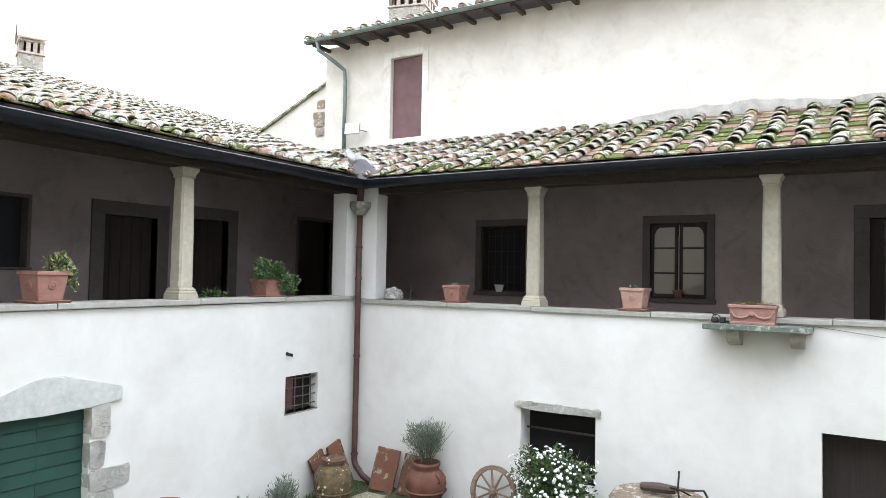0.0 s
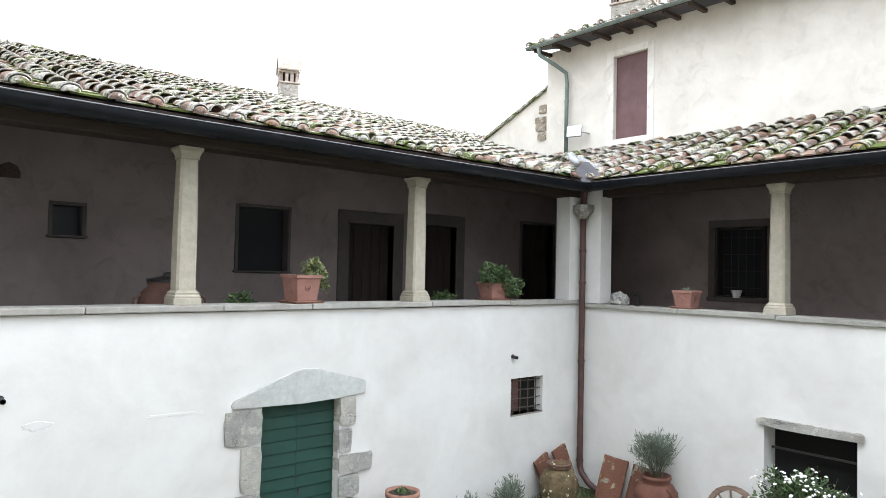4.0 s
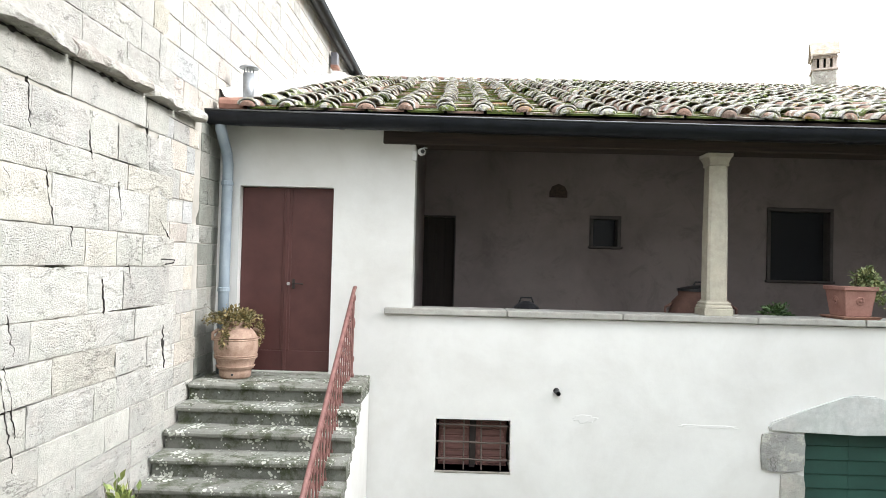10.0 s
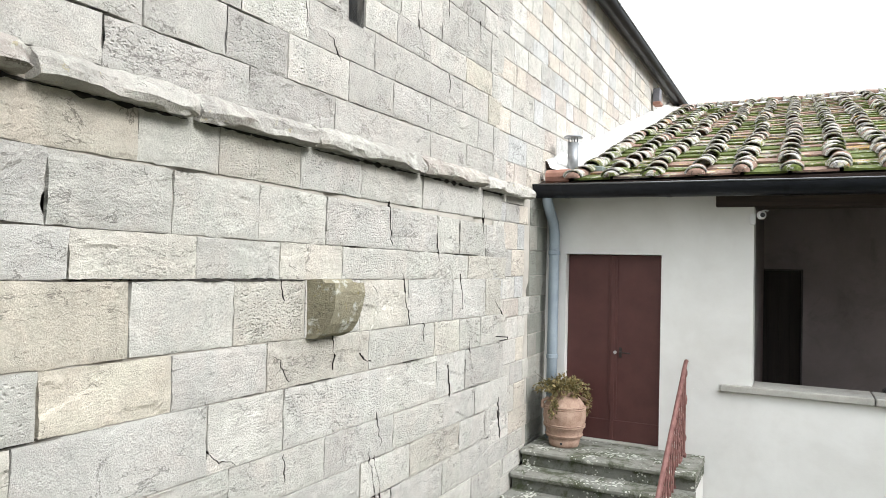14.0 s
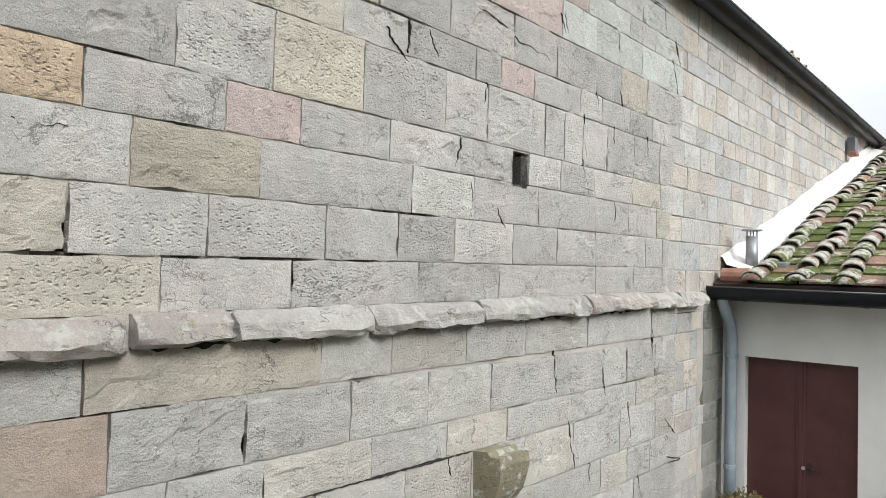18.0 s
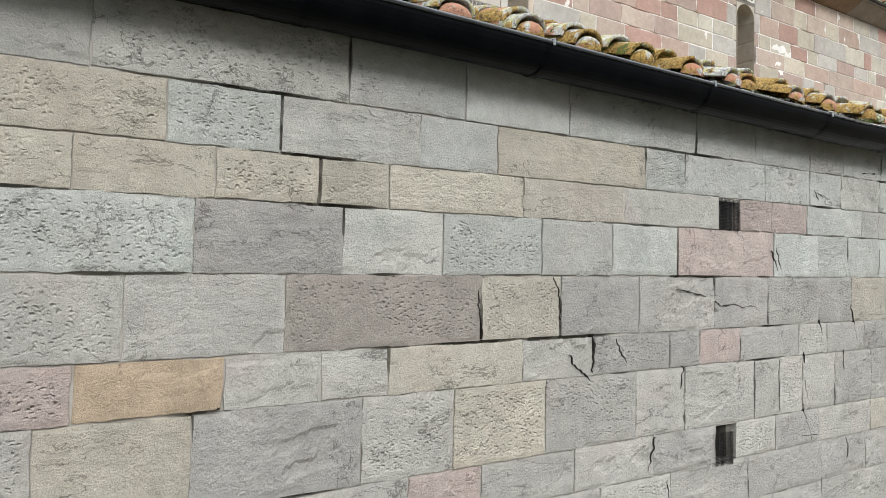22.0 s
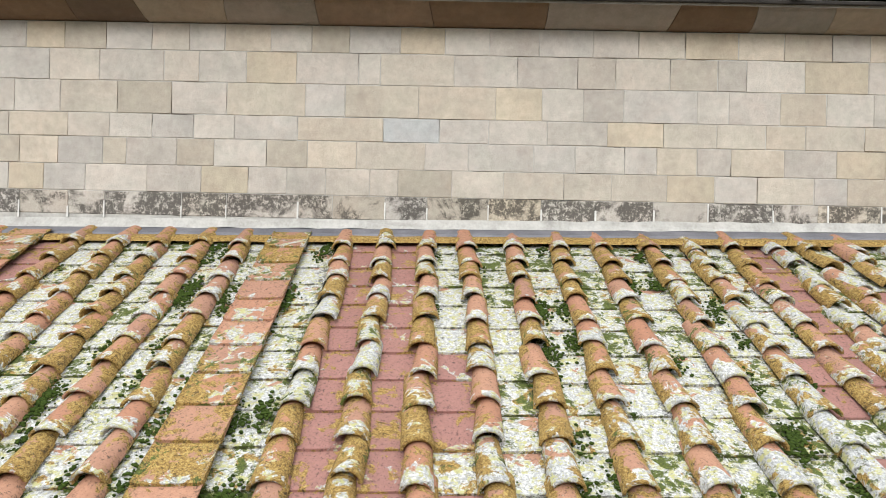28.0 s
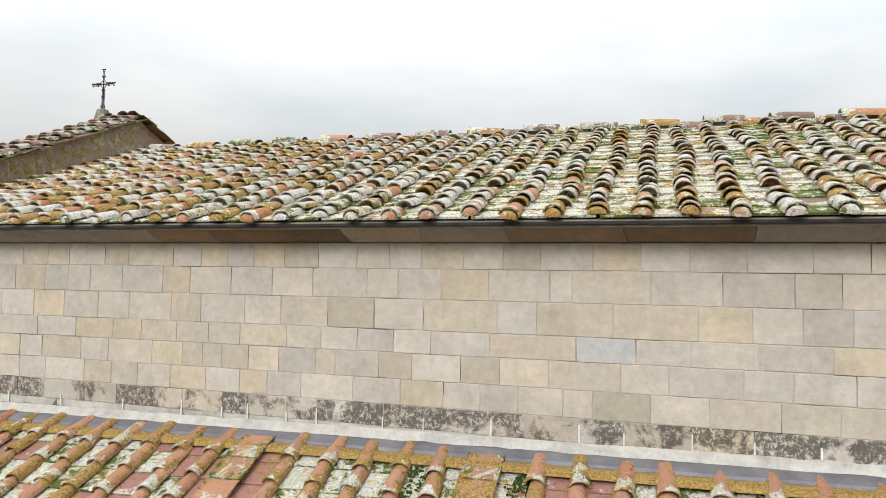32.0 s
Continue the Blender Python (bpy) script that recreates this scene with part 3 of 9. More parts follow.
def frustum(w0, d0, w1, d1, z0, z1, bevel=0.0):
    bm = bmesh.new()
    lo = [bm.verts.new((sx * w0 / 2, sy * d0 / 2, z0)) for sx, sy in ((-1, -1), (1, -1), (1, 1), (-1, 1))]
    hi = [bm.verts.new((sx * w1 / 2, sy * d1 / 2, z1)) for sx, sy in ((-1, -1), (1, -1), (1, 1), (-1, 1))]
    bm.faces.new(lo[::-1])
    bm.faces.new(hi)
    for k in range(4):
        bm.faces.new((lo[k], lo[(k + 1) % 4], hi[(k + 1) % 4], hi[k]))
    if bevel:
        bmesh.ops.bevel(bm, geom=bm.edges[:], offset=bevel, segments=1, affect="EDGES")
    return bm


def prism(outline, depth0, depth1, plane="xz"):
    """A flat outline drawn in one plane, pushed through from depth0 to depth1 on the third axis."""
    def at(u, v, w):
        return {"xz": (u, w, v), "yz": (w, u, v), "xy": (u, v, w)}[plane]
    bm = bmesh.new()
    a = [bm.verts.new(at(u, v, depth0)) for u, v in outline]
    b = [bm.verts.new(at(u, v, depth1)) for u, v in outline]
    bm.faces.new(a)
    bm.faces.new(b[::-1])
    for k in range(len(a)):
        j = (k + 1) % len(a)
        bm.faces.new((a[j], a[k], b[k], b[j]))
    return bm


def wall(name, along, u0, u1, w0, w1, z0, z1, holes, mat, label):
    """A wall along x or y with openings (u0, u1, z0, z1) that go through it."""
    us = sorted({u0, u1, *(h[0] for h in holes), *(h[1] for h in holes)})
    zs = sorted({z0, z1, *(h[2] for h in holes), *(h[3] for h in holes)})
    us, zs = [u for u in us if u0 <= u <= u1], [z for z in zs if z0 <= z <= z1]
    def solid(i, j):
        if not (0 <= i < len(us) - 1 and 0 <= j < len(zs) - 1):
            return False
        u, z = (us[i] + us[i + 1]) / 2, (zs[j] + zs[j + 1]) / 2
        return not any(h[0] < u < h[1] and h[2] < z < h[3] for h in holes)
    verts, index, faces = [], {}, []
    def v(i, j, w):
        if (i, j, w) not in index:
            index[i, j, w] = len(verts)
            verts.append((us[i], (w0, w1)[w], zs[j]) if along == "x" else ((w0, w1)[w], us[i], zs[j]))
        return index[i, j, w]
    for i in range(len(us) - 1):
        for j in range(len(zs) - 1):
            if not solid(i, j):
                continue
            for w in (0, 1):
                faces.append((v(i, j, w), v(i + 1, j, w), v(i + 1, j + 1, w), v(i, j + 1, w)))
            for di, dj, e in ((-1, 0, ((0, 0), (0, 1))), (1, 0, ((1, 0), (1, 1))), (0, -1, ((0, 0), (1, 0))), (0, 1, ((0, 1), (1, 1)))):
                if not solid(i + di, j + dj):
                    (a, b), (c, d) = e
                    faces.append((v(i + a, j + b, 0), v(i + c, j + d, 0), v(i + c, j + d, 1), v(i + a, j + b, 1)))
    bm = bmesh.new()
    bm.from_mesh(mesh_of(name, verts, faces))
    ob = new(name, bm_mesh(name, bm, mat))
    return tagged(ob, label, "wall", kind="structure")


def slab(name, bm, mat, label, category):
    return tagged(new(name, bm_mesh(name, bm, mat)), label, category, kind="structure")


# ---- levels of the place ----
FLOOR_Z, SILL_Z, XB, DEPTH = 2.5, 3.25, 12.42, 2.45
BACK_Y, BACK_X = DEPTH, XB + DEPTH
A_EAVE, A_SLOPE, A_RIDGE_Y = (-0.33, 5.32), 0.307, 8.6       # roof over the north loggia
B_EAVE, B_SLOPE = (12.08, 5.30), 0.39                       # roof over the east loggia
UPPER_TOP = 8.86


def roof_a(y):
    return A_EAVE[1] + A_SLOPE * (y - A_EAVE[0])


def roof_b(x):
    return B_EAVE[1] + B_SLOPE * (x - B_EAVE[0])


# ---- ground ----
bm = bmesh.new()
bmesh.ops.create_grid(bm, x_segments=60, y_segments=60, size=1.0)
for v in bm.verts:
    u, w = v.co.x, v.co.y
    v.co.x = 6 + 40 * u + 2400 * u * abs(u) ** 6
    v.co.y = -6 + 40 * w + 2400 * w * abs(w) ** 6
    v.co.z = 0.035 * noise.noise((v.co.x * 0.7, v.co.y * 0.7, 0)) if abs(u) < 0.6 and abs(w) < 0.6 else 0.0
slab("ground", bm, M_GROUND, "mossy trodden courtyard ground with thin grass", "ground")

# ---- north loggia: walls ----
wall("wall_north_lower", "x", 0.0, XB + 0.35, 0.0, 0.36, -0.2, 3.17,
     [(2.46, 3.27, 1.50, 2.055), (6.43, 7.51, -0.3, 2.02), (10.70, 11.455, 1.42, 2.0), (0.235, 1.27, FLOOR_Z, 9)],
     M_WHITE, "white limewashed wall under the north loggia")
wall("wall_north_stair_end", "x", 0.0, 2.16, 0.001, 0.36, 3.17, 5.30,
     [(0.235, 1.27, 2.0, 4.545)], M_WHITE, "white limewashed wall round the maroon double door")
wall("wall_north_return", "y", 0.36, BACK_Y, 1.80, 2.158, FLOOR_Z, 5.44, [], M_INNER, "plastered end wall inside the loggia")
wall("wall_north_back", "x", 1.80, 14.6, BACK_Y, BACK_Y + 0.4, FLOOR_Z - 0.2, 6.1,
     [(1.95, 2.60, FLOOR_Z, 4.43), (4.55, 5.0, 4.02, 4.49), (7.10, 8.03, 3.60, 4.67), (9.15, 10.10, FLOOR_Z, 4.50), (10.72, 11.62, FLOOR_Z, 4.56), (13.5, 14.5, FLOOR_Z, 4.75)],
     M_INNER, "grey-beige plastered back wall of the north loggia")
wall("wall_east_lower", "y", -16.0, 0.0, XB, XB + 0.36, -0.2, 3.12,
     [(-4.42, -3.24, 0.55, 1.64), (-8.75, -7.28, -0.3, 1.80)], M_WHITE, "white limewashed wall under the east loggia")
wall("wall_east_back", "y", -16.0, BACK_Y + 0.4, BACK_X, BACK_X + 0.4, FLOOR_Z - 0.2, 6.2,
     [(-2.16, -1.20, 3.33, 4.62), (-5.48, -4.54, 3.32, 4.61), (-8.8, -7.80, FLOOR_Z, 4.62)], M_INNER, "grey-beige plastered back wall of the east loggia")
wall("wall_upper_house", "y", -16.0, 3.0, BACK_X + 0.001, BACK_X + 0.45, 6.2, UPPER_TOP,
     [(0.31, 1.13, 6.58, 8.36)], M_UPPER, "cream plastered upper wall of the house")
wall("wall_upper_house_north", "x", BACK_X, 24.0, 2.60, 3.0, 6.0, UPPER_TOP, [], M_UPPER, "cream plastered north wall of the upper house")
slab("floor_north_loggia", box(1.8, XB, 0.36, BACK_Y, FLOOR_Z - 0.3, FLOOR_Z), M_FLOOR, "dark terracotta floor of the north loggia", "floor")
slab("floor_east_loggia", box(XB + 0.34, BACK_X, -16, BACK_Y, FLOOR_Z - 0.302, FLOOR_Z - 0.002), M_FLOOR, "dark terracotta floor of the east loggia", "floor")
# closing walls of the rooms behind; an unseen south wall added to cut light
wall("wall_north_rooms", "x", -0.2, 24.0, 8.9, 9.3, -0.2, 7.9, [], M_WHITE, "plain outer wall behind the north wing")
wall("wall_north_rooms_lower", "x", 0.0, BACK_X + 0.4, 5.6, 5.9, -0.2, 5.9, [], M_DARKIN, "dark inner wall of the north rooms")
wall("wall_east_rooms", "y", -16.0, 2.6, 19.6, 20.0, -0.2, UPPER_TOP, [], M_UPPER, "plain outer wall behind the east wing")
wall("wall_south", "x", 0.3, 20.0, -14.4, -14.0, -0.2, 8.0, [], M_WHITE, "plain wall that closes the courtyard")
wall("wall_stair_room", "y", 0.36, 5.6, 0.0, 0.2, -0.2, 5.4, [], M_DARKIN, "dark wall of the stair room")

# ---- loggia ceilings: boards under the tiles ----
def sloped(name, corners, thick, mat, label, category="ceiling"):
    n = (Vector(corners[1]) - Vector(corners[0])).cross(Vector(corners[-1]) - Vector(corners[0])).normalized()
    if n.z < 0:
        n = -n
    bm = bmesh.new()
    a = [bm.verts.new(Vector(c)) for c in corners]
    b = [bm.verts.new(Vector(c) - n * thick) for c in corners]
    bm.faces.new(a)
    bm.faces.new(b[::-1])
    for k in range(len(a)):
        bm.faces.new((a[k], b[k], b[(k + 1) % len(a)], a[(k + 1) % len(a)]))
    return slab(name, bm, mat, label, category)


VAL = 3.08                                                     # where the valley meets the upper house
def valley_x(y):
    return B_EAVE[0] + (roof_a(y) - B_EAVE[1]) / B_SLOPE


sloped("ceiling_north_loggia", [(0.0, A_EAVE[0], roof_a(A_EAVE[0]) - 0.02), (valley_x(A_EAVE[0]), A_EAVE[0], roof_a(A_EAVE[0]) - 0.02), (valley_x(VAL), VAL, roof_a(VAL) - 0.02), (0.0, VAL, roof_a(VAL) - 0.02)], 0.05, M_BEAM, "dark boarded ceiling of the north loggia")
sloped("ceiling_north_rooms", [(0.0, VAL, roof_a(VAL) - 0.022), (14.95, VAL, roof_a(VAL) - 0.022), (14.95, 5.3, roof_a(5.3) - 0.022), (19.5, 5.3, roof_a(5.3) - 0.022), (19.5, A_RIDGE_Y, roof_a(A_RIDGE_Y) - 0.022), (0.0, A_RIDGE_Y, roof_a(A_RIDGE_Y) - 0.022)], 0.05, M_BEAM, "boards under the north roof")
sloped("ceiling_north_far", [(0.0, A_RIDGE_Y, roof_a(A_RIDGE_Y) - 0.03), (19.5, A_RIDGE_Y, roof_a(A_RIDGE_Y) - 0.03), (19.5, 12.5, roof_a(A_RIDGE_Y) - 1.3), (0.0, 12.5, roof_a(A_RIDGE_Y) - 1.3)], 0.05, M_OLDPAN, "far slope of the north roof", "roof")
sloped("ceiling_east_loggia", [(B_EAVE[0], -16, roof_b(B_EAVE[0]) - 0.02), (BACK_X, -16, roof_b(BACK_X) - 0.02), (BACK_X, VAL, roof_b(BACK_X) - 0.02), (B_EAVE[0], A_EAVE[0], roof_b(B_EAVE[0]) - 0.02)], 0.05, M_BEAM, "dark boarded ceiling of the east loggia")

beam_n = empty("loggia_beam", (1.82, 0, 5.02))
tagged(beam_n, "long dark wooden beam over the north loggia columns", "beam")
bm = box(-0.02, XB - 0.05 - 1.82, -0.016, 0.33, 0.02, 0.20, 0.012)
part("timber", bm, M_BEAM, beam_n)
beam_e = empty("loggia_beam", (XB, 0, 5.02))
tagged(beam_e, "long dark wooden beam over the east loggia columns", "beam")
part("timber", box(0.03, 0.33, -16, 0.1, 0.02, 0.22, 0.012), M_BEAM, beam_e)

rafter_me = bm_mesh("rafter", box(-0.05, 0.05, 0, 2.85 / math.cos(math.atan(A_SLOPE)), -0.12, 0.0, 0.006), M_RAFTER)
for k in range(26):
    x = 2.4 + k * 0.45
    if x < XB - 0.1:
        ob = tagged(new("ceiling_rafter", rafter_me), "dark rough rafter under the loggia roof", "rafter", "rafters of the loggia")
        ob.matrix_world = pose(x, A_EAVE[0] + 0.04, roof_a(A_EAVE[0]) - 0.08, math.degrees(math.atan(A_SLOPE)), 0, 0)
for k in range(22):
    y = 0.2 - k * 0.45
    ob = tagged(new("ceiling_rafter", rafter_me), "dark rough rafter under the loggia roof", "rafter", "rafters of the loggia")
    ob.matrix_world = pose(B_EAVE[0] + 0.04, y, roof_b(B_EAVE[0]) - 0.08, 0, 0, -90) @ pose(0, 0, 0, math.degrees(math.atan(B_SLOPE)), 0, 0)

# ---- parapet copings: stone lengths ----
SERENA = (0.39, 0.38, 0.35, 1)
def coping(name, along, ends, label):
    top = tagged(empty(name, (0, 0, SILL_Z)), label, "coping")
    for a, b in zip(ends, ends[1:]):
        d = 0.004 * random.uniform(-1, 1)
        bm = box(a + 0.004, b - 0.004, -0.05 + d, 0.42, -0.072, 0.0, 0.012, 2) if along == "x" else box(XB - 0.05 + d, XB + 0.42, a + 0.004, b - 0.004, -0.072, 0.0, 0.012, 2)
        p = part("stone_length", bm, M_SERENA, top)
        tone = random.uniform(0.80, 0.93)
        p.color = tuple(c * tone for c in SERENA[:3]) + (1,)
        p.location.z = 0.006 * random.uniform(-1, 1) + (0 if along == "x" else -0.06)
coping("parapet_coping", "x", [1.86, 3.2, 4.45, 5.9, 7.05, 9.0, 10.6, 12.37], "grey stone coping on the north parapet")
coping("parapet_coping", "y", [-16, -12.5, -9.2, -7.4, -5.2, -3.4, -1.9, -0.06], "grey stone coping on the east parapet")

# ---- columns and corner pier ----
COLUMN = (0.415, 0.385, 0.315, 1)
def column(x, y, z0, z1, label):
    c = tagged(empty("column", (x, y, z0)), label, "column", "loggia columns")
    h = z1 - z0
    def turned(prof, cut):
        """Square rings with cut corners, one above the other."""
        bm = bmesh.new()
        rings = []
        for r, z in prof:
            k = r - cut
            rings.append([bm.verts.new((px, py, z)) for px, py in ((-k, -r), (k, -r), (r, -k), (r, k), (k, r), (-k, r), (-r, k), (-r, -k))])
        for a, b in zip(rings, rings[1:]):
            for k in range(8):
                bm.faces.new((a[k], a[(k + 1) % 8], b[(k + 1) % 8], b[k]))
        bm.faces.new(rings[0][::-1]), bm.faces.new(rings[-1])
        return bm
    pl = part("plinth", turned([(0.156, 0), (0.158, 0.004), (0.158, 0.072), (0.154, 0.076)], 0.006), M_SERENA, c)
    ba = part("base", turned([(0.148, 0.076), (0.151, 0.09), (0.148, 0.104), (0.136, 0.112), (0.134, 0.122), (0.138, 0.132), (0.134, 0.142), (0.118, 0.15), (0.112, 0.165)], 0.008), M_SERENA, c)
    sh = part("shaft", turned([(0.110, 0.165), (0.112, 0.20), (0.110, h * 0.5), (0.099, h - 0.14)], 0.026), M_SERENA, c)
    ca = part("capital", turned([(0.100, h - 0.14), (0.109, h - 0.134), (0.109, h - 0.122), (0.104, h - 0.116), (0.110, h - 0.09), (0.124, h - 0.055), (0.134, h - 0.040), (0.140, h - 0.036), (0.141, h - 0.004), (0.139, h)], 0.008), M_SERENA, c)
    for p in (pl, ba, sh, ca):
        p.color = COLUMN
    return c


column(5.505, 0.18, SILL_Z, 5.035, "grey-beige square sandstone column on the north parapet")
column(8.85, 0.18, SILL_Z, 5.035, "grey-beige square sandstone column on the north parapet")
column(XB + 0.20, -3.355, SILL_Z - 0.06, 5.035, "grey-beige square sandstone column on the east parapet")
column(XB + 0.20, -6.70, SILL_Z - 0.06, 5.035, "grey-beige square sandstone column on the east parapet")
column(XB + 0.19, -10.0, SILL_Z - 0.06, 5.035, "grey-beige square sandstone column on the east parapet")
wall("wall_corner_pier_north", "x", 12.10, XB + 0.30, 0.0, 0.30, 3.2, 5.24, [], M_WHITE, "white plastered corner pier")
wall("wall_corner_pier_east", "y", -0.42, 0.0, XB, XB + 0.30, 3.2, 5.24, [], M_WHITE, "white plastered corner pier")

# ---- sloping wall beside the upper house ----
slab("wall_flying", prism([(3.0, 8.05), (5.35, 7.0), (5.35, 6.2), (3.0, 5.8)], BACK_X + 0.08, BACK_X + 0.4, "yz"), M_UPPER, "cream plastered sloping wall against the house", "wall")

# ---- church core walls ----
CH_TOP = 8.02
wall("wall_church_aisle_core", "y", -19.0, 10.6, -0.6, -0.045, -0.2, CH_TOP + 0.1,
     [(-3.98, -3.83, 5.92, 6.13), (-3.96, -3.78, 7.31, 7.50)], M_DARKMORTAR, "mortar core behind the ashlar of the church aisle")
wall("wall_church_nave_core", "y", -19.0, 10.6, -4.6, -3.915, 8.0, 12.05,
     [(-2.80, -2.37, 9.9, 11.35), (1.68, 2.12, 9.9, 11.35)], M_DARKMORTAR, "mortar core behind the ashlar of the nave")
wall("wall_church_front", "x", -16.0, 0.0, -19.0, -18.4, -0.2, 9.5, [], M_MORTAR, "church front wall")
wall("wall_church_far", "y", -19.0, 10.6, -13.0, -12.5, -0.2, 12.0, [], M_MORTAR, "far nave wall")
wall("wall_church_end", "x", -13.0, -4.6, 13.6, 14.0, -0.2, 12.0, [], M_MORTAR, "church end wall")


# ---- stairs ----
STAIR_X0, STAIR_X1, RISER, GOING = 0.02, 1.68, 0.17, 0.272
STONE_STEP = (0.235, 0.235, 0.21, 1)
def stairs():
    st = tagged(empty("stone_staircase", (0.85, -0.4, 0)), "worn grey stone outdoor staircase with lichen beside the church wall", "staircase")
    n = 14
    for k in range(n + 1):
        z, y = FLOOR_Z - k * RISER, -0.75 - k * GOING
        back = 0.0 if k == 0 else y + GOING + 0.06
        if z < 0.1:
            break
        bm = bmesh.new()
        pr = [(y + 0.035, z - 0.062), (y + 0.012, z - 0.058), (y, z - 0.045), (y - 0.004, z - 0.022), (y + 0.008, z - 0.004), (y + 0.026, z), (back, z), (back, z - 0.065)]
        cols = []
        for i in range(9):
            x = STAIR_X0 + (STAIR_X1 + 0.05 - STAIR_X0) * i / 8
            cols.append([bm.verts.new((x - 0.85, p + 0.4 + (0.010 * noise.noise((x * 3, k * 2.2, 0)) if j < 6 else 0), q + (0.006 * noise.noise((x * 4, k, j)) if j < 6 else 0))) for j, (p, q) in enumerate(pr)])
        for a, b in zip(cols, cols[1:]):
            for j in range(len(pr)):
                bm.faces.new((a[j], a[(j + 1) % len(pr)], b[(j + 1) % len(pr)], b[j]))
        bm.faces.new(cols[0][::-1]), bm.faces.new(cols[-1])
        t = part("tread", bm, M_STEP, st)
        tone = random.uniform(0.92, 1.08)
        t.color = tuple(c * tone for c in STONE_STEP[:3]) + (1,)
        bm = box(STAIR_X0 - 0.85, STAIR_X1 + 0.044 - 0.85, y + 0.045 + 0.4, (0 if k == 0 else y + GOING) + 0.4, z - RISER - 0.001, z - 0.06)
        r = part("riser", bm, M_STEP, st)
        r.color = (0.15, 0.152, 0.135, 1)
    # closing wall on the open side, with a low door under the flight
    out = [(-0.01, -0.05), (-0.01, FLOOR_Z - 0.07)] + [(-0.75 - GOING * (k - 1.24), FLOOR_Z - 0.07 - RISER * kk) for k in range(1, 14) for kk in (k - 1, k)] + [(-0.75 - GOING * 13.1, -0.05)]
    side = part("side_wall", prism([(u + 0.4, v) for u, v in out], STAIR_X1 - 0.15 - 0.85, STAIR_X1 + 0.040 - 0.85, "yz"), M_WHITE, st, "white plastered side of the stair")
    d = part("under_stair_door", box(STAIR_X1 - 0.03 - 0.85, STAIR_X1 + 0.062 - 0.85, -1.75 + 0.4, -1.05 + 0.4, 0.0, 1.32, 0.006), M_GREYWOOD, st, "dark weathered plank door under the stair")


stairs()


def railing():
    x = 1.545
    r = tagged(empty("stair_railing", (x, -0.15, FLOOR_Z)), "red-brown painted iron stair railing with turned newel and scroll balusters", "railing")
    slope = RISER / GOING
    def rail_z(y):
        return 0.90 - slope * max(0.0, -(y)) if y < -0.02 else 0.92
    n = 30
    # turned newel
    prof = [(0.024, 0), (0.028, 0.03), (0.015, 0.05), (0.015, 0.16), (0.024, 0.18), (0.024, 0.21), (0.014, 0.23), (0.014, 0.52), (0.023, 0.54), (0.027, 0.58), (0.020, 0.62), (0.013, 0.64), (0.013, 0.80), (0.024, 0.83), (0.024, 0.86), (0.012, 0.90)]
    part("newel", lathe(prof, 12), M_RUST, r, smooth=True)
    top = [(0, 0.10, 0.955), (0, 0.05, 0.955), (0, 0.01, 0.935), (0, -0.05, 0.90)]
    top += [(0, -0.05 - 0.15 * k, 0.90 - slope * 0.15 * k) for k in range(1, 25)]
    part("handrail", tube(top, 0.021, 8), M_RUST, r, smooth=True)
    low = [(0, -0.10 - 0.15 * k, 0.02 + 0.035 - slope * 0.15 * (k + 0.3) + 0.03) for k in range(0, 24)]
    part("lower_bar", tube(low, 0.011, 6), M_RUST, r)
    second = [(0, p[1], p[2] - 0.115) for p in top[3:]]
    part("second_bar", tube(second, 0.008, 6), M_RUST, r)
    bar = lathe([(0.009, 0), (0.009, 0.05), (0.016, 0.07), (0.009, 0.09), (0.009, 0.36), (0.017, 0.385), (0.017, 0.41), (0.009, 0.435), (0.009, 0.70), (0.015, 0.72), (0.009, 0.74), (0.009, 0.80)], 8)
    bar_me = bm_mesh("baluster", bar, M_RUST, True)
    pieces = [("baluster", bar_me, 0.0)]
    for s in (-1, 1):
        for zc in (0.22, 0.56):
            pts = []
            for k in range(15):
                a = k / 14 * 4.4
                rad = 0.034 * (1 - k / 20)
                pts.append((0, s * (0.012 + rad * (1 - math.cos(a)) * 0.55), zc + rad * math.sin(a) * 1.5))
            pieces.append(("scroll", bm_mesh("scroll", tube(pts, 0.0045, 5), M_RUST), -0.068))
    pieces.append(("lozenge", bm_mesh("lozenge", tube([(0, -0.045, 0.39), (0, 0.0, 0.45), (0, 0.045, 0.39), (0, 0, 0.33), (0, -0.045, 0.39)], 0.0045, 5), M_RUST), -0.068))
    k = 0
    y = -0.14
    while y > -3.6:
        z = 0.90 - slope * (-(y) - 0.05) - 0.815
        for nm, me, off in pieces:
            o = new(nm, me)
            o.parent = r
            o.location = (0, y + off, z + (0 if off == 0 else -0.03))
        y -= 0.136


railing()

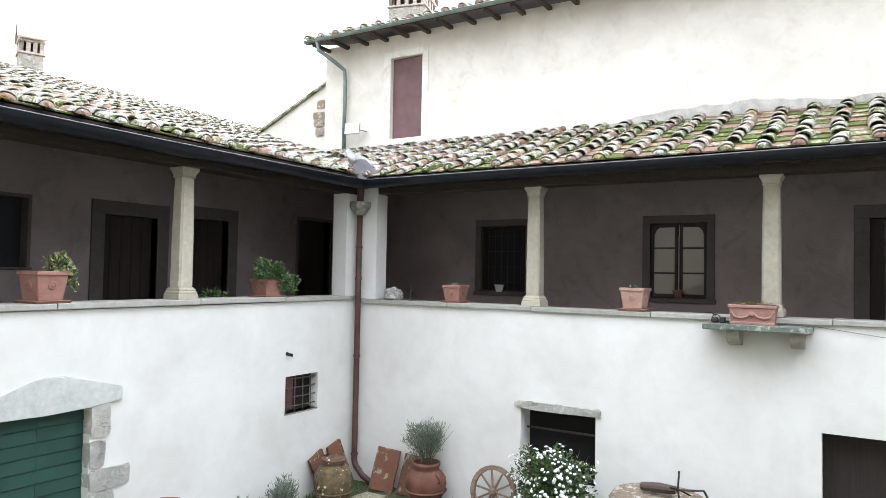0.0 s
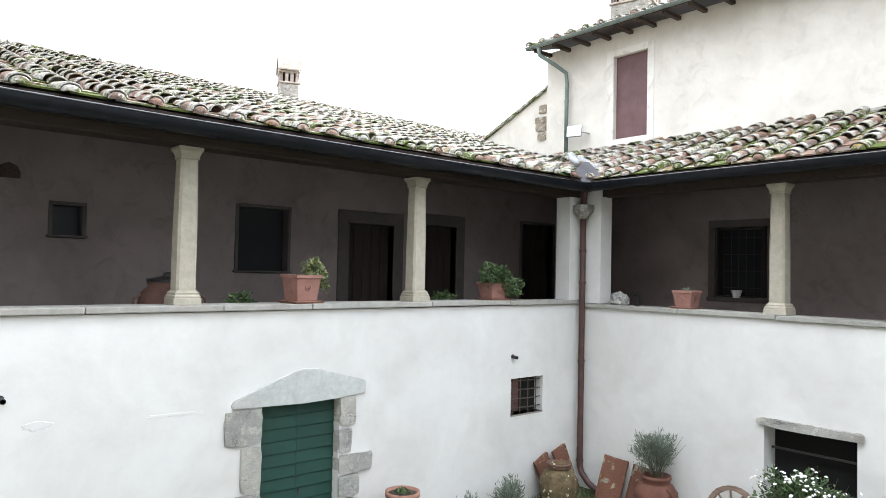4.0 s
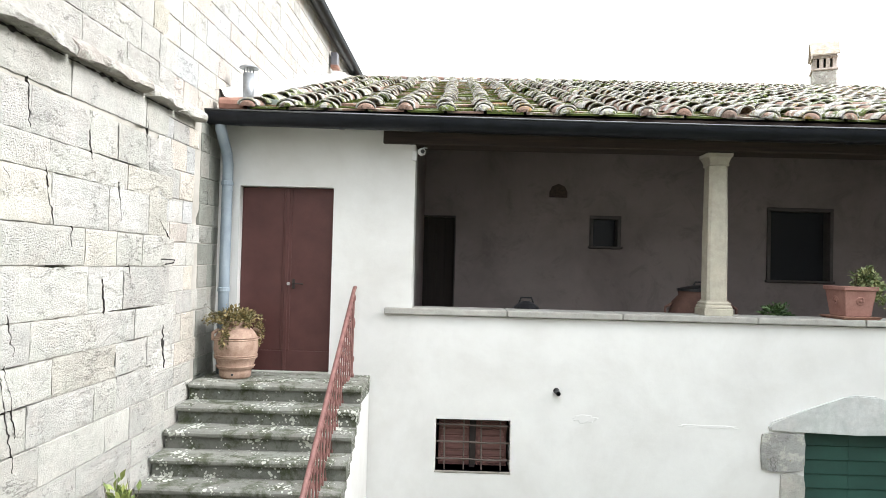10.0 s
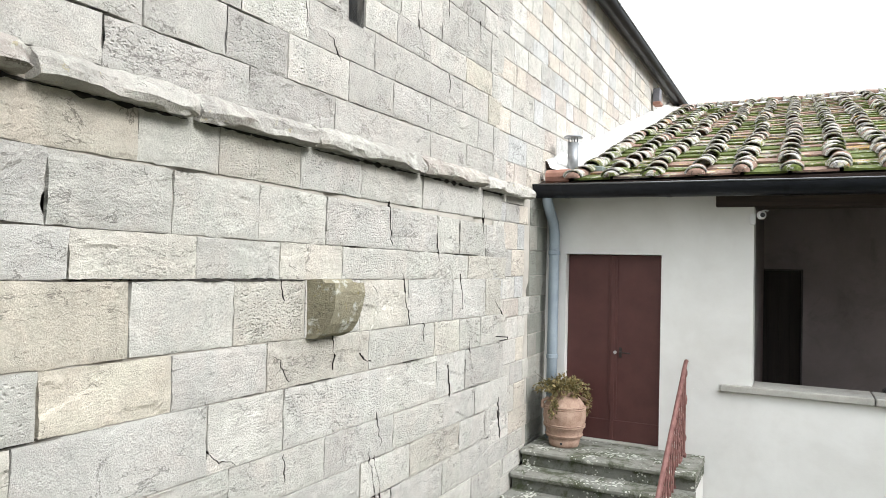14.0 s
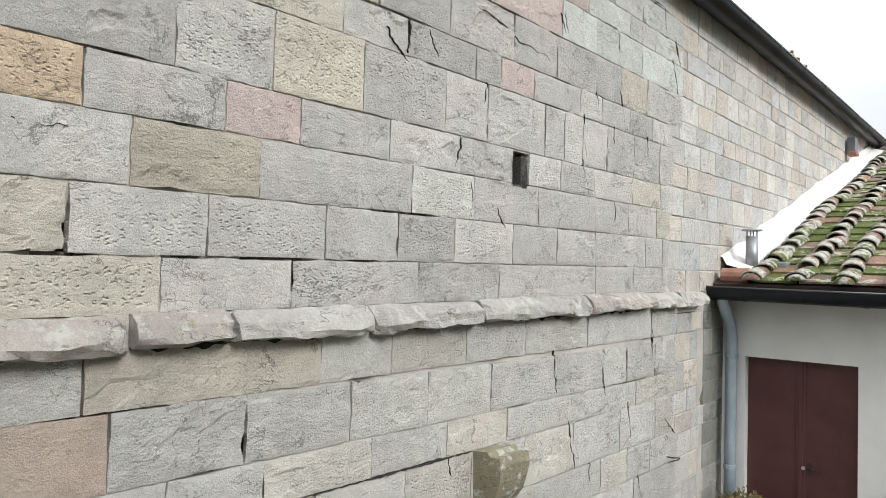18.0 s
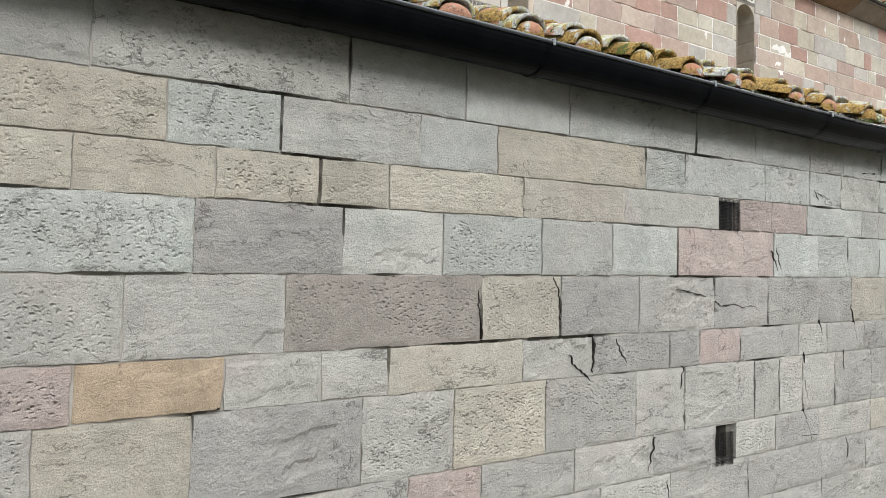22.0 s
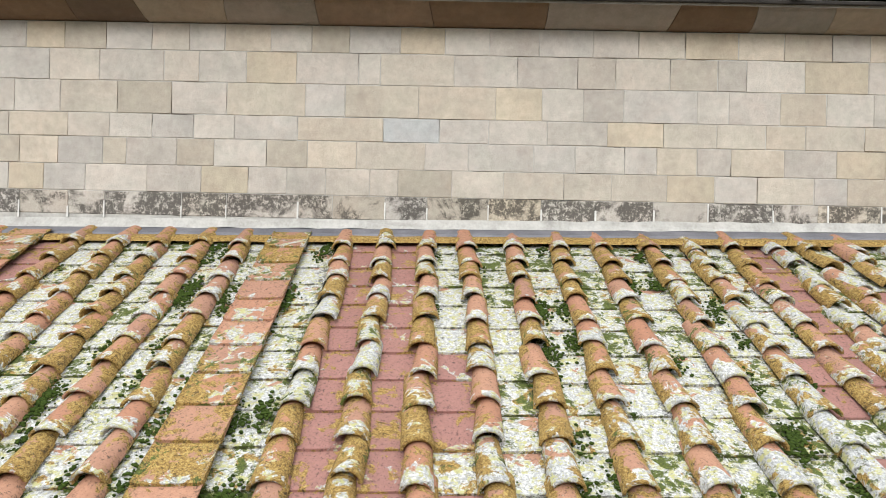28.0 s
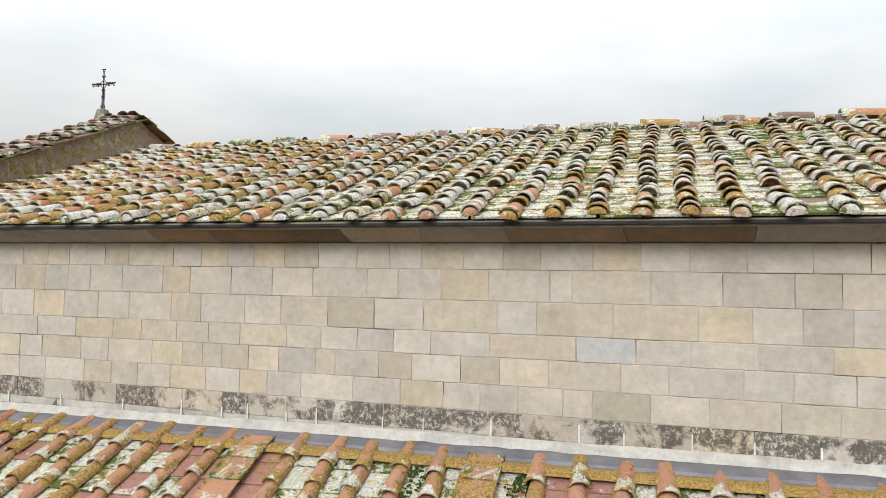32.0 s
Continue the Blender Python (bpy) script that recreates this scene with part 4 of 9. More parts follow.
# ---- doors and windows on the courtyard ----
def maroon_door():
    d = tagged(empty("double_door", (0.752, 0.10, FLOOR_Z)), "closed maroon painted double door at the head of the stair", "door", kind="")
    for s in (-1, 1):
        x0, x1 = sorted((s * 0.004, s * 0.515))
        leaf = part("door_leaf", box(x0, x1, 0.0, 0.05, 0.01, 2.04, 0.004), M_BROWN, d)
        for z0, z1 in ((0.28, 0.30),):
            p = part("bottom_rail", box(x0 + 0.006, x1 - 0.006, -0.012, 0.0, 0.012, 0.235, 0.005), M_BROWN, leaf)
        p = part("stile", box(s * 0.006 if s > 0 else -0.05, 0.05 if s > 0 else -0.006, -0.012, 0.0, 0.24, 2.03, 0.004), M_BROWN, leaf)
    part("cover_strip", box(-0.022, 0.022, -0.022, -0.011, 0.02, 2.03, 0.005), M_BROWN, d)
    h = part("handle", tube([(0.085, -0.005, 0.98), (0.085, -0.055, 0.98), (0.10, -0.06, 0.98), (0.20, -0.06, 0.975)], 0.008, 6), M_IRON, d, "dark iron lever handle")
    part("handle_plate", box(0.07, 0.10, -0.018, -0.010, 0.92, 1.03, 0.003), M_IRON, d)
    part("lock", lathe([(0.018, 0), (0.018, 0.01)], 10), M_STEEL, d, "round steel lock cylinder").matrix_local = pose(0.03, -0.022, 0.975, 90, 0, 0)
    sill = part("threshold", box(-0.52, 0.52, -0.10, 0.06, -0.012, 0.012, 0.004), M_SERENA, d)
    sill.color = SERENA


maroon_door()


def green_door():
    d = tagged(empty("green_door", (6.97, 0.12, 0)), "closed dark green double door of horizontal boards in a stone surround", "door")
    n = 13
    for k in range(n):
        z0, z1 = 0.02 + 1.99 * k / n, 0.02 + 1.99 * (k + 1) / n
        for s in (-1, 1):
            x0, x1 = sorted((s * 0.0008, s * 0.54))
            bm = bmesh.new()
            b_box(bm, x0, x1, 0.0, 0.035, z0 + 0.003, z1 - 0.003, 0.0022)
            for v in bm.verts:
                if v.co.z > (z0 + z1) / 2:
                    v.co.y += 0.016
            part("board", bm, M_GREEN, d)
    part("backing", box(-0.54, 0.54, 0.052, 0.07, 0, 2.02), M_GREEN, d)
    part("keyhole_plate", box(0.03, 0.055, -0.004, 0.004, 0.86, 0.93, 0.002), M_IRON, d)
    part("bolt", box(-0.02, 0.05, -0.006, 0.006, 1.06, 1.075, 0.002), M_IRON, d)


green_door()


def rough_stone(w, d, h, seed, rough=0.012, bevel=0.014):
    bm = bmesh.new()
    b_box(bm, -w / 2, w / 2, 0, d, 0, h)
    bmesh.ops.subdivide_edges(bm, edges=bm.edges[:], cuts=3, use_grid_fill=True)
    for v in bm.verts:
        e = Vector((noise.noise(v.co * 7 + Vector((seed, 0, 0))), noise.noise(v.co * 7 + Vector((0, seed, 3))), noise.noise(v.co * 7 + Vector((5, 0, seed)))))
        v.co += e * rough * 1.6
        cx, cz = abs(v.co.x) / (w / 2), abs(v.co.z - h / 2) / (h / 2)
        if cx > 0.93 and cz > 0.93:
            v.co.x *= 0.94
            v.co.z = h / 2 + (v.co.z - h / 2) * 0.93
            v.co.y += 0.012
    return bm


def door_surround():
    s = tagged(empty("door_surround", (6.97, -0.035, 0)), "grey stone door surround with a gabled lintel round the green door", "door surround")
    out = [(-0.915, 2.03), (-0.93, 2.08), (-0.90, 2.13), (-0.45, 2.30), (-0.13, 2.415), (0.0, 2.44), (0.20, 2.43), (0.40, 2.37), (0.72, 2.285), (0.90, 2.235), (0.935, 2.205), (0.925, 2.06), (0.50, 2.03), (0.0, 2.015)]
    bm = prism(out, 0.0, 0.30, "xz")
    bmesh.ops.bevel(bm, geom=[e for e in bm.edges if abs(e.verts[0].co.y) < 1e-4 and abs(e.verts[1].co.y) < 1e-4], offset=0.014, segments=2, affect="EDGES")
    l = part("lintel", bm, M_SERENA, s, "grey gabled stone lintel")
    l.color = (0.47, 0.48, 0.465, 1)
    blocks = [(-0.775, 0.47, 1.60, 2.015), (-0.67, 0.26, 1.03, 1.59), (-0.74, 0.40, 0.78, 1.02), (-0.68, 0.28, 0.36, 0.77), (-0.75, 0.42, 0.0, 0.35),
              (0.665, 0.25, 1.645, 2.045), (0.635, 0.19, 1.30, 1.635), (0.80, 0.52, 1.03, 1.29), (0.70, 0.32, 0.74, 1.02), (0.66, 0.24, 0.40, 0.73), (0.76, 0.44, 0.0, 0.39)]
    for k, (x, w, z0, z1) in enumerate(blocks):
        b = part("jamb_stone", rough_stone(w, 0.28, z1 - z0 - 0.012, k * 1.7, 0.010), M_STRING, s)
        b.location = (x, 0.004, z0 + 0.004)
        b.color = random.choice(((0.46, 0.455, 0.43, 1), (0.49, 0.475, 0.435, 1), (0.42, 0.415, 0.395, 1)))


door_surround()


def barred_window(x0, x1, z0, z1, label, uprights, crossbars, shutter):
    w = tagged(empty("barred_window", ((x0 + x1) / 2, 0.0, z0)), label, "window")
    hw, h = (x1 - x0) / 2, z1 - z0
    bar = bm_mesh("bar", tube([(0, 0, -0.02), (0, 0, h + 0.02)], 0.0095, 6), M_OLDBAR)
    for k in range(uprights):
        o = new("upright_bar", bar)
        o.parent, o.location = w, (-hw + 2 * hw * (k + 0.5) / uprights + random.uniform(-0.008, 0.008), 0.06, 0)
        o.rotation_euler = (0, random.uniform(-0.02, 0.02), 0)
    for k in range(crossbars):
        z = h * (k + 0.6) / crossbars
        part("cross_bar", tube([(-hw - 0.02, 0.06, z), (-hw * 0.3, 0.048, z + 0.006), (hw * 0.4, 0.05, z - 0.004), (hw + 0.02, 0.06, z)], 0.010, 6), M_OLDBAR, w)
    sl = part("sill", box(-hw - 0.01, hw + 0.01, -0.006, 0.30, -0.025, 0.0, 0.006), M_SERENA, w, "rough grey stone sill")
    sl.color = (0.27, 0.25, 0.22, 1)
    if shutter:
        for s in (-1, 1):
            x_0, x_1 = sorted((s * 0.035, s * (hw - 0.03)))
            lf = part("casement", box(x_0, x_1, 0.16, 0.19, 0.02, h - 0.02, 0.004), M_REDWOOD, w, "red-brown wooden casement")
            for k in range(6):
                z = 0.05 + (h - 0.1) * k / 6
                part("slat", box(x_0 + 0.02, x_1 - 0.02, 0.145, 0.165, z, z + (h - 0.1) / 6 - 0.012, 0.004), M_REDWOOD, lf)
        part("mullion", box(-0.035, 0.035, 0.14, 0.2, 0.0, h, 0.006), M_DARKWOOD, w)
        part("head", box(-hw, hw, 0.14, 0.2, h - 0.04, h, 0.006), M_DARKWOOD, w)
    else:
        part("casement", box(-hw, -hw * 0.15, 0.14, 0.17, 0.02, h, 0.004), M_REDWOOD, w, "half-open brown wooden shutter")
        # near-black sheet in place of the unlit room behind
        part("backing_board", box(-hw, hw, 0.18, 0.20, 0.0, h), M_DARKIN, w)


barred_window(2.46, 3.27, 1.50, 2.055, "wide barred window with red-brown louvred casements", 4, 3, True)
barred_window(10.70, 11.455, 1.42, 2.0, "small barred window with rusty bars and stone sill", 4, 4, False)


def cellar_window():
    w = tagged(empty("cellar_window", (XB, -3.83, 0.55)), "dark unglazed cellar window under a grey stone lintel", "window")
    bm = rough_stone(1.36, 0.36, 0.115, 3.3, 0.012)
    l = part("lintel", bm, M_STRING, w, "worn grey stone lintel")
    l.matrix_local = pose(-0.05, 0, 1.09, 0, 0, -90)
    l.color = (0.42, 0.41, 0.38, 1)
    part("wooden_bar", box(0.18, 0.21, -0.57, 0.57, 0.76, 0.79, 0.006), M_BARWOOD, w, "dark wooden cross bar")
    part("wooden_bar", box(0.18, 0.21, -0.57, 0.57, 0.30, 0.33, 0.006), M_BARWOOD, w, "dark wooden cross bar")
    # black sheet in place of the unlit cellar
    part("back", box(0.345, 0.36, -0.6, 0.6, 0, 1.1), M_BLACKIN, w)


cellar_window()
arch = empty("cellar_door", (XB, -8.0, 0))
tagged(arch, "dark open cellar doorway with a flat arch", "door")
# dark sheet in place of the unlit space behind the doorway
part("plank_door", box(0.30, 0.34, -0.74, 0.72, 0, 1.8, 0.004), M_DARKWOOD, arch, "dark plank door set back")


def pipe_stub(x, z, name="wall_pipe"):
    p = tagged(empty(name, (x, 0, z)), "short black overflow pipe poking out of the wall", "pipe", "overflow pipes")
    bm = bmesh.new()
    b_tube(bm, [(0, 0.05, 0), (0.01, -0.10, -0.015)], 0.026, 12, False)
    b_tube(bm, [(0.01, -0.10, -0.015), (0, 0.05, 0)], 0.021, 12, False)
    part("spout", bm, M_BLACK, p)
    part("collar", lathe([(0.032, 0), (0.032, 0.01)], 12), M_IRON, p).matrix_local = pose(0, 0.0, 0, 90, 0, 0)


M_PATCH = plain("fresh_lime_patch", (0.625, 0.615, 0.595), (0.70, 0.695, 0.68), 5, 50, 0.95, 0.35)
for k, (x, z, rx_, rz_) in enumerate(((4.07, 2.10, 0.13, 0.045), (5.40, 2.055, 0.30, 0.018))):
    bm = bmesh.new()
    n = 60
    rim = [(x + rx_ * math.cos(a) * f, z + rz_ * math.sin(a) * f) for a, f in ((2 * math.pi * i / n, 1 + 0.55 * noise.noise((2.2 * math.cos(2 * math.pi * i / n), 2.2 * math.sin(2 * math.pi * i / n), 7.3 * k)) + random.uniform(-0.08, 0.08)) for i in range(n))]
    mid = [bm.verts.new((x + (a - x) * 0.9, -0.0035, z + (b - z) * 0.9)) for a, b in rim]
    out = [bm.verts.new((a, 0.001, b)) for a, b in rim]
    bm.faces.new(mid)
    for i in range(n):
        bm.faces.new((mid[i], out[i], out[(i + 1) % n], mid[(i + 1) % n]))
    bmesh.ops.recalc_face_normals(bm, faces=bm.faces[:])
    slab("trim_plaster_patch", bm, M_PATCH, "thin smear of fresh white plaster on the north wall", "trim")
pipe_stub(3.755, 2.393)
pipe_stub(10.72, 2.36)

# ---- openings inside the loggias ----
def loggia_frame(name, label, along, u0, u1, z0, z1, fw, mat_frame, colour, fill, floor_door=False):
    """Stone surround with a dark leaf or glazing; u runs along the wall."""
    w = tagged(empty(name, ((u0 + u1) / 2, BACK_Y, z0) if along == "x" else (BACK_X, (u0 + u1) / 2, z0), 0 if along == "x" else -90), label, "door" if floor_door else "window")
    hw, h = (u1 - u0) / 2, z1 - z0
    for nm, b in (("jamb", (-hw - fw, -hw, 0, h)), ("jamb", (hw, hw + fw, 0, h)), ("lintel", (-hw - fw, hw + fw, h, h + fw))) + (() if floor_door else (("sill", (-hw - fw - 0.02, hw + fw + 0.02, -fw * 0.6, 0)),)):
        p = part(nm, box(b[0], b[1], -0.03 if nm != "sill" else -0.05, 0.20, b[2], b[3], 0.006), mat_frame, w)
        p.color = colour
    if fill == "planks":
        n = 5
        for k in range(n):
            part("plank", box(-hw + 2 * hw * k / n + 0.002, -hw + 2 * hw * (k + 1) / n - 0.002, 0.14, 0.17, 0, h, 0.003), M_DARKWOOD, w)
    elif fill == "grille":
        part("shutter", box(-hw, hw, 0.20, 0.22, 0, h), M_GLASS, w, "dark glass")
        for k in range(6):
            x = -hw + 2 * hw * (k + 0.5) / 6
            part("bar", tube([(x, 0.07, 0), (x, 0.07, h)], 0.007, 6), M_IRON, w)
        for k in range(4):
            z = h * (k + 0.5) / 4
            part("bar", tube([(-hw, 0.07, z), (hw, 0.07, z)], 0.007, 6), M_IRON, w)
    elif fill == "glass":
        part("pane", box(-hw, hw, 0.16, 0.175, 0, h), M_GLASS, w)
    elif fill == "casement":
        for s in (-1, 1):
            x0, x1 = sorted((s * 0.012, s * hw))
            c = part("casement", box(x0, x1, 0.06, 0.065, 0, 0.02), M_DARKWOOD, w)
            fr = [(x0, x0 + 0.055, 0, h), (x1 - 0.055, x1, 0, h), (x0 + 0.055, x1 - 0.055, 0, 0.07), (x0 + 0.055, x1 - 0.055, h - 0.07, h)]
            for a, b, c0, c1 in fr:
                part("rail", box(a, b, 0.05, 0.09, c0, c1, 0.004), M_DARKWOOD, c)
            for k in range(1, 3):
                z = h * k / 3
                part("glazing_bar", box(x0 + 0.055, x1 - 0.055, 0.055, 0.085, z - 0.014, z + 0.014, 0.003), M_DARKWOOD, c)
            for k in range(3):
                part("pane", box(x0 + 0.05, x1 - 0.05, 0.066, 0.072, h * k / 3 + 0.01, h * (k + 1) / 3 - 0.01), M_CURTAIN, c, "pane with a pale curtain behind it")
            # rounded upper corners
            xc = s * (hw - 0.055)
            part("corner_piece", prism([(xc, h - 0.07), (xc, h - 0.20), (xc - s * 0.035, h - 0.12), (xc - s * 0.09, h - 0.07)], 0.052, 0.088, "xz"), M_DARKWOOD, c)
    return w


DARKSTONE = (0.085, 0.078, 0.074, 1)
M_CURTAIN, _nt, _b = mat_new("curtained_glass")
_b.inputs["Base Color"].default_value = (0.19, 0.165, 0.135, 1)
_b.inputs["Roughness"].default_value = 0.12
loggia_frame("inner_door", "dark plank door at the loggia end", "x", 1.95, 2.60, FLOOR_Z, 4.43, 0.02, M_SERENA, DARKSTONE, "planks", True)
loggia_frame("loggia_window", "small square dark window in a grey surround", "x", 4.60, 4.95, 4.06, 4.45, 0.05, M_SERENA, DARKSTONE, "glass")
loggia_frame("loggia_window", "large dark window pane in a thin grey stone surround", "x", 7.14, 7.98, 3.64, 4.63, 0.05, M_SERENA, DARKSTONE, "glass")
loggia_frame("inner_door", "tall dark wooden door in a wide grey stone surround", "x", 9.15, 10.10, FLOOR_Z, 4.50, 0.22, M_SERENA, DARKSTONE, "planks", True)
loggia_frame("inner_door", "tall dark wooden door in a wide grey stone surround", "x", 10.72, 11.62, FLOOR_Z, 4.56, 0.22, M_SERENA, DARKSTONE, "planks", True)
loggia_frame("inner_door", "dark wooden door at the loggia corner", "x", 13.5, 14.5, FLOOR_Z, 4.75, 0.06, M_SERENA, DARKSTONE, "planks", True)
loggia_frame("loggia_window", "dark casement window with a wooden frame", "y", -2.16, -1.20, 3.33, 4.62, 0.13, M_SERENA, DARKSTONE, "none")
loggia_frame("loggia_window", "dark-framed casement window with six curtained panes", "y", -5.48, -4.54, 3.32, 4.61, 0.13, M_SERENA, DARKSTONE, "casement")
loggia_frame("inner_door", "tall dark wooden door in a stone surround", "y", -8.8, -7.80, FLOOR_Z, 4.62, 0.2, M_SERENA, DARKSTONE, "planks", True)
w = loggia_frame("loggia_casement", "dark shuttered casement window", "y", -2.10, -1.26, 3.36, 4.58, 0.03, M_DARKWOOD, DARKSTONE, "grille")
niche = tagged(empty("wall_niche", (4.09, BACK_Y, 4.75)), "small arched niche in the loggia wall", "niche")
# dark plate proud of the wall, painted for the niche's shade
part("recess", prism([(-0.13, 0), (0.13, 0), (0.13, 0.08), (0.09, 0.16), (0, 0.2), (-0.09, 0.16), (-0.13, 0.08)], -0.012, 0.0, "xz"), M_RAFTER, niche)

# upper house: blind shuttered window
uw = tagged(empty("upper_window", (BACK_X, 0.72, 6.58), -90), "tall window closed by a mauve-brown painted panel in a pale surround", "window")
part("panel", box(-0.41, 0.41, 0.10, 0.13, 0.0, 1.78, 0.004), M_SHUTTER, uw)
M_PALE = plaster("pale_surround_plaster", (0.62, 0.59, 0.54), (0.76, 0.74, 0.695), (0.38, 0.33, 0.28), 0.8)
for nm, b in (("jamb", (-0.59, -0.415, -0.14, 1.92)), ("jamb", (0.415, 0.57, -0.14, 1.92)), ("head", (-0.415, 0.415, 1.785, 1.92)), ("sill", (-0.415, 0.415, -0.15, -0.005))):
    part(nm, box(b[0], b[1], -0.012, 0.02, b[2], b[3], 0.004), M_PALE, uw)
fl = tagged(empty("floodlight", (BACK_X, 1.98, 6.80), -90), "grey metal floodlight on a wall bracket", "lamp")
part("housing", frustum(0.24, 0.18, 0.36, 0.28, 0.0, 0.13, 0.012), M_ZINC, fl).matrix_local = pose(-0.02, -0.15, 0.02, 78, 0, 18)
part("glass", box(-0.165, 0.165, -0.125, 0.125, 0.131, 0.138, 0.003), M_STEEL, fl, "pale glass front").matrix_local = pose(-0.02, -0.15, 0.02, 78, 0, 18)
part("bracket", tube([(0.13, -0.2, 0.02), (0.22, -0.18, 0.0), (0.22, 0.0, 0.0)], 0.014, 6), M_ZINC, fl)
qs = tagged(empty("quoin_pilaster", (BACK_X + 0.08, 3.2, 6.9)), "rough brown stone quoins in the sloping wall", "quoin")
for k, (w_, h_) in enumerate(((0.30, 0.17), (0.42, 0.24), (0.45, 0.17), (0.26, 0.2))):
    q = part("stone", rough_stone(w_, 0.3, h_, k * 2.1, 0.012), M_STRING, qs)
    q.matrix_local = pose(-0.03, -0.02, sum((0.2, 0.17, 0.24, 0.17)[:k]) * 1.05 - 0.05, 0, 0, -90)
    q.color = (0.30, 0.25, 0.19, 1)
cp = tagged(empty("sloping_coping", (BACK_X + 0.2, 3.0, 8.06)), "thin tile coping on the sloping wall", "coping")
part("coping_tile", prism([(-0.02, 0.0), (2.36, -1.055), (2.36, -1.0), (-0.02, 0.055)], -0.2, 0.24, "yz"), M_OLDTILE, cp)

# ---- gutters and downpipes ----
def gutter(name, label, a, b, r, joints, mat=M_GUTTER, bracket=True, up=0.0):
    a, b = Vector(a), Vector(b)
    g = tagged(empty(name, a), label, "gutter")
    d = (b - a)
    L = d.length
    d.normalize()
    side = d.cross(Vector((0, 0, 1))).normalized()
    n = 18
    bm = bmesh.new()
    steps = max(2, int(L / 1.2))
    rows = []
    for i in range(steps + 1):
        p = d * (L * i / steps)
        sag = Vector((0, 0, 0.006 * noise.noise((i * 1.3, L, 0)) - up * math.sin(math.pi * i / steps)))
        ring = []
        for k in range(n + 1):
            t = math.pi * k / n
            ring.append(bm.verts.new(p + sag + side * r * math.cos(t) - Vector((0, 0, r * math.sin(t)))))
        for k in range(n, -1, -1):
            t = math.pi * k / n
            ring.append(bm.verts.new(p + sag + side * (r - 0.006) * math.cos(t) - Vector((0, 0, (r - 0.006) * math.sin(t)))))
        rows.append(ring)
    for p, q in zip(rows, rows[1:]):
        for k in range(len(p)):
            j = (k + 1) % len(p)
            bm.faces.new((p[k], p[j], q[j], q[k]))
    bm.faces.new(rows[0]), bm.faces.new(rows[-1][::-1])
    part("channel", bm, mat, g, smooth=False)
    bead = lambda s: [side * s * (r + 0.003) + d * (L * i / steps) + Vector((0, 0, 0.004 + 0.006 * noise.noise((i * 1.3, L, 0)) - up * math.sin(math.pi * i / steps))) for i in range(steps + 1)]
    for s in (1, -1):
        part("rolled_edge", tube(bead(s), 0.010, 8), M_GUTTEREDGE if mat in (M_GUTTER, M_GUTTERB) else mat, g, smooth=True)
    bm = bmesh.new()
    k = 0
    for s in joints:
        p = d * s - Vector((0, 0, up * math.sin(math.pi * s / L)))
        ring = []
        bmj = bmesh.new()
        rr = r + 0.005
        for off in (-0.022, 0.022):
            ring.append([bmj.verts.new(p + d * off + side * rr * math.cos(math.pi * i / n) - Vector((0, 0, rr * math.sin(math.pi * i / n)))) for i in range(n + 1)])
        for i in range(n):
            bmj.faces.new((ring[0][i], ring[0][i + 1], ring[1][i + 1], ring[1][i]))
        part("joint_band", bmj, mat, g)
        if bracket:
            front = max((1, -1), key=lambda q: (side * q).dot(Vector(bracket)))
            bmj = bmesh.new()
            q = p + side * front * (r + 0.012) + Vector((0, 0, 0.01))
            b_tube(bmj, [q + Vector((0, 0, -0.022)), q + Vector((0, 0, 0.006)), q - side * front * 0.022 + Vector((0, 0, 0.010)), q - side * front * 0.03 - Vector((0, 0, 0.01))], 0.007, 6)
            part("bracket", bmj, M_ZINC, g, "grey galvanised gutter hook")
    return g


gutter("church_gutter", "black half-round gutter under the aisle tiles", (0.158, -17.5, 8.045), (0.158, -2.8, 8.055), 0.121, [0.57 + 1.14 * k for k in range(13)], M_GUTTER, (1, 0, 0))
gutter("church_gutter", "black half-round gutter rising towards the apse end of the aisle", (0.158, -2.8, 8.055), (0.158, 10.6, 8.29), 0.121, [0.4 + 1.14 * k for k in range(12)], M_GUTTER, (1, 0, 0))
gutter("loggia_gutter", "black half-round gutter of the north loggia", (0.0, A_EAVE[0] - 0.055, A_EAVE[1] - 0.055), (11.96, A_EAVE[0] - 0.055, A_EAVE[1] - 0.10), 0.130, [0.35 + 1.05 * k for k in range(11)], M_GUTTERB, (), 0.03)
gutter("loggia_gutter", "black half-round gutter of the east loggia", (B_EAVE[0] - 0.07, -14, B_EAVE[1] - 0.045), (B_EAVE[0] - 0.07, -0.46, B_EAVE[1] - 0.085), 0.124, [0.5 + 1.05 * k for k in range(14)], M_GUTTERB, ())
gutter("upper_gutter", "grey gutter of the upper house", (BACK_X - 0.66, -16, UPPER_TOP + 0.0), (BACK_X - 0.66, 3.06, UPPER_TOP - 0.02), 0.05, [1 + 2.0 * k for k in range(9)], M_COPPER, ())
for k in range(20):
    y = 2.9 - 0.55 * k
    ob = tagged(new("eave_rafter", bm_mesh("eave_rafter", box(BACK_X - 0.56, BACK_X + 0.05, y - 0.045, y + 0.045, UPPER_TOP - 0.11, UPPER_TOP - 0.035, 0.006), M_RAFTER)), "dark rafter end under the upper eave", "rafter", "rafter ends of the upper house")
# dark strip stands in for the shadow line below the tile overhang
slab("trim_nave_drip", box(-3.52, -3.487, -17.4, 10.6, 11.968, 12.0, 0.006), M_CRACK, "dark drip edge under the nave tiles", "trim")


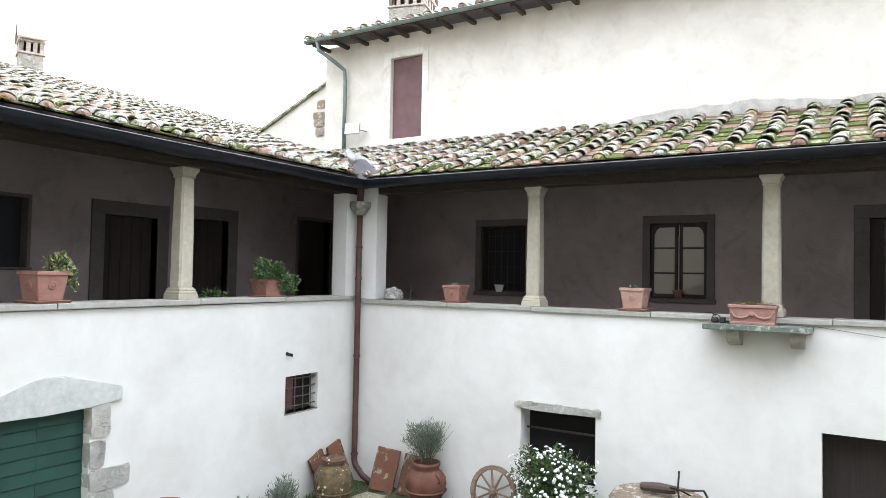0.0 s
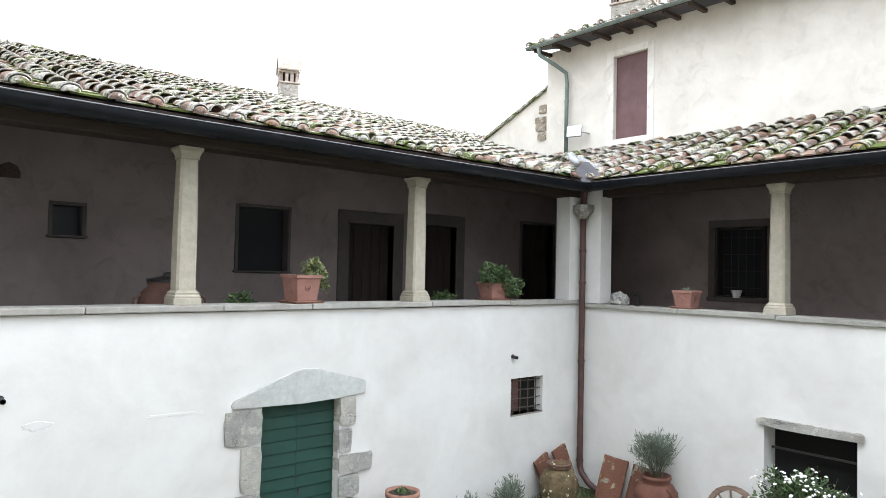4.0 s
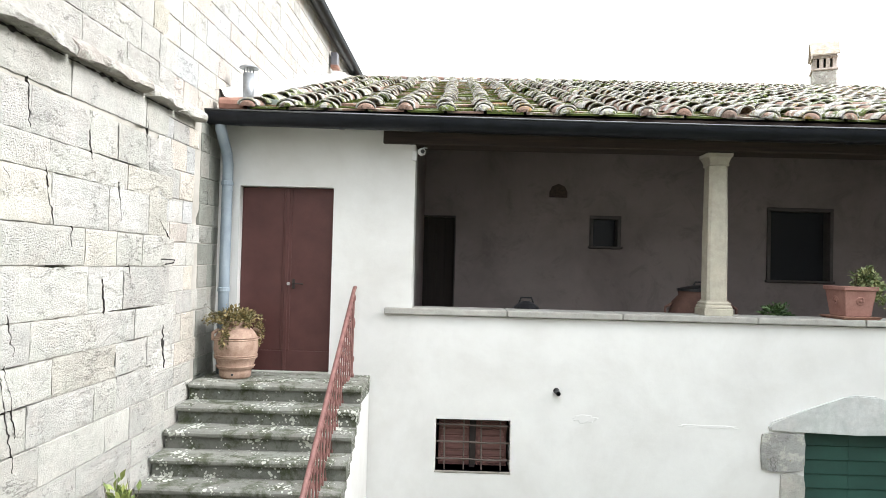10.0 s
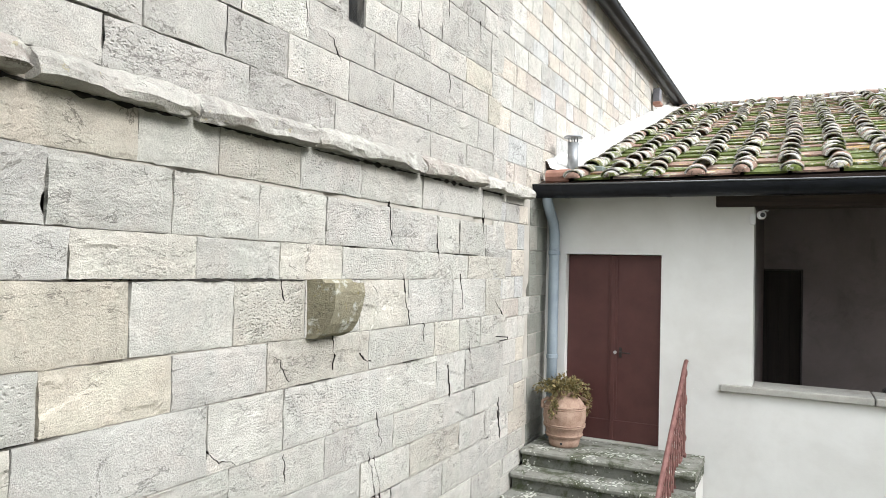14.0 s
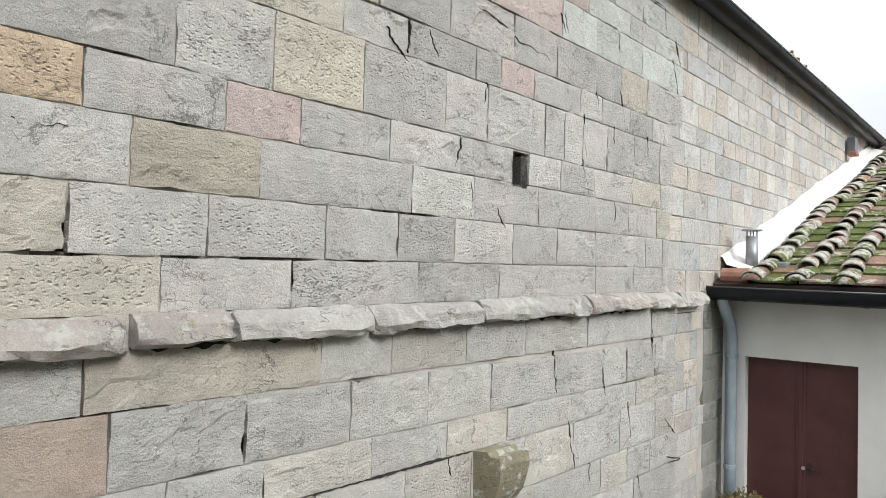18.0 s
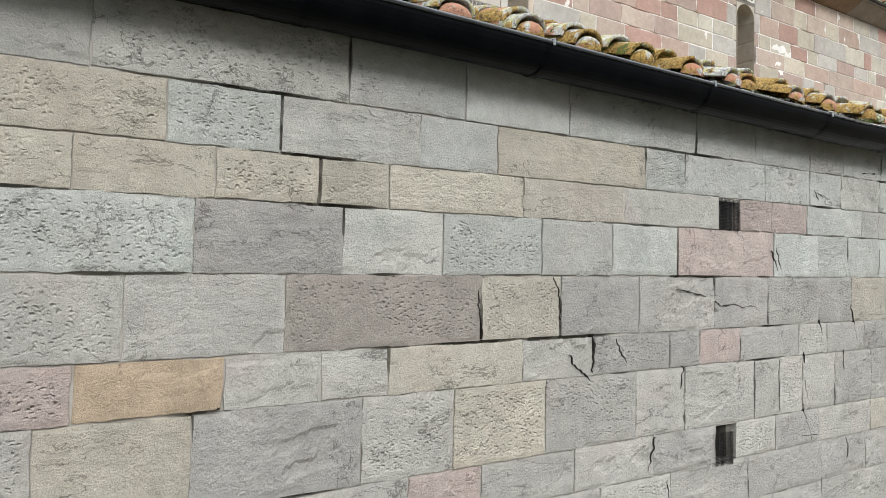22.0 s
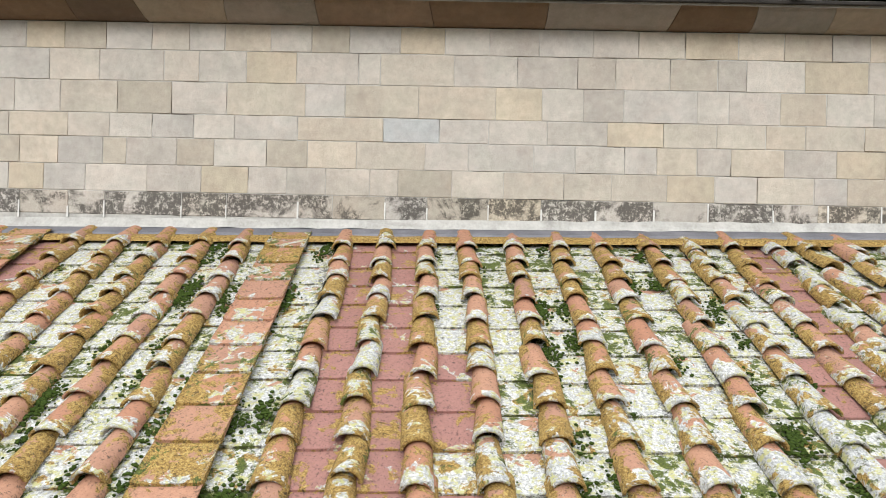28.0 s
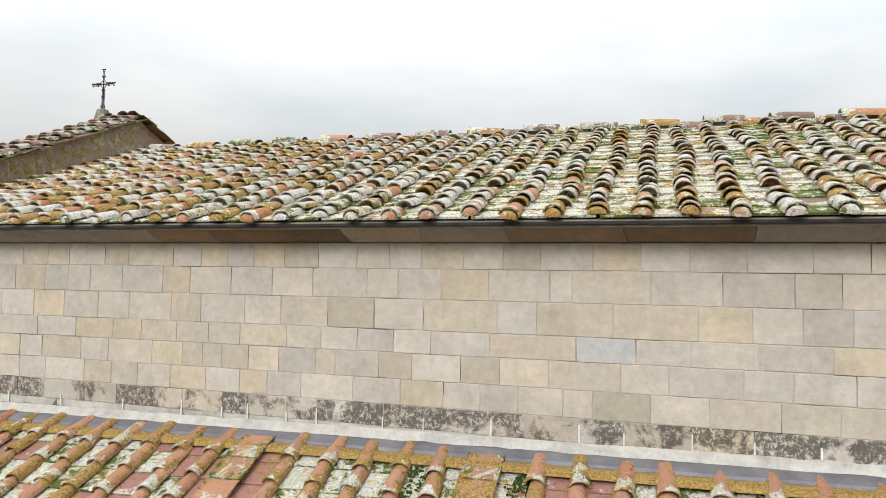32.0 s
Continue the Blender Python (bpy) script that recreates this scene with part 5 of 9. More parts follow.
def downpipe(name, label, pts, r, mat, collars):
    p = tagged(empty(name, pts[0]), label, "downpipe")
    o = Vector(pts[0])
    part("pipe", tube([Vector(q) - o for q in pts], r, 14), mat, p, smooth=True)
    for z in collars:
        for q0, q1 in zip(pts, pts[1:]):
            if min(q0[2], q1[2]) <= z <= max(q0[2], q1[2]) and abs(q0[2] - q1[2]) > 0.3:
                t = (z - q0[2]) / (q1[2] - q0[2])
                c = Vector(q0).lerp(Vector(q1), t) - o
                part("collar", lathe([(r, -0.025), (r + 0.009, -0.02), (r + 0.009, 0.02), (r, 0.025)], 14, c), mat, p)
    return p


downpipe("downpipe", "blue-grey painted downpipe in the corner by the church", [(0.12, -0.36, 5.22), (0.12, -0.36, 5.10), (0.13, -0.28, 4.98), (0.13, -0.17, 4.88), (0.13, -0.12, 4.75), (0.13, -0.12, 3.6), (0.13, -0.12, 2.50)], 0.058, M_BLUEPIPE, (4.55, 3.4))
downpipe("downpipe", "red-brown painted downpipe in the courtyard corner", [(XB - 0.13, -0.14, 4.72), (XB - 0.13, -0.14, 3.0), (XB - 0.13, -0.14, 0.40), (XB - 0.135, -0.18, 0.30), (XB - 0.17, -0.36, 0.17), (XB - 0.20, -0.66, 0.05)], 0.052, M_REDPIPE, (4.1, 3.55, 2.2, 0.5))
downpipe("downpipe", "red-brown rain outlet above the hopper", [(XB - 0.20, -0.22, 5.20), (XB - 0.17, -0.18, 5.10), (XB - 0.13, -0.14, 4.98), (XB - 0.13, -0.14, 4.86)], 0.06, M_REDPIPE, ())
hp = tagged(empty("stone_hopper", (XB - 0.13, -0.14, 4.68)), "small carved stone rain hopper on the corner downpipe", "hopper")
h_ = part("bowl", lathe([(0.06, -0.02), (0.08, 0.0), (0.15, 0.08), (0.185, 0.13), (0.185, 0.215), (0.165, 0.215), (0.15, 0.14)], 18), M_STRING, hp)
h_.color = (0.25, 0.235, 0.21, 1)
cf = tagged(empty("corner_flashing", (B_EAVE[0] - 0.05, A_EAVE[0] - 0.05, 5.2)), "dark metal corner flashing where the gutters meet", "flashing")
part("sheet", prism([(-0.26, 0.0), (0.26, 0.0), (0.24, 0.20), (0.05, 0.40), (-0.05, 0.40), (-0.24, 0.20)], -0.006, 0.006, "xz"), M_LEAD, cf).matrix_local = pose(0.0, 0.0, 0.0, 0, 0, -45)
vf = tagged(empty("valley_flashing", (B_EAVE[0], A_EAVE[0], 5.36)), "pale zinc valley strip between the two roofs", "flashing")
a3, b3 = Vector((0, 0, 0)), Vector((BACK_X - B_EAVE[0], VAL - A_EAVE[0], roof_a(VAL) - 5.32))
sd = Vector((b3.y, -b3.x, 0)).normalized() * 0.11
bm = bmesh.new()
q = [bm.verts.new(v) for v in (a3 - sd, a3 + sd, b3 + sd, b3 - sd)]
q2 = [bm.verts.new(v.co + Vector((0, 0, 0.03))) for v in q]
bm.faces.new(q[::-1]), bm.faces.new(q2)
for k in range(4):
    bm.faces.new((q[k], q[(k + 1) % 4], q2[(k + 1) % 4], q2[k]))
part("strip", bm, M_ZINC, vf)
downpipe("downpipe", "green patinated copper downpipe on the upper house", [(BACK_X - 0.64, 2.72, 8.80), (BACK_X - 0.62, 2.70, 8.62), (BACK_X - 0.32, 2.50, 8.42), (BACK_X - 0.10, 2.36, 8.25), (BACK_X - 0.10, 2.33, 8.0), (BACK_X - 0.10, 2.33, 6.35)], 0.044, M_COPPER, (7.6, 6.9))
vp = tagged(empty("valley_pipe", (14.5, 2.0, 6.25)), "pale zinc pipe lying in the roof valley", "pipe")
part("pipe", tube([(0.25, 0.3, 0.12), (0.0, 0.0, 0.05), (-1.1, -1.35, -0.38), (-1.9, -2.1, -0.66)], 0.055, 10), M_ZINC, vp, smooth=True)

# ---- security camera ----
cc = tagged(empty("security_camera", (2.16, -0.02, 4.93)), "small white dome security camera on the pier edge", "camera")
part("mount", box(-0.05, 0.02, -0.02, 0.02, -0.10, 0.06, 0.008), M_WHITEPLASTIC, cc)
part("body", lathe([(0.0, 0.0), (0.05, 0.01), (0.062, 0.04), (0.062, 0.08), (0.05, 0.10), (0.01, 0.105)], 16), M_WHITEPLASTIC, cc, smooth=True).matrix_local = pose(0.075, -0.02, 0.03, 90, 0, 25)
part("lens", lathe([(0.034, 0), (0.034, 0.012), (0.02, 0.016)], 14), M_BLACK, cc, "dark lens").matrix_local = pose(0.115, -0.118, 0.03, 90, 0, 25)
cc.scale = (0.68, 0.68, 0.68)
part("arm", tube([(0.08, -0.05, 0.08), (0.15, -0.06, 0.10), (0.19, -0.06, 0.09)], 0.012, 6), M_WHITEPLASTIC, cc)


# ---- planting ----
def foliage(name, mat, parent, centre, size, count, leaf, seed, droop=0.0, narrow=0.45, label="", stems=0, upright=0.0):
    """Many small folded leaves on thin stems round a centre."""
    rnd = random.Random(seed)
    V, F = [], []
    for _ in range(count):
        d = Vector((rnd.gauss(0, 1), rnd.gauss(0, 1), rnd.gauss(0, 1))).normalized()
        r = rnd.random() ** 0.45
        lump = 0.72 + 0.5 * noise.noise(d * 2.0 + Vector((seed, 0, 0)))
        p = Vector(centre) + Vector((d.x * size[0], d.y * size[1], d.z * size[2])) * r * lump
        p.z -= droop * max(0.0, d.x * 0.6 - 0.0) * r
        a = Vector((d.x + rnd.gauss(0, 0.5), d.y + rnd.gauss(0, 0.5), d.z * (1 - upright) + rnd.gauss(0, 0.4) + upright * 1.6)).normalized()
        b = a.cross(Vector((rnd.gauss(0, 1), rnd.gauss(0, 1), rnd.gauss(0, 1)))).normalized()
        c = a.cross(b)
        L = leaf * rnd.uniform(0.6, 1.35)
        W = L * narrow * 0.5
        o = len(V)
        V += [p - a * L * 0.5, p + b * W + c * W * 0.35, p + a * L * 0.5, p - b * W + c * W * 0.35]
        F += [(o, o + 1, o + 2), (o, o + 2, o + 3)]
    ob = new(name, mesh_of(name, V, F, mat))
    ob.parent = parent
    if label:
        tagged(ob, label)
    if stems:
        bm = bmesh.new()
        for _ in range(stems):
            d = Vector((rnd.uniform(-1, 1) * size[0], rnd.uniform(-1, 1) * size[1], rnd.uniform(0.3, 1.0) * size[2])) * 0.75
            c = Vector(centre)
            foot = Vector((c.x * 0.3 + d.x * 0.1, c.y * 0.3 + d.y * 0.1, c.z - size[2] * 0.9))
            b_tube(bm, [foot, (foot + c + d) / 2 + Vector((0, 0, 0.02)), c + d], [0.006, 0.004, 0.002], 4)
        tagged(part("stems", bm, M_STEM, parent), kind="stuff")
    return ob


def square_pot(x, y, z, w, h, label, mat, saucer=True, rz=0):
    p = tagged(empty("square_flower_pot", (x, y, z), rz), label, "flower pot")
    b0 = 0.03 if saucer else 0.0
    if saucer:
        part("saucer", frustum(w * 1.02, w * 1.02, w * 1.14, w * 1.14, 0.0, 0.032, 0.005), M_TERRA, p, "red terracotta saucer")
    part("body", frustum(w * 0.74, w * 0.74, w * 0.93, w * 0.93, b0, b0 + h - 0.035, 0.008), mat, p)
    bm = bmesh.new()
    for sx, sy, lx, ly in ((0, -1, w, 0.03), (0, 1, w, 0.03), (-1, 0, 0.03, w - 0.06), (1, 0, 0.03, w - 0.06)):
        cx, cy = sx * (w / 2 - 0.015), sy * (w / 2 - 0.015)
        b_box(bm, cx - lx / 2, cx + lx / 2, cy - ly / 2, cy + ly / 2, b0 + h - 0.045, b0 + h, 0.005)
    part("rim", bm, mat, p)
    part("soil", box(-w * 0.44, w * 0.44, -w * 0.44, w * 0.44, b0 + h - 0.06, b0 + h - 0.02), M_SOIL, p)
    for k, a in enumerate((0, 90, 180, 270)):
        bm = bmesh.new()
        b_lathe(bm, [(w * 0.13, 0.0), (w * 0.13, 0.010), (w * 0.10, 0.014), (w * 0.085, 0.006), (w * 0.05, 0.008), (w * 0.03, 0.016), (w * 0.005, 0.018)], 12)
        for j in range(8):
            t = j * math.pi / 4
            b_box(bm, w * 0.085 * math.cos(t) - 0.008, w * 0.085 * math.cos(t) + 0.008, w * 0.085 * math.sin(t) - 0.008, w * 0.085 * math.sin(t) + 0.008, 0.004, 0.015)
        o = part("rosette", bm, mat, p)
        o.matrix_local = pose(0, 0, 0, 0, 0, a) @ pose(0, -w * 0.42, b0 + h * 0.52, 90 + 7, 0, 0)
    return p


pA = square_pot(7.0, 0.17, SILL_Z, 0.39, 0.33, "square terracotta pot with a variegated leafy plant on the parapet", M_TERRAK, True, 4)
foliage("plant", M_LEAFV, pA, (0.17, -0.06, 0.43), (0.27, 0.18, 0.21), 800, 0.062, 3, 0.40, 0.5, "leafy green plant with pale variegated leaves", 10)
pB = square_pot(10.42, 0.17, SILL_Z, 0.38, 0.25, "square terracotta pot with a bushy dark green plant", M_TERRAK, True, -3)
foliage("plant", M_LEAF, pB, (0.06, -0.10, 0.37), (0.54, 0.30, 0.27), 2300, 0.062, 5, 0.42, 0.5, "bushy dark green plant", 16)
pC = square_pot(XB + 0.18, -1.94, SILL_Z - 0.06, 0.34, 0.26, "square red terracotta pot with a low succulent", M_TERRAK, True, 2)
foliage("plant", M_LEAFG, pC, (0, 0, 0.29), (0.12, 0.12, 0.05), 130, 0.04, 7, 0, 0.5)
pD = square_pot(XB + 0.16, -4.93, SILL_Z - 0.06, 0.36, 0.295, "square pink terracotta pot with a low succulent", M_TERRAP, True, -2)
foliage("plant", M_LEAFG, pD, (0, 0, 0.33), (0.12, 0.12, 0.05), 130, 0.04, 8, 0, 0.5)
rk = tagged(empty("white_stone", (XB + 0.16, -0.70, SILL_Z - 0.06)), "small rough whitish stone on the parapet", "stone")
bm = bmesh.new()
bmesh.ops.create_icosphere(bm, subdivisions=3, radius=0.17)
for v in bm.verts:
    v.co = Vector((v.co.x * 0.8, v.co.y * 1.0, max(-0.07, v.co.z * 0.85))) * (1 + 0.30 * noise.noise(v.co * 14))
    v.co.z += 0.07
r_ = part("rock", bm, M_STRING, rk)
r_.color = (0.36, 0.36, 0.345, 1)
sc = tagged(empty("small_iron_cross", (XB + 0.2, -1.03, SILL_Z - 0.06)), "little dark iron cross standing on the parapet", "cross")
bm = tube([(0, 0, 0.02), (0, 0, 0.25)], 0.009, 6)
b_tube(bm, [(0, -0.065, 0.17), (0, 0.065, 0.17)], 0.009, 6)
part("bars", bm, M_BLACK, sc)
part("foot", lathe([(0.05, 0.0), (0.05, 0.012), (0.018, 0.022), (0.012, 0.04)], 12), M_BLACK, sc)


def low_plants():
    for k, (x, y, s) in enumerate(((3.47, 0.35, 0.13), (6.40, 0.35, 0.17), (9.78, 0.40, 0.19))):
        t = tagged(empty("potted_plant", (x, y + 0.25, FLOOR_Z)), "dark bushy potted plant standing behind the parapet", "plant", "plants behind the parapet")
        part("pot", lathe([(0.10, 0), (0.16, 0.35), (0.17, 0.40), (0.15, 0.40)], 18), M_TERRA, t)
        if k:
            foliage("leaves", M_LEAF, t, (0, 0, 0.68 + 0.3 * s), (s * 1.5, s, 0.20), 600, 0.06, 30 + k)
        else:
            # dark carved lid with a handle
            part("lid", lathe([(0.15, 0.72), (0.16, 0.75), (0.10, 0.80), (0.04, 0.83)], 18), M_BLACK, t, "dark lid")
            part("neck", lathe([(0.15, 0.40), (0.15, 0.72)], 18), M_TERRA, t)
            part("lid_handle", tube([(-0.09, 0, 0.79), (-0.06, 0, 0.87), (0.06, 0, 0.87), (0.09, 0, 0.79)], 0.012, 6), M_BLACK, t)


low_plants()


def jar(name, label, at, prof, mat, handles=True, seg=32, rz=0):
    j = tagged(empty(name, at, rz), label, "jar")
    part("body", lathe(prof, seg), mat, j, smooth=True)
    if handles:
        rm = max(r for r, z in prof)
        zt = prof[-1][1]
        for s in (-1, 1):
            part("handle", tube([(s * rm * 0.86, 0, zt * 0.66), (s * rm * 1.08, 0, zt * 0.70), (s * rm * 1.06, 0, zt * 0.80), (s * rm * 0.78, 0, zt * 0.86)], 0.018, 8), mat, j, smooth=True)
    return j


# jar with a lid behind the parapet by the column
jl = jar("lidded_jar", "big red-brown terracotta jar with a dark lid in the loggia", (5.60, 0.85, FLOOR_Z), [(0.22, 0), (0.36, 0.3), (0.40, 0.62), (0.34, 0.86), (0.26, 0.94), (0.27, 0.99), (0.22, 0.99)], M_TERRAD, True)
part("lid", lathe([(0.28, 0.99), (0.28, 1.02), (0.12, 1.06), (0.02, 1.07)], 24), M_BLACK, jl, "dark wooden lid")
part("lid_handle", tube([(-0.10, 0, 1.05), (-0.07, 0, 1.10), (0.07, 0, 1.10), (0.10, 0, 1.05)], 0.012, 6), M_BLACK, jl)

# the urn on the landing
urn = jar("terracotta_urn", "pale terracotta oil jar planted with trailing leaves on the landing", (0.36, -0.36, FLOOR_Z),
          [(0.145, 0.0), (0.158, 0.02), (0.165, 0.07), (0.155, 0.085), (0.185, 0.10), (0.192, 0.12), (0.186, 0.135), (0.20, 0.19), (0.213, 0.205), (0.21, 0.222), (0.225, 0.30), (0.222, 0.38), (0.20, 0.45), (0.16, 0.50), (0.115, 0.53), (0.11, 0.545), (0.125, 0.56), (0.125, 0.585), (0.10, 0.585)], M_TERRAU, True, 36, 30)
for z_, r_ in ((0.125, 0.195), (0.215, 0.217), (0.235, 0.219), (0.40, 0.222), (0.42, 0.218)):
    part("raised_band", lathe([(r_ - 0.012, z_ - 0.009), (r_ + 0.004, z_ - 0.004), (r_ + 0.004, z_ + 0.004), (r_ - 0.012, z_ + 0.009)], 36), M_TERRAU, urn, smooth=True)
part("drain_hole", lathe([(0.012, 0), (0.012, 0.01)], 8), M_BLACK, urn).matrix_local = pose(0, 0, 0, 0, 0, -30) @ pose(0.02, -0.16, 0.05, 90, 0, 0)
foliage("plant", M_LEAFO, urn, (-0.02, 0, 0.62), (0.36, 0.29, 0.15), 1500, 0.038, 12, 0.0, 0.6, "olive and yellowed trailing leaves", 20)
foliage("trailing_leaves", M_LEAFO, urn, (0.23, 0.02, 0.45), (0.09, 0.09, 0.19), 260, 0.032, 13, 0.0, 0.6)
foliage("trailing_leaves", M_LEAFO, urn, (-0.15, -0.15, 0.43), (0.08, 0.08, 0.19), 200, 0.032, 14, 0.0, 0.6)

# shrub at the foot of the stair wall
sh = tagged(empty("small_shrub", (0.22, -2.55, 0.0)), "young broad-leaved shrub by the stair and church wall", "shrub")
part("trunk", tube([(0, 0, 0), (0.03, 0.02, 0.9), (0.0, 0.0, 2.0)], [0.02, 0.014, 0.006], 6), M_STEM, sh)
foliage("crown", leaf_mat("fresh_yellow_green_leaf", (0.07, 0.115, 0.025), (0.26, 0.29, 0.08)), sh, (0.02, 0.0, 1.82), (0.20, 0.24, 0.40), 420, 0.075, 40, 0, 0.5, "yellow-green leaves", 14, 0.5)

# ---- courtyard corner ----
mj_mat = plain("mossy_mottled_terracotta", (0.045, 0.034, 0.018), (0.17, 0.125, 0.065), 9, 60, 0.9, 0.4)
_nt = mj_mat.node_tree
_bs = _nt.nodes["Principled BSDF"]
_pos = _nt.nodes.new("ShaderNodeNewGeometry").outputs["Position"]
_sp = n_math(_nt, "ADD", n_math(_nt, "SUBTRACT", 0.55, n_voro(_nt, _pos, 15)), n_math(_nt, "MULTIPLY", n_math(_nt, "SUBTRACT", n_noise(_nt, _pos, 6, 5, 0.7), 0.55), 2.0))
_nt.links.new(n_mix(_nt, n_ramp(_nt, _sp, (0.27, 0.0), (0.35, 0.95)), _bs.inputs["Base Color"].links[0].from_socket, (0.55, 0.52, 0.36)), _bs.inputs["Base Color"])
mj = jar("old_oil_jar", "mossy old oil jar with yellow-white lichen in the courtyard corner", (11.19, -0.60, 0.0),
         [(0.158, 0.000), (0.194, 0.043), (0.273, 0.172), (0.304, 0.344), (0.295, 0.482), (0.246, 0.585), (0.176, 0.636), (0.167, 0.662), (0.189, 0.671), (0.189, 0.714), (0.145, 0.714), (0.132, 0.619), (0.176, 0.473), (0.018, 0.430)], mj_mat, False)
part("rope_band", lathe([(0.286, 0.219), (0.304, 0.232), (0.295, 0.245)], 32), mj_mat, mj)
part("neck_ring", lathe([(0.167, 0.658), (0.189, 0.666), (0.195, 0.679), (0.176, 0.688), (0.180, 0.701), (0.201, 0.709), (0.201, 0.727), (0.180, 0.733), (0.148, 0.729), (0.135, 0.60), (0.02, 0.55)], 28), M_TERRAD, mj, "dull red clay mouth", True)
rj = jar("terracotta_planter", "round terracotta planter with a grey-green lavender bush", (12.05, -1.78, 0.0),
         [(0.180, 0.000), (0.213, 0.038), (0.295, 0.209), (0.328, 0.342), (0.316, 0.437), (0.258, 0.522), (0.209, 0.551), (0.201, 0.570), (0.209, 0.584), (0.205, 0.603), (0.215, 0.617), (0.226, 0.636), (0.223, 0.674), (0.189, 0.674), (0.180, 0.608), (0.016, 0.608)], M_TERRAR, True, 32, 70)
part("rope_band", lathe([(0.326, 0.228), (0.338, 0.242), (0.326, 0.257)], 32), M_TERRAR, rj)
part("medallion", lathe([(0.05, 0), (0.041, 0.011), (0.016, 0.019)], 12), M_TERRAR, rj).matrix_local = pose(0, 0, 0, 0, 0, -150) @ pose(0.322, 0, 0.38, 0, 90, 0)
foliage("lavender", M_LEAFG, rj, (0, 0, 1.02), (0.44, 0.44, 0.42), 3400, 0.075, 17, 0, 0.14, "grey-green lavender bush", 30, 0.8)


def leaning_tile(x, y, rz, tilt, roll, w, h, label):
    t = tagged(empty("leaning_clay_slab", (x, y, 0.0), rz), label, "clay slab", "old clay slabs leaning on the wall")
    for nm, x0, x1, y0 in (("slab", -w / 2, w / 2, -0.02), ("rim", -w / 2, -w / 2 + 0.025, -0.04), ("rim", w / 2 - 0.025, w / 2, -0.04)):
        part(nm, box(x0, x1, y0, 0.02, 0.0, h, 0.008), M_SLAB, t).matrix_local = pose(0, 0, abs(math.sin(math.radians(roll))) * w / 2, -tilt, roll, 0)


leaning_tile(12.08, -0.86, -68, 14, 10, 0.40, 0.70, "lichened brown clay slab leaning on the wall")
leaning_tile(12.15, -1.32, -78, 16, 8, 0.32, 0.66, "red-brown clay slab leaning behind the planter")
leaning_tile(12.02, -0.20, 6, 14, -14, 0.36, 0.76, "reddish clay slab leaning on the wall")
leaning_tile(11.60, -0.16, 5, 12, -20, 0.36, 0.66, "reddish clay slab leaning behind the jar")
fs = tagged(empty("flat_stone", (12.0, -0.95, 0.0)), "flat mossy stone slab on the ground under the downpipe", "stone")
f_ = part("stone", rough_stone(0.55, 0.42, 0.06, 6.1, 0.02), M_STRING, fs)
f_.location = (-0.35, -0.2, 0)
f_.color = (0.30, 0.28, 0.20, 1)

# wheel
wl = tagged(empty("cart_wheel", (12.16, -2.92, 0.38)), "old wooden cart wheel leaning on the wall", "cart wheel")
bm = bmesh.new()
n = 28
prof = [(0.315, -0.03), (0.38, -0.03), (0.38, 0.03), (0.315, 0.03)]
rings = [[bm.verts.new((z, r * math.cos(2 * math.pi * k / n), r * math.sin(2 * math.pi * k / n))) for r, z in prof] for k in range(n)]
for k in range(n):
    a, b = rings[k], rings[(k + 1) % n]
    for j in range(4):
        bm.faces.new((a[j], a[(j + 1) % 4], b[(j + 1) % 4], b[j]))
part("rim", bm, M_WHEEL, wl).matrix_local = pose(0, 0, 0, 0, 10, 0)
bm = bmesh.new()
b_lathe(bm, [(0.03, -0.07), (0.055, -0.05), (0.06, 0.05), (0.03, 0.07)], 12)
part("hub", bm, M_WHEEL, wl).matrix_local = pose(0, 0, 0, 0, 100, 0)
sp_me = bm_mesh("spoke", tube([(0, 0.05, 0), (0, 0.325, 0)], [0.02, 0.014], 6), M_WHEEL)
for k in range(10):
    o = new("spoke", sp_me)
    o.parent = wl
    o.matrix_local = pose(0, 0, 0, 0, 10, 0) @ pose(0, 0, 0, 36 * k + 8, 0, 0)

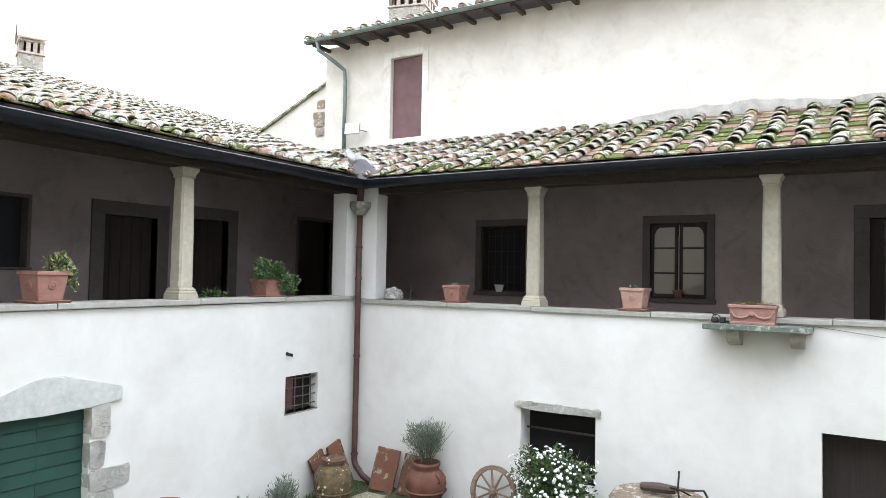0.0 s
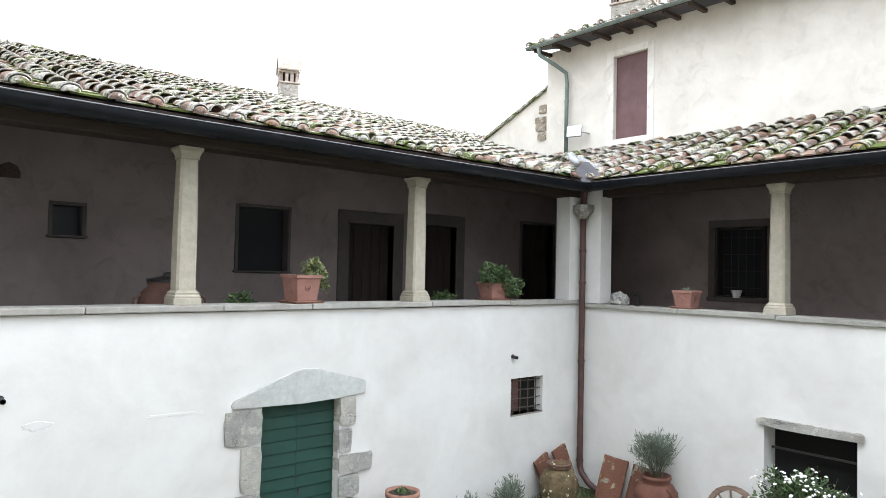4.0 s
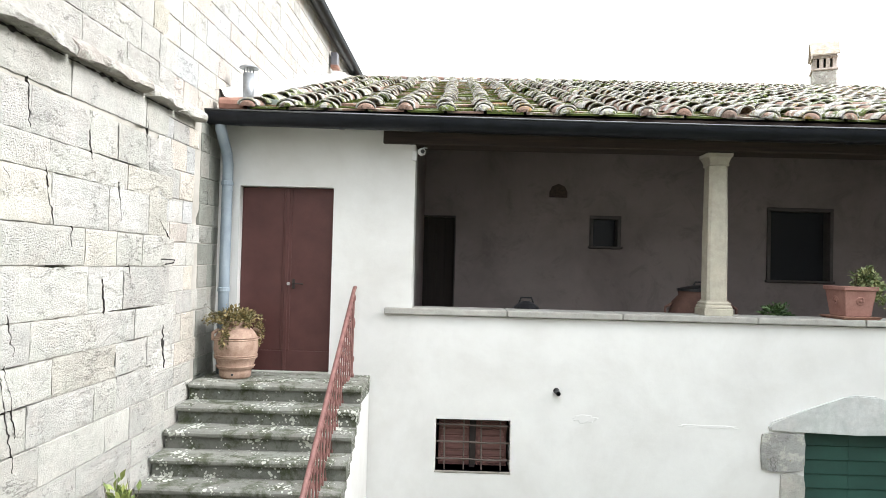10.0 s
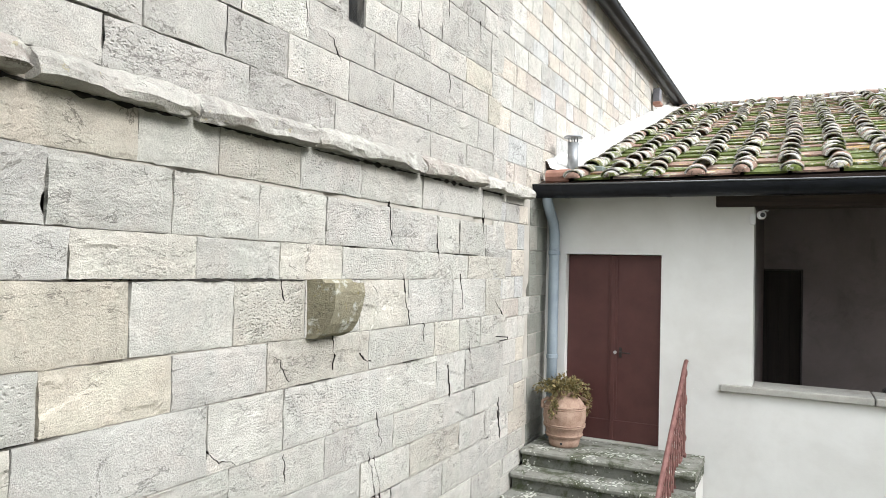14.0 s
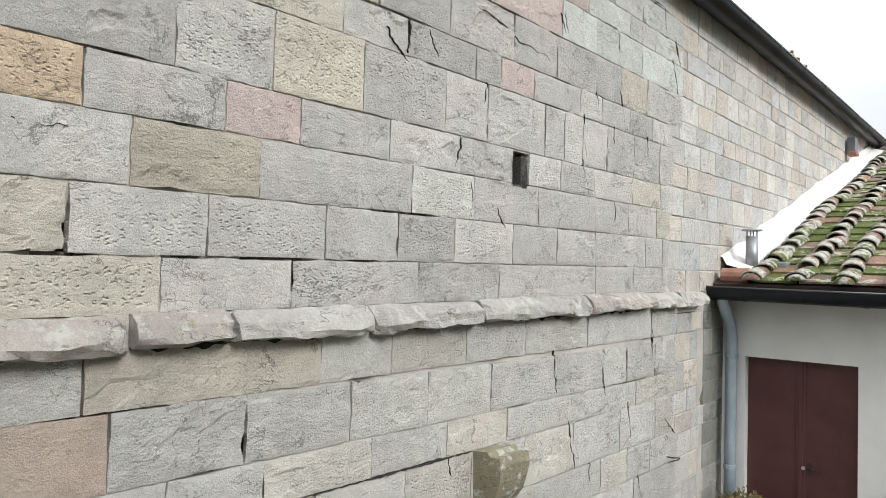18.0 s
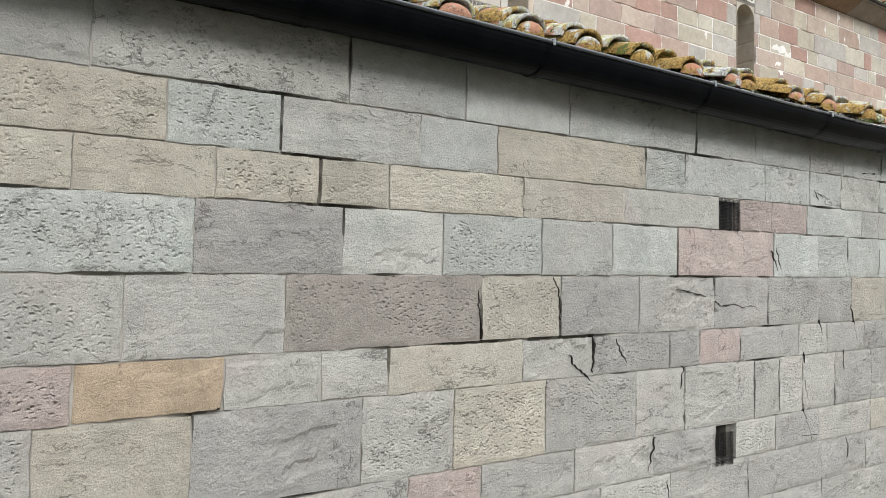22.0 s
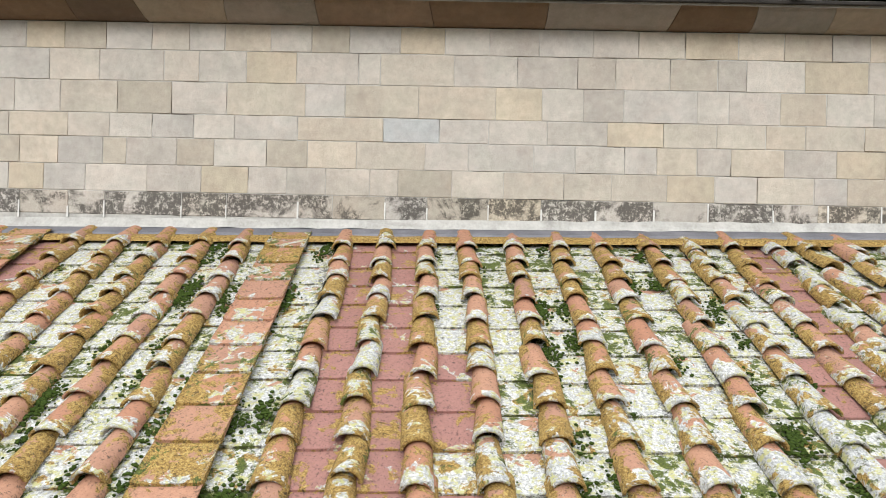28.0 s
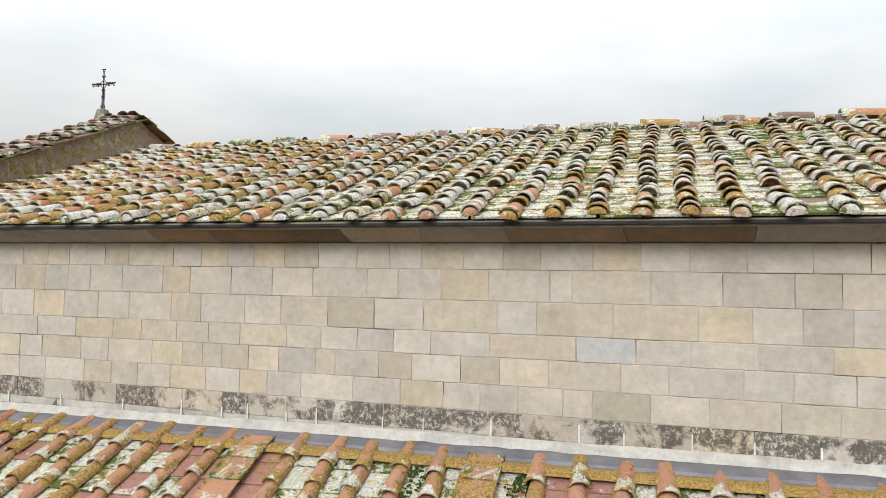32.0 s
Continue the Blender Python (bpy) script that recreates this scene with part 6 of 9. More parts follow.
# white flowers under the cellar window
fb_ = tagged(empty("daisy_bush", (11.95, -3.93, 0.0)), "dense bush covered with small white daisies under the cellar window", "flower bush")
foliage("leaves", M_LEAF, fb_, (0, 0, 0.66), (0.48, 0.80, 0.76), 8500, 0.06, 51, 0, 0.42, "dark green leaves", 30)
V, F = [], []
rnd = random.Random(52)
for _ in range(420):
    # little domed heads scattered through the outer half of the bush, in loose groups
    d = Vector((rnd.gauss(-0.6, 0.7), rnd.gauss(0, 0.9), rnd.gauss(0.25, 0.75))).normalized()
    if noise.noise(d * 3.1 + Vector((4, 0, 0))) < -0.16:
        continue
    lump = 0.72 + 0.5 * noise.noise(d * 2.0 + Vector((51, 0, 0)))
    p = Vector((d.x * 0.48, d.y * 0.80, d.z * 0.76)) * (lump * rnd.uniform(0.86, 1.12)) + Vector((0, 0, 0.68))
    d = (d + Vector((rnd.gauss(0, 0.35), rnd.gauss(0, 0.35), rnd.gauss(0.3, 0.3)))).normalized()
    u = d.cross(Vector((0.3, 0.2, 1))).normalized()
    w_ = d.cross(u)
    R = rnd.uniform(0.015, 0.029)
    o = len(V)
    V.append(p + d * R * 0.55)
    for r_, h_ in ((0.62, 0.42), (1.0, 0.0)):
        for k in range(8):
            a = 2 * math.pi * k / 8
            V.append(p + (u * math.cos(a) + w_ * math.sin(a)) * R * r_ * rnd.uniform(0.82, 1.12) + d * R * h_)
    F += [(o, o + 1 + k, o + 1 + (k + 1) % 8) for k in range(8)]
    F += [(o + 1 + k, o + 9 + k, o + 9 + (k + 1) % 8, o + 1 + (k + 1) % 8) for k in range(8)]
o = new("daisies", mesh_of("daisies", V, F, M_PETAL))
o.parent = fb_
tagged(o, "small white daisy heads", kind="stuff")

# herbs by the north wall
for k, (x, y, s, m) in enumerate(((10.20, -0.45, 0.36, M_LEAFG), (10.42, -0.32, 0.26, M_LEAFG), (9.35, -0.55, 0.22, M_LEAFG))):
    t = tagged(empty("herb_bush", (x, y, 0)), "grey-green herb bush in a bed by the north wall", "bush", "herbs by the wall")
    foliage("leaves", m, t, (0, 0, 0.34), (s, s * 0.8, 0.34), 900, 0.07, 60 + k, 0, 0.2, "", 16, 0.8)
pb = tagged(empty("stone_block", (8.25, -0.42, 0)), "rough grey stone block carrying a flower pot", "stone")
b_ = part("block", rough_stone(0.42, 0.40, 0.38, 8.8, 0.02), M_STRING, pb)
b_.location = (0, -0.2, 0)
b_.color = (0.34, 0.32, 0.28, 1)
pr = tagged(empty("round_pot", (8.25, -0.42, 0.38)), "round red terracotta pot with dark soil by the green door", "flower pot")
part("body", lathe([(0.15, 0), (0.205, 0.34), (0.23, 0.36), (0.23, 0.42), (0.20, 0.42), (0.195, 0.36)], 24), M_TERRA, pr, smooth=True)
foliage("seedlings", M_LEAF, pr, (0, 0, 0.42), (0.16, 0.16, 0.05), 120, 0.04, 71)
part("soil", lathe([(0.198, 0.385), (0.01, 0.395)], 20), M_SOIL, pr)

# millstone table with an iron tool
ml = tagged(empty("millstone_table", (11.45, -5.55, 0.0)), "round mossy stone slab on a rough stone block", "stone table")
bm = lathe([(0.50, 0.84), (0.56, 0.86), (0.58, 0.93), (0.54, 0.98), (0.20, 1.0)], 30)
for v in bm.verts:
    v.co += Vector((noise.noise(v.co * 4), noise.noise(v.co * 4 + Vector((5, 0, 0))), 0.4 * noise.noise(v.co * 5))) * 0.03
m_ = part("slab", bm, M_STRING, ml)
m_.color = (0.20, 0.155, 0.115, 1)
b_ = part("block", rough_stone(0.6, 0.6, 0.85, 4.4, 0.02), M_STRING, ml)
b_.location = (0, -0.3, 0)
b_.color = (0.30, 0.28, 0.24, 1)
wi = tagged(empty("iron_winch", (11.4, -5.68, 1.03)), "rusty iron and wood winch with a bent crank", "winch")
part("drum", tube([(0.0, 0.32, 0.05), (0.0, 0.1, 0.065), (0, -0.10, 0.07)], [0.05, 0.062, 0.048], 10), M_RAFTER, wi)
part("crank", tube([(0, -0.05, 0.07), (0, -0.30, 0.10), (0.0, -0.42, 0.12), (0, -0.50, -0.02), (0, -0.52, -0.06)], 0.014, 6), M_IRON, wi)
part("spike", tube([(0, -0.14, -0.05), (0, -0.12, 0.08), (0.02, -0.13, 0.30)], 0.012, 6), M_IRON, wi)
part("spike", tube([(-0.1, -0.05, 0.12), (0.0, -0.12, 0.09), (0.05, -0.26, 0.02)], 0.012, 6), M_IRON, wi)

# shelf with a decorated planter
sf = tagged(empty("stone_shelf", (XB - 0.22, -6.58, 3.10)), "grey stone shelf on two corbels below the east parapet", "shelf")
s1 = part("shelf_slab", box(-0.24, 0.22, -0.62, 0.62, -0.075, 0.0, 0.012, 2), M_STRING, sf)
s1.color = (0.145, 0.165, 0.145, 1)
for y in (-0.45, 0.27):
    c_ = part("corbel", prism([(-0.13, -0.08), (0.22, -0.08), (0.22, -0.285), (0.08, -0.28), (-0.02, -0.25), (-0.10, -0.21), (-0.13, -0.17)], y - 0.075, y + 0.075, "xz"), M_SERENA, sf)
    c_.color = (0.36, 0.34, 0.30, 1)
bx = tagged(empty("garland_planter", (XB - 0.20, -6.53, 3.10)), "rectangular pink terracotta planter with garlands in relief", "planter")
def trough(w, d, h):
    bm = frustum(d * 0.86, w * 0.92, d, w, 0.0, h - 0.03, 0.006)
    return bm
part("body", trough(0.545, 0.25, 0.245), M_TERRAG, bx)
part("rim", box(-0.14, 0.14, -0.285, 0.285, 0.205, 0.248, 0.008), M_TERRAG, bx)
part("base_band", box(-0.128, 0.128, -0.262, 0.262, 0.0, 0.035, 0.006), M_TERRAG, bx)
part("soil", box(-0.12, 0.12, -0.262, 0.262, 0.243, 0.255), M_SOIL, bx)
for s in (-1, 1):
    part("garland", tube([(-0.128, s * 0.245, 0.16), (-0.128, s * 0.20, 0.095), (-0.127, s * 0.13, 0.08), (-0.127, s * 0.06, 0.10), (-0.128, s * 0.02, 0.15)], [0.010, 0.014, 0.017, 0.014, 0.010], 6), M_TERRAG, bx)
part("boss", lathe([(0.035, 0), (0.03, 0.012), (0.01, 0.018)], 12), M_TERRAG, bx).matrix_local = pose(-0.122, 0, 0.13, 0, -90, 0)
foliage("seedlings", M_LEAFO, bx, (0, 0, 0.265), (0.11, 0.25, 0.035), 220, 0.03, 81)
lt = tagged(empty("old_iron_lock", (XB - 0.22, -6.12, 3.10)), "small rusty iron lock with a bent arm on the shelf", "ironwork")
part("case", box(-0.05, 0.05, -0.085, -0.015, 0.0, 0.075, 0.010), M_BLACK, lt)
part("spring", lathe([(0.03, 0.0), (0.052, 0.02), (0.05, 0.05), (0.03, 0.075)], 10), M_IRON, lt).location = (-0.01, 0.045, 0)
part("ring", tube([(0, 0.03 + 0.05 * math.cos(k * 0.524), 0.055 + 0.05 * math.sin(k * 0.524)) for k in range(13)], 0.007, 5), M_IRON, lt)
part("arm", tube([(0, 0.03, 0.09), (-0.01, 0.09, 0.125), (-0.02, 0.16, 0.12)], [0.009, 0.007, 0.006], 5), M_IRON, lt)
cb = tagged(empty("thin_cable", (XB - 0.02, -7.25, 3.10)), "thin dark cable along the east wall", "cable")
part("wire", tube([(0, 0.05, 0.0), (-0.01, -1.0, -0.13), (0, -2.4, -0.22), (0, -4, -0.2)], 0.003, 5), M_BLACK, cb)
# small pots on the window sills of the east loggia
for y, z in ((-1.62, 3.33), (-5.02, 3.32)):
    t = tagged(empty("small_pot", (BACK_X - 0.03, y, z)), "small pale flower pot on the window sill", "flower pot", "sill pots")
    part("body", lathe([(0.06, 0), (0.085, 0.10), (0.095, 0.115), (0.095, 0.14), (0.08, 0.14)], 16), M_WHITEPLASTIC if y > -3 else M_TERRAD, t)
gr = new("grass_tufts", None)
VV, FF = [], []
rnd = random.Random(90)
for _ in range(5200):
    x, y = (rnd.uniform(9.0, 12.3), -rnd.random() ** 1.6 * 2.6) if rnd.random() < 0.5 else (12.35 - rnd.random() ** 1.6 * 2.4, rnd.uniform(-6.5, -0.2))
    h, a = rnd.uniform(0.03, 0.11), rnd.uniform(0, 6.28)
    dx, dy = math.cos(a) * 0.006, math.sin(a) * 0.006
    k = len(VV)
    VV += [(x - dx, y - dy, -0.02), (x + dx, y + dy, -0.02), (x + rnd.uniform(-0.04, 0.04), y + rnd.uniform(-0.04, 0.04), h)]
    FF.append((k, k + 1, k + 2))
bpy.data.objects.remove(gr)
gr = tagged(new("grass_tufts", mesh_of("grass_tufts", VV, FF, M_LEAF)), "short grass and moss along the courtyard walls", "grass", kind="stuff")


# ---- tiled roofs: every tile with its own edges ----
def cover_arrays(length, r_low, r_high, height, thick, plug, seg=8):
    """A half-round cover tile: x across, y up the slope, z out of the roof, with how worn and how far down its flank each corner lies."""
    V, F, W, K = [], [], [], []

    def ring(r, h, y, lift, worn):
        start = len(V)
        for k in range(seg + 1):
            a = math.pi * k / seg
            V.append((-r * math.cos(a), y, lift + h * math.sin(a)))
            W.append(worn)
            K.append(abs(math.cos(a)) ** 1.5)
        return start
    lift = 0.13 * (r_low - r_high) / r_low
    lo = ring(r_low * 1.04, height * 1.02, 0, lift, 1.0)
    rim = ring(r_low * 0.995, height * 0.985, length * 0.12, lift * 0.8, 0.8)
    mid = ring((r_low + r_high) / 2, height * 0.95, length * 0.5, 0.005, 0.0)
    hi = ring(r_high, height * 0.84, length, -0.004, 0.0)
    il, ih = ring(r_low * 1.02 - thick, height - thick, 0, lift * 0.95, 0.8), ring(r_low - thick * 1.3, height - thick * 1.5, length * 0.35, 0.006, 0.0)
    for a, b in ((lo, rim), (rim, mid), (mid, hi), (il, lo), (ih, il)):
        for k in range(seg):
            F.append((a + k, a + k + 1, b + k + 1, b + k))
    if plug:
        rings = [ring((r_low - thick) * f, (height - thick) * f, y, 0.002, 0.0) for f, y in ((1.0, 0.004), (0.97, -0.014), (0.88, -0.030), (0.68, -0.043), (0.42, -0.050))]
        for a, b in zip(rings, rings[1:]):
            F += [(a + k + 1, a + k, b + k, b + k + 1) for k in range(seg)]
        V.append((0.0, -0.053, 0.004))
        W.append(0.0), K.append(1.0)
        F += [(rings[-1] + k + 1, rings[-1] + k, len(V) - 1) for k in range(seg)]
    else:
        F.append(tuple(ih + k for k in range(seg + 1))[::-1])
    return np.array(V), F, (W, K)


def pan_arrays(width, length, thick):
    """A flat pan tile with two low upturned sides."""
    w, l, t, e = width / 2, length, thick, 0.022
    # third number weighs lichen, moss and the painted edge shade
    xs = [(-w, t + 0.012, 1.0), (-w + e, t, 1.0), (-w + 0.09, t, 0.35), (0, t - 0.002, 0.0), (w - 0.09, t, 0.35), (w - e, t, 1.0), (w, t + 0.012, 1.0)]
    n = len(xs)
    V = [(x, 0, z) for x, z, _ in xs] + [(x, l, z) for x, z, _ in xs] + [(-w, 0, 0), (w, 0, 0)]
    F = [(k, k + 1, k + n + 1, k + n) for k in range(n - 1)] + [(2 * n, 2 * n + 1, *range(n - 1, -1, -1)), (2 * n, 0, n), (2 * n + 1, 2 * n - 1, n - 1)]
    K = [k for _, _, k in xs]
    return np.array(V, float), F, ([0.5] * n + [0.0] * n + [0.5] * 2, K + K + [1.0] * 2)


def worn_mesh(name, verts, faces, worn, mat, smooth):
    me = mesh_of(name, verts, faces, mat, smooth)
    me.attributes.new("worn_end", "FLOAT", "POINT").data.foreach_set("value", worn[0])
    me.attributes.new("flank", "FLOAT", "POINT").data.foreach_set("value", worn[1])
    return me


class TileRoof:
    """Tiles laid on a slope from origin; u runs along the eave and s up the slope."""
    def __init__(self, name, origin, along, up, label, pitch, course, cover_w, mats, jitter, near, plug=True, taper=0.83):
        self.root = tagged(empty(name, (0, 0, 0)), label, "roof")
        along, up = Vector(along).normalized(), Vector(up).normalized()
        n = along.cross(up).normalized()
        self.frame = Matrix((along, up, n)).transposed().to_4x4()
        self.frame.translation = Vector(origin)
        self.pitch, self.course, self.jit, self.near, self.mats = pitch, course, jitter, near, mats
        r = cover_w / 2
        self.kinds = {}
        for k, (rl, hh) in enumerate(((r, r * 0.84), (r * 1.05, r * 0.76), (r * 0.95, r * 0.88))):
            self.kinds["cover", k] = cover_arrays(course * 1.28, rl, rl * taper, hh, 0.015, False)
            self.kinds["eave_cover", k] = cover_arrays(course * 1.2, rl, rl * taper, hh, 0.015, plug)
        self.kinds["pan", 0] = pan_arrays(pitch - 0.035, course * 1.08, 0.022)
        self.kinds["flat", 0] = pan_arrays(pitch * 0.92, course * 1.12, 0.028)
        self.meshes, self.rest = {}, {}

    def put(self, kind, u, s, mat, lift=0.0, tilt=0.0, yaw=0.0, roll=0.0, name=None):
        k = random.randrange(3) if "cover" in kind else 0
        m = self.frame @ Matrix.Translation((u, s, lift)) @ Euler((tilt, roll, yaw)).to_matrix().to_4x4()
        p = m.translation
        V, F, W = self.kinds[kind, k]
        if self.near(p):
            key = kind, k, mat.name
            if key not in self.meshes:
                self.meshes[key] = worn_mesh("tile", V, F, W, mat, "cover" in kind)
            ob = new(name or ("cover_tile" if "cover" in kind else "pan_tile"), self.meshes[key])
            ob.parent = self.root
            ob.matrix_world = m
        else:
            self.rest.setdefault((mat.name, "cover" in kind), []).append((V, F, np.array(m), W))

    def done(self):
        for (mat, is_cover), items in self.rest.items():
            VV, FF, WW, o = [], [], ([], []), 0
            for V, F, m, W in items:
                WW[0].extend(W[0])
                WW[1].extend(W[1])
                VV.append(V @ m[:3, :3].T + m[:3, 3])
                FF += [tuple(i + o for i in f) for f in F]
                o += len(V)
            ob = new("cover_tiles" if is_cover else "pan_tiles", worn_mesh("tiles", np.concatenate(VV).tolist(), FF, WW, bpy.data.materials[mat], is_cover))
            ob.parent = self.root
            tagged(ob, kind="stuff")

    def lay(self, u0, u1, length, inside, pan_mat, cover_mat, lift=0.03, flat_columns=(), wild=lambda i: 1.0, lines=None, doubled=False):
        """Rows of pans with covers over their joints; lines: where each row of covers starts and ends, else evenly spaced."""
        lines = lines or [(u0 + i * self.pitch,) * 2 for i in range(int((u1 - u0) / self.pitch) + 1)]
        courses = int(length / self.course) + 1
        for i, (ua, ub) in enumerate(lines):
            va, vb = lines[i + 1] if i + 1 < len(lines) else (ua + self.pitch, ub + self.pitch)
            j = self.jit * wild(i)
            drift = random.uniform(-1, 1) * 0.02 * j
            turn = -(ub - ua) / length
            for c in range(courses):
                s = c * self.course
                if s + self.course * 0.6 > length:
                    continue
                u = ua + (ub - ua) * s / length
                um = (u + va + (vb - va) * s / length) / 2
                pm = pan_mat(i, c)
                if inside(um, s + 0.15):
                    self.put("pan", um, s + random.uniform(-0.01, 0.01), pm, 0.004, -0.055 + random.uniform(-1, 1) * 0.01 * j, turn + random.uniform(-1, 1) * 0.012 * j)
                if inside(u, s + 0.15):
                    if i in flat_columns:
                        self.put("flat", u, s - 0.03, M_PANFLAT, lift + 0.03, -0.06, turn + random.uniform(-1, 1) * 0.02)
                        continue
                    self.put("eave_cover" if c == 0 else "cover", u + drift * math.sin(c * 0.5) + random.uniform(-1, 1) * 0.007 * j, s - (0.015 if c == 0 else 0.0) + random.uniform(-1, 1) * 0.03 * j, cover_mat(i, c), lift,
                             -0.035 + random.uniform(-1, 1) * 0.022 * j, turn + random.uniform(-1, 1) * 0.05 * j, random.uniform(-1, 1) * 0.07 * j)
                    if c == 0 and doubled:
                        self.put("cover", u + random.uniform(-1, 1) * 0.006, 0.105 + random.uniform(-0.025, 0.03), cover_mat(i, c), lift + 0.018, -0.045, turn + random.uniform(-1, 1) * 0.05, random.uniform(-1, 1) * 0.06)


def cycle(rnd, *mats):
    return mats[int(rnd * len(mats)) % len(mats)]


random.seed(11)
# aisle of the church
S_AISLE = 0.446
len_aisle = 3.87 * math.sqrt(1 + S_AISLE ** 2)
aisle = TileRoof("church_aisle_roof", (0.115, -18.28, 7.977), (0, 1, 0.010), (-1, 0, S_AISLE), "aisle roof of terracotta tiles with orange and white lichen", 0.385, 0.325, 0.185, None, 1.5,
                 lambda p: -11.4 < p.y < -3.4)
# rows of covers along the aisle: where each meets the eave and the foot of the nave
AISLE_ROWS = [(-11.45, -11.61), (-10.97, -11.12), (-10.55, -10.705), (-10.18, -10.33), (-9.82, -9.975), (-9.46, -9.61), (-9.06, -9.20), (-8.543, -8.70), (-8.20, -8.325), (-7.834, -7.955), (-7.465, -7.59), (-7.10, -7.195),
              (-6.76, -6.774), (-6.356, -6.39), (-5.96, -5.977), (-5.54, -5.608), (-5.19, -5.248), (-4.86, -4.89), (-4.50, -4.54), (-4.16, -4.19), (-3.80, -3.82)]
BARE_PANS, SPECKLED_PANS, PALE_COVERS = (0, 7, 8, 16), (9, 15, 17), (8, 15, 17, 19)      # counted from the first of these rows
first = int((18.15 + AISLE_ROWS[0][0]) / 0.385)
AISLE_ROWS = [(AISLE_ROWS[0][0] - 0.385 * k, AISLE_ROWS[0][1] - 0.385 * k) for k in range(first, 0, -1)] + AISLE_ROWS
while AISLE_ROWS[-1][0] < 10.1:
    AISLE_ROWS.append((AISLE_ROWS[-1][0] + 0.365, AISLE_ROWS[-1][1] + 0.367))
def aisle_pan(i, c):
    k = i - first
    if c == 0:
        return M_PANL
    if k in BARE_PANS or (k in SPECKLED_PANS and 0 < c < 7 and random.random() < 0.8):
        return M_PAN
    return M_PAN if (k < 0 or k > 17) and random.random() < 0.3 else M_PANL
def aisle_cover(i, c):
    k = i - first
    if c == 0 and random.random() < 0.6:
        return M_COVERW
    return M_COVERW if random.random() < (0.75 if k in PALE_COVERS else 0.35 if k > 15 else 0.10) else M_COVER
aisle.lay(0.0, 28.7, len_aisle, lambda u, s: True, aisle_pan, aisle_cover, flat_columns=(first, first + 6), wild=lambda i: 2.2 if i > first + 16 else 1.0,
          lines=[(a + 18.28, b + 18.28) for a, b in AISLE_ROWS], doubled=True)
aisle.done()
sloped("ceiling_aisle", [(0.12, -18.6, 7.940), (0.12, 10.6, 8.232), (-3.9, 10.6, 8.232 + S_AISLE * 4.02), (-3.9, -18.6, 7.940 + S_AISLE * 4.02)], 0.06, M_DARKMORTAR, "mortar bed under the aisle tiles", "roof")

# nave
S_NAVE = 0.372
len_nave = 4.75 * math.sqrt(1 + S_NAVE ** 2)
nave = TileRoof("church_nave_roof", (-3.52, -17.5, 12.03), (0, 1, 0), (-1, 0, S_NAVE), "nave roof of weathered lichened terracotta tiles", 0.385, 0.265, 0.195, None, 2.3,
                lambda p: -11.4 < p.y < -5.2)
nave.lay(0.08, 28.3, len_nave, lambda u, s: True, lambda i, c: M_NAVEPAN, lambda i, c: cycle(random.random(), *((M_NAVETILER, M_NAVETILER, M_NAVETILE, M_NAVETILEW) if i > 32 or i < 13 else (M_NAVETILEW, M_NAVETILEW, M_NAVETILE, M_NAVETILE, M_NAVETILER))))
sloped("ceiling_nave", [(-3.50, -17.5, 12.005), (-3.50, 11.0, 12.005), (-8.25, 11.0, 12.005 + S_NAVE * 4.75), (-8.25, -17.5, 12.005 + S_NAVE * 4.75)], 0.06, M_DARKMORTAR, "bed under the nave tiles", "roof")
sloped("ceiling_nave_far", [(-8.25, -17.5, 13.76), (-8.25, 11.0, 13.76), (-13.2, 11.0, 12.0), (-13.2, -17.5, 12.0)], 0.06, M_NAVETILE, "far slope of the nave roof", "roof")
nave.kinds["ridge_cover", 0] = nave.kinds["ridge_cover", 1] = nave.kinds["ridge_cover", 2] = cover_arrays(0.56, 0.15, 0.135, 0.085, 0.02, False)
for k in range(62):
    nave.put("ridge_cover", 0.1 + k * 0.45, len_nave, M_OLDTILE if k % 3 else M_NAVETILE, (0.06 if k % 2 else 0.0) + random.uniform(0, 0.015), random.uniform(-0.02, 0.02), -math.pi / 2 + random.uniform(-0.05, 0.05), 0, "ridge_tile")
part("ridge_mortar", box(-8.36, -8.18, -17.3, 10.9, 13.70, 13.85, 0.01), M_DARKMORTAR, nave.root)
nave.done()

# north loggia and the rooms behind it
len_a = (A_RIDGE_Y - A_EAVE[0]) * math.sqrt(1 + A_SLOPE ** 2)
cos_a = 1 / math.sqrt(1 + A_SLOPE ** 2)
def inside_a(u, s):
    y = A_EAVE[0] + s * cos_a
    return u < (valley_x(y) - 0.06 if y < VAL else 14.9 if y < 5.3 else 19.4)
north = TileRoof("north_loggia_roof", (0.0, A_EAVE[0], A_EAVE[1]), (1, 0, 0), (0, 1, A_SLOPE), "uneven old roof of grey mossy terracotta tiles over the north loggia", 0.418, 0.335, 0.2, None, 2.3,
                 lambda p: 0.2 < p.x < 8.9 and p.y < 4.6, taper=0.89)
north.lay(0.39, 19.4, len_a, inside_a, lambda i, c: M_OLDPAN, lambda i, c: M_OLDTILE)
for k in range(44):
    north.put("cover", 0.1 + k * 0.43, len_a, M_OLDTILE, 0.03, 0, -math.pi / 2 + random.uniform(-0.08, 0.08), 0, "ridge_tile")
north.done()

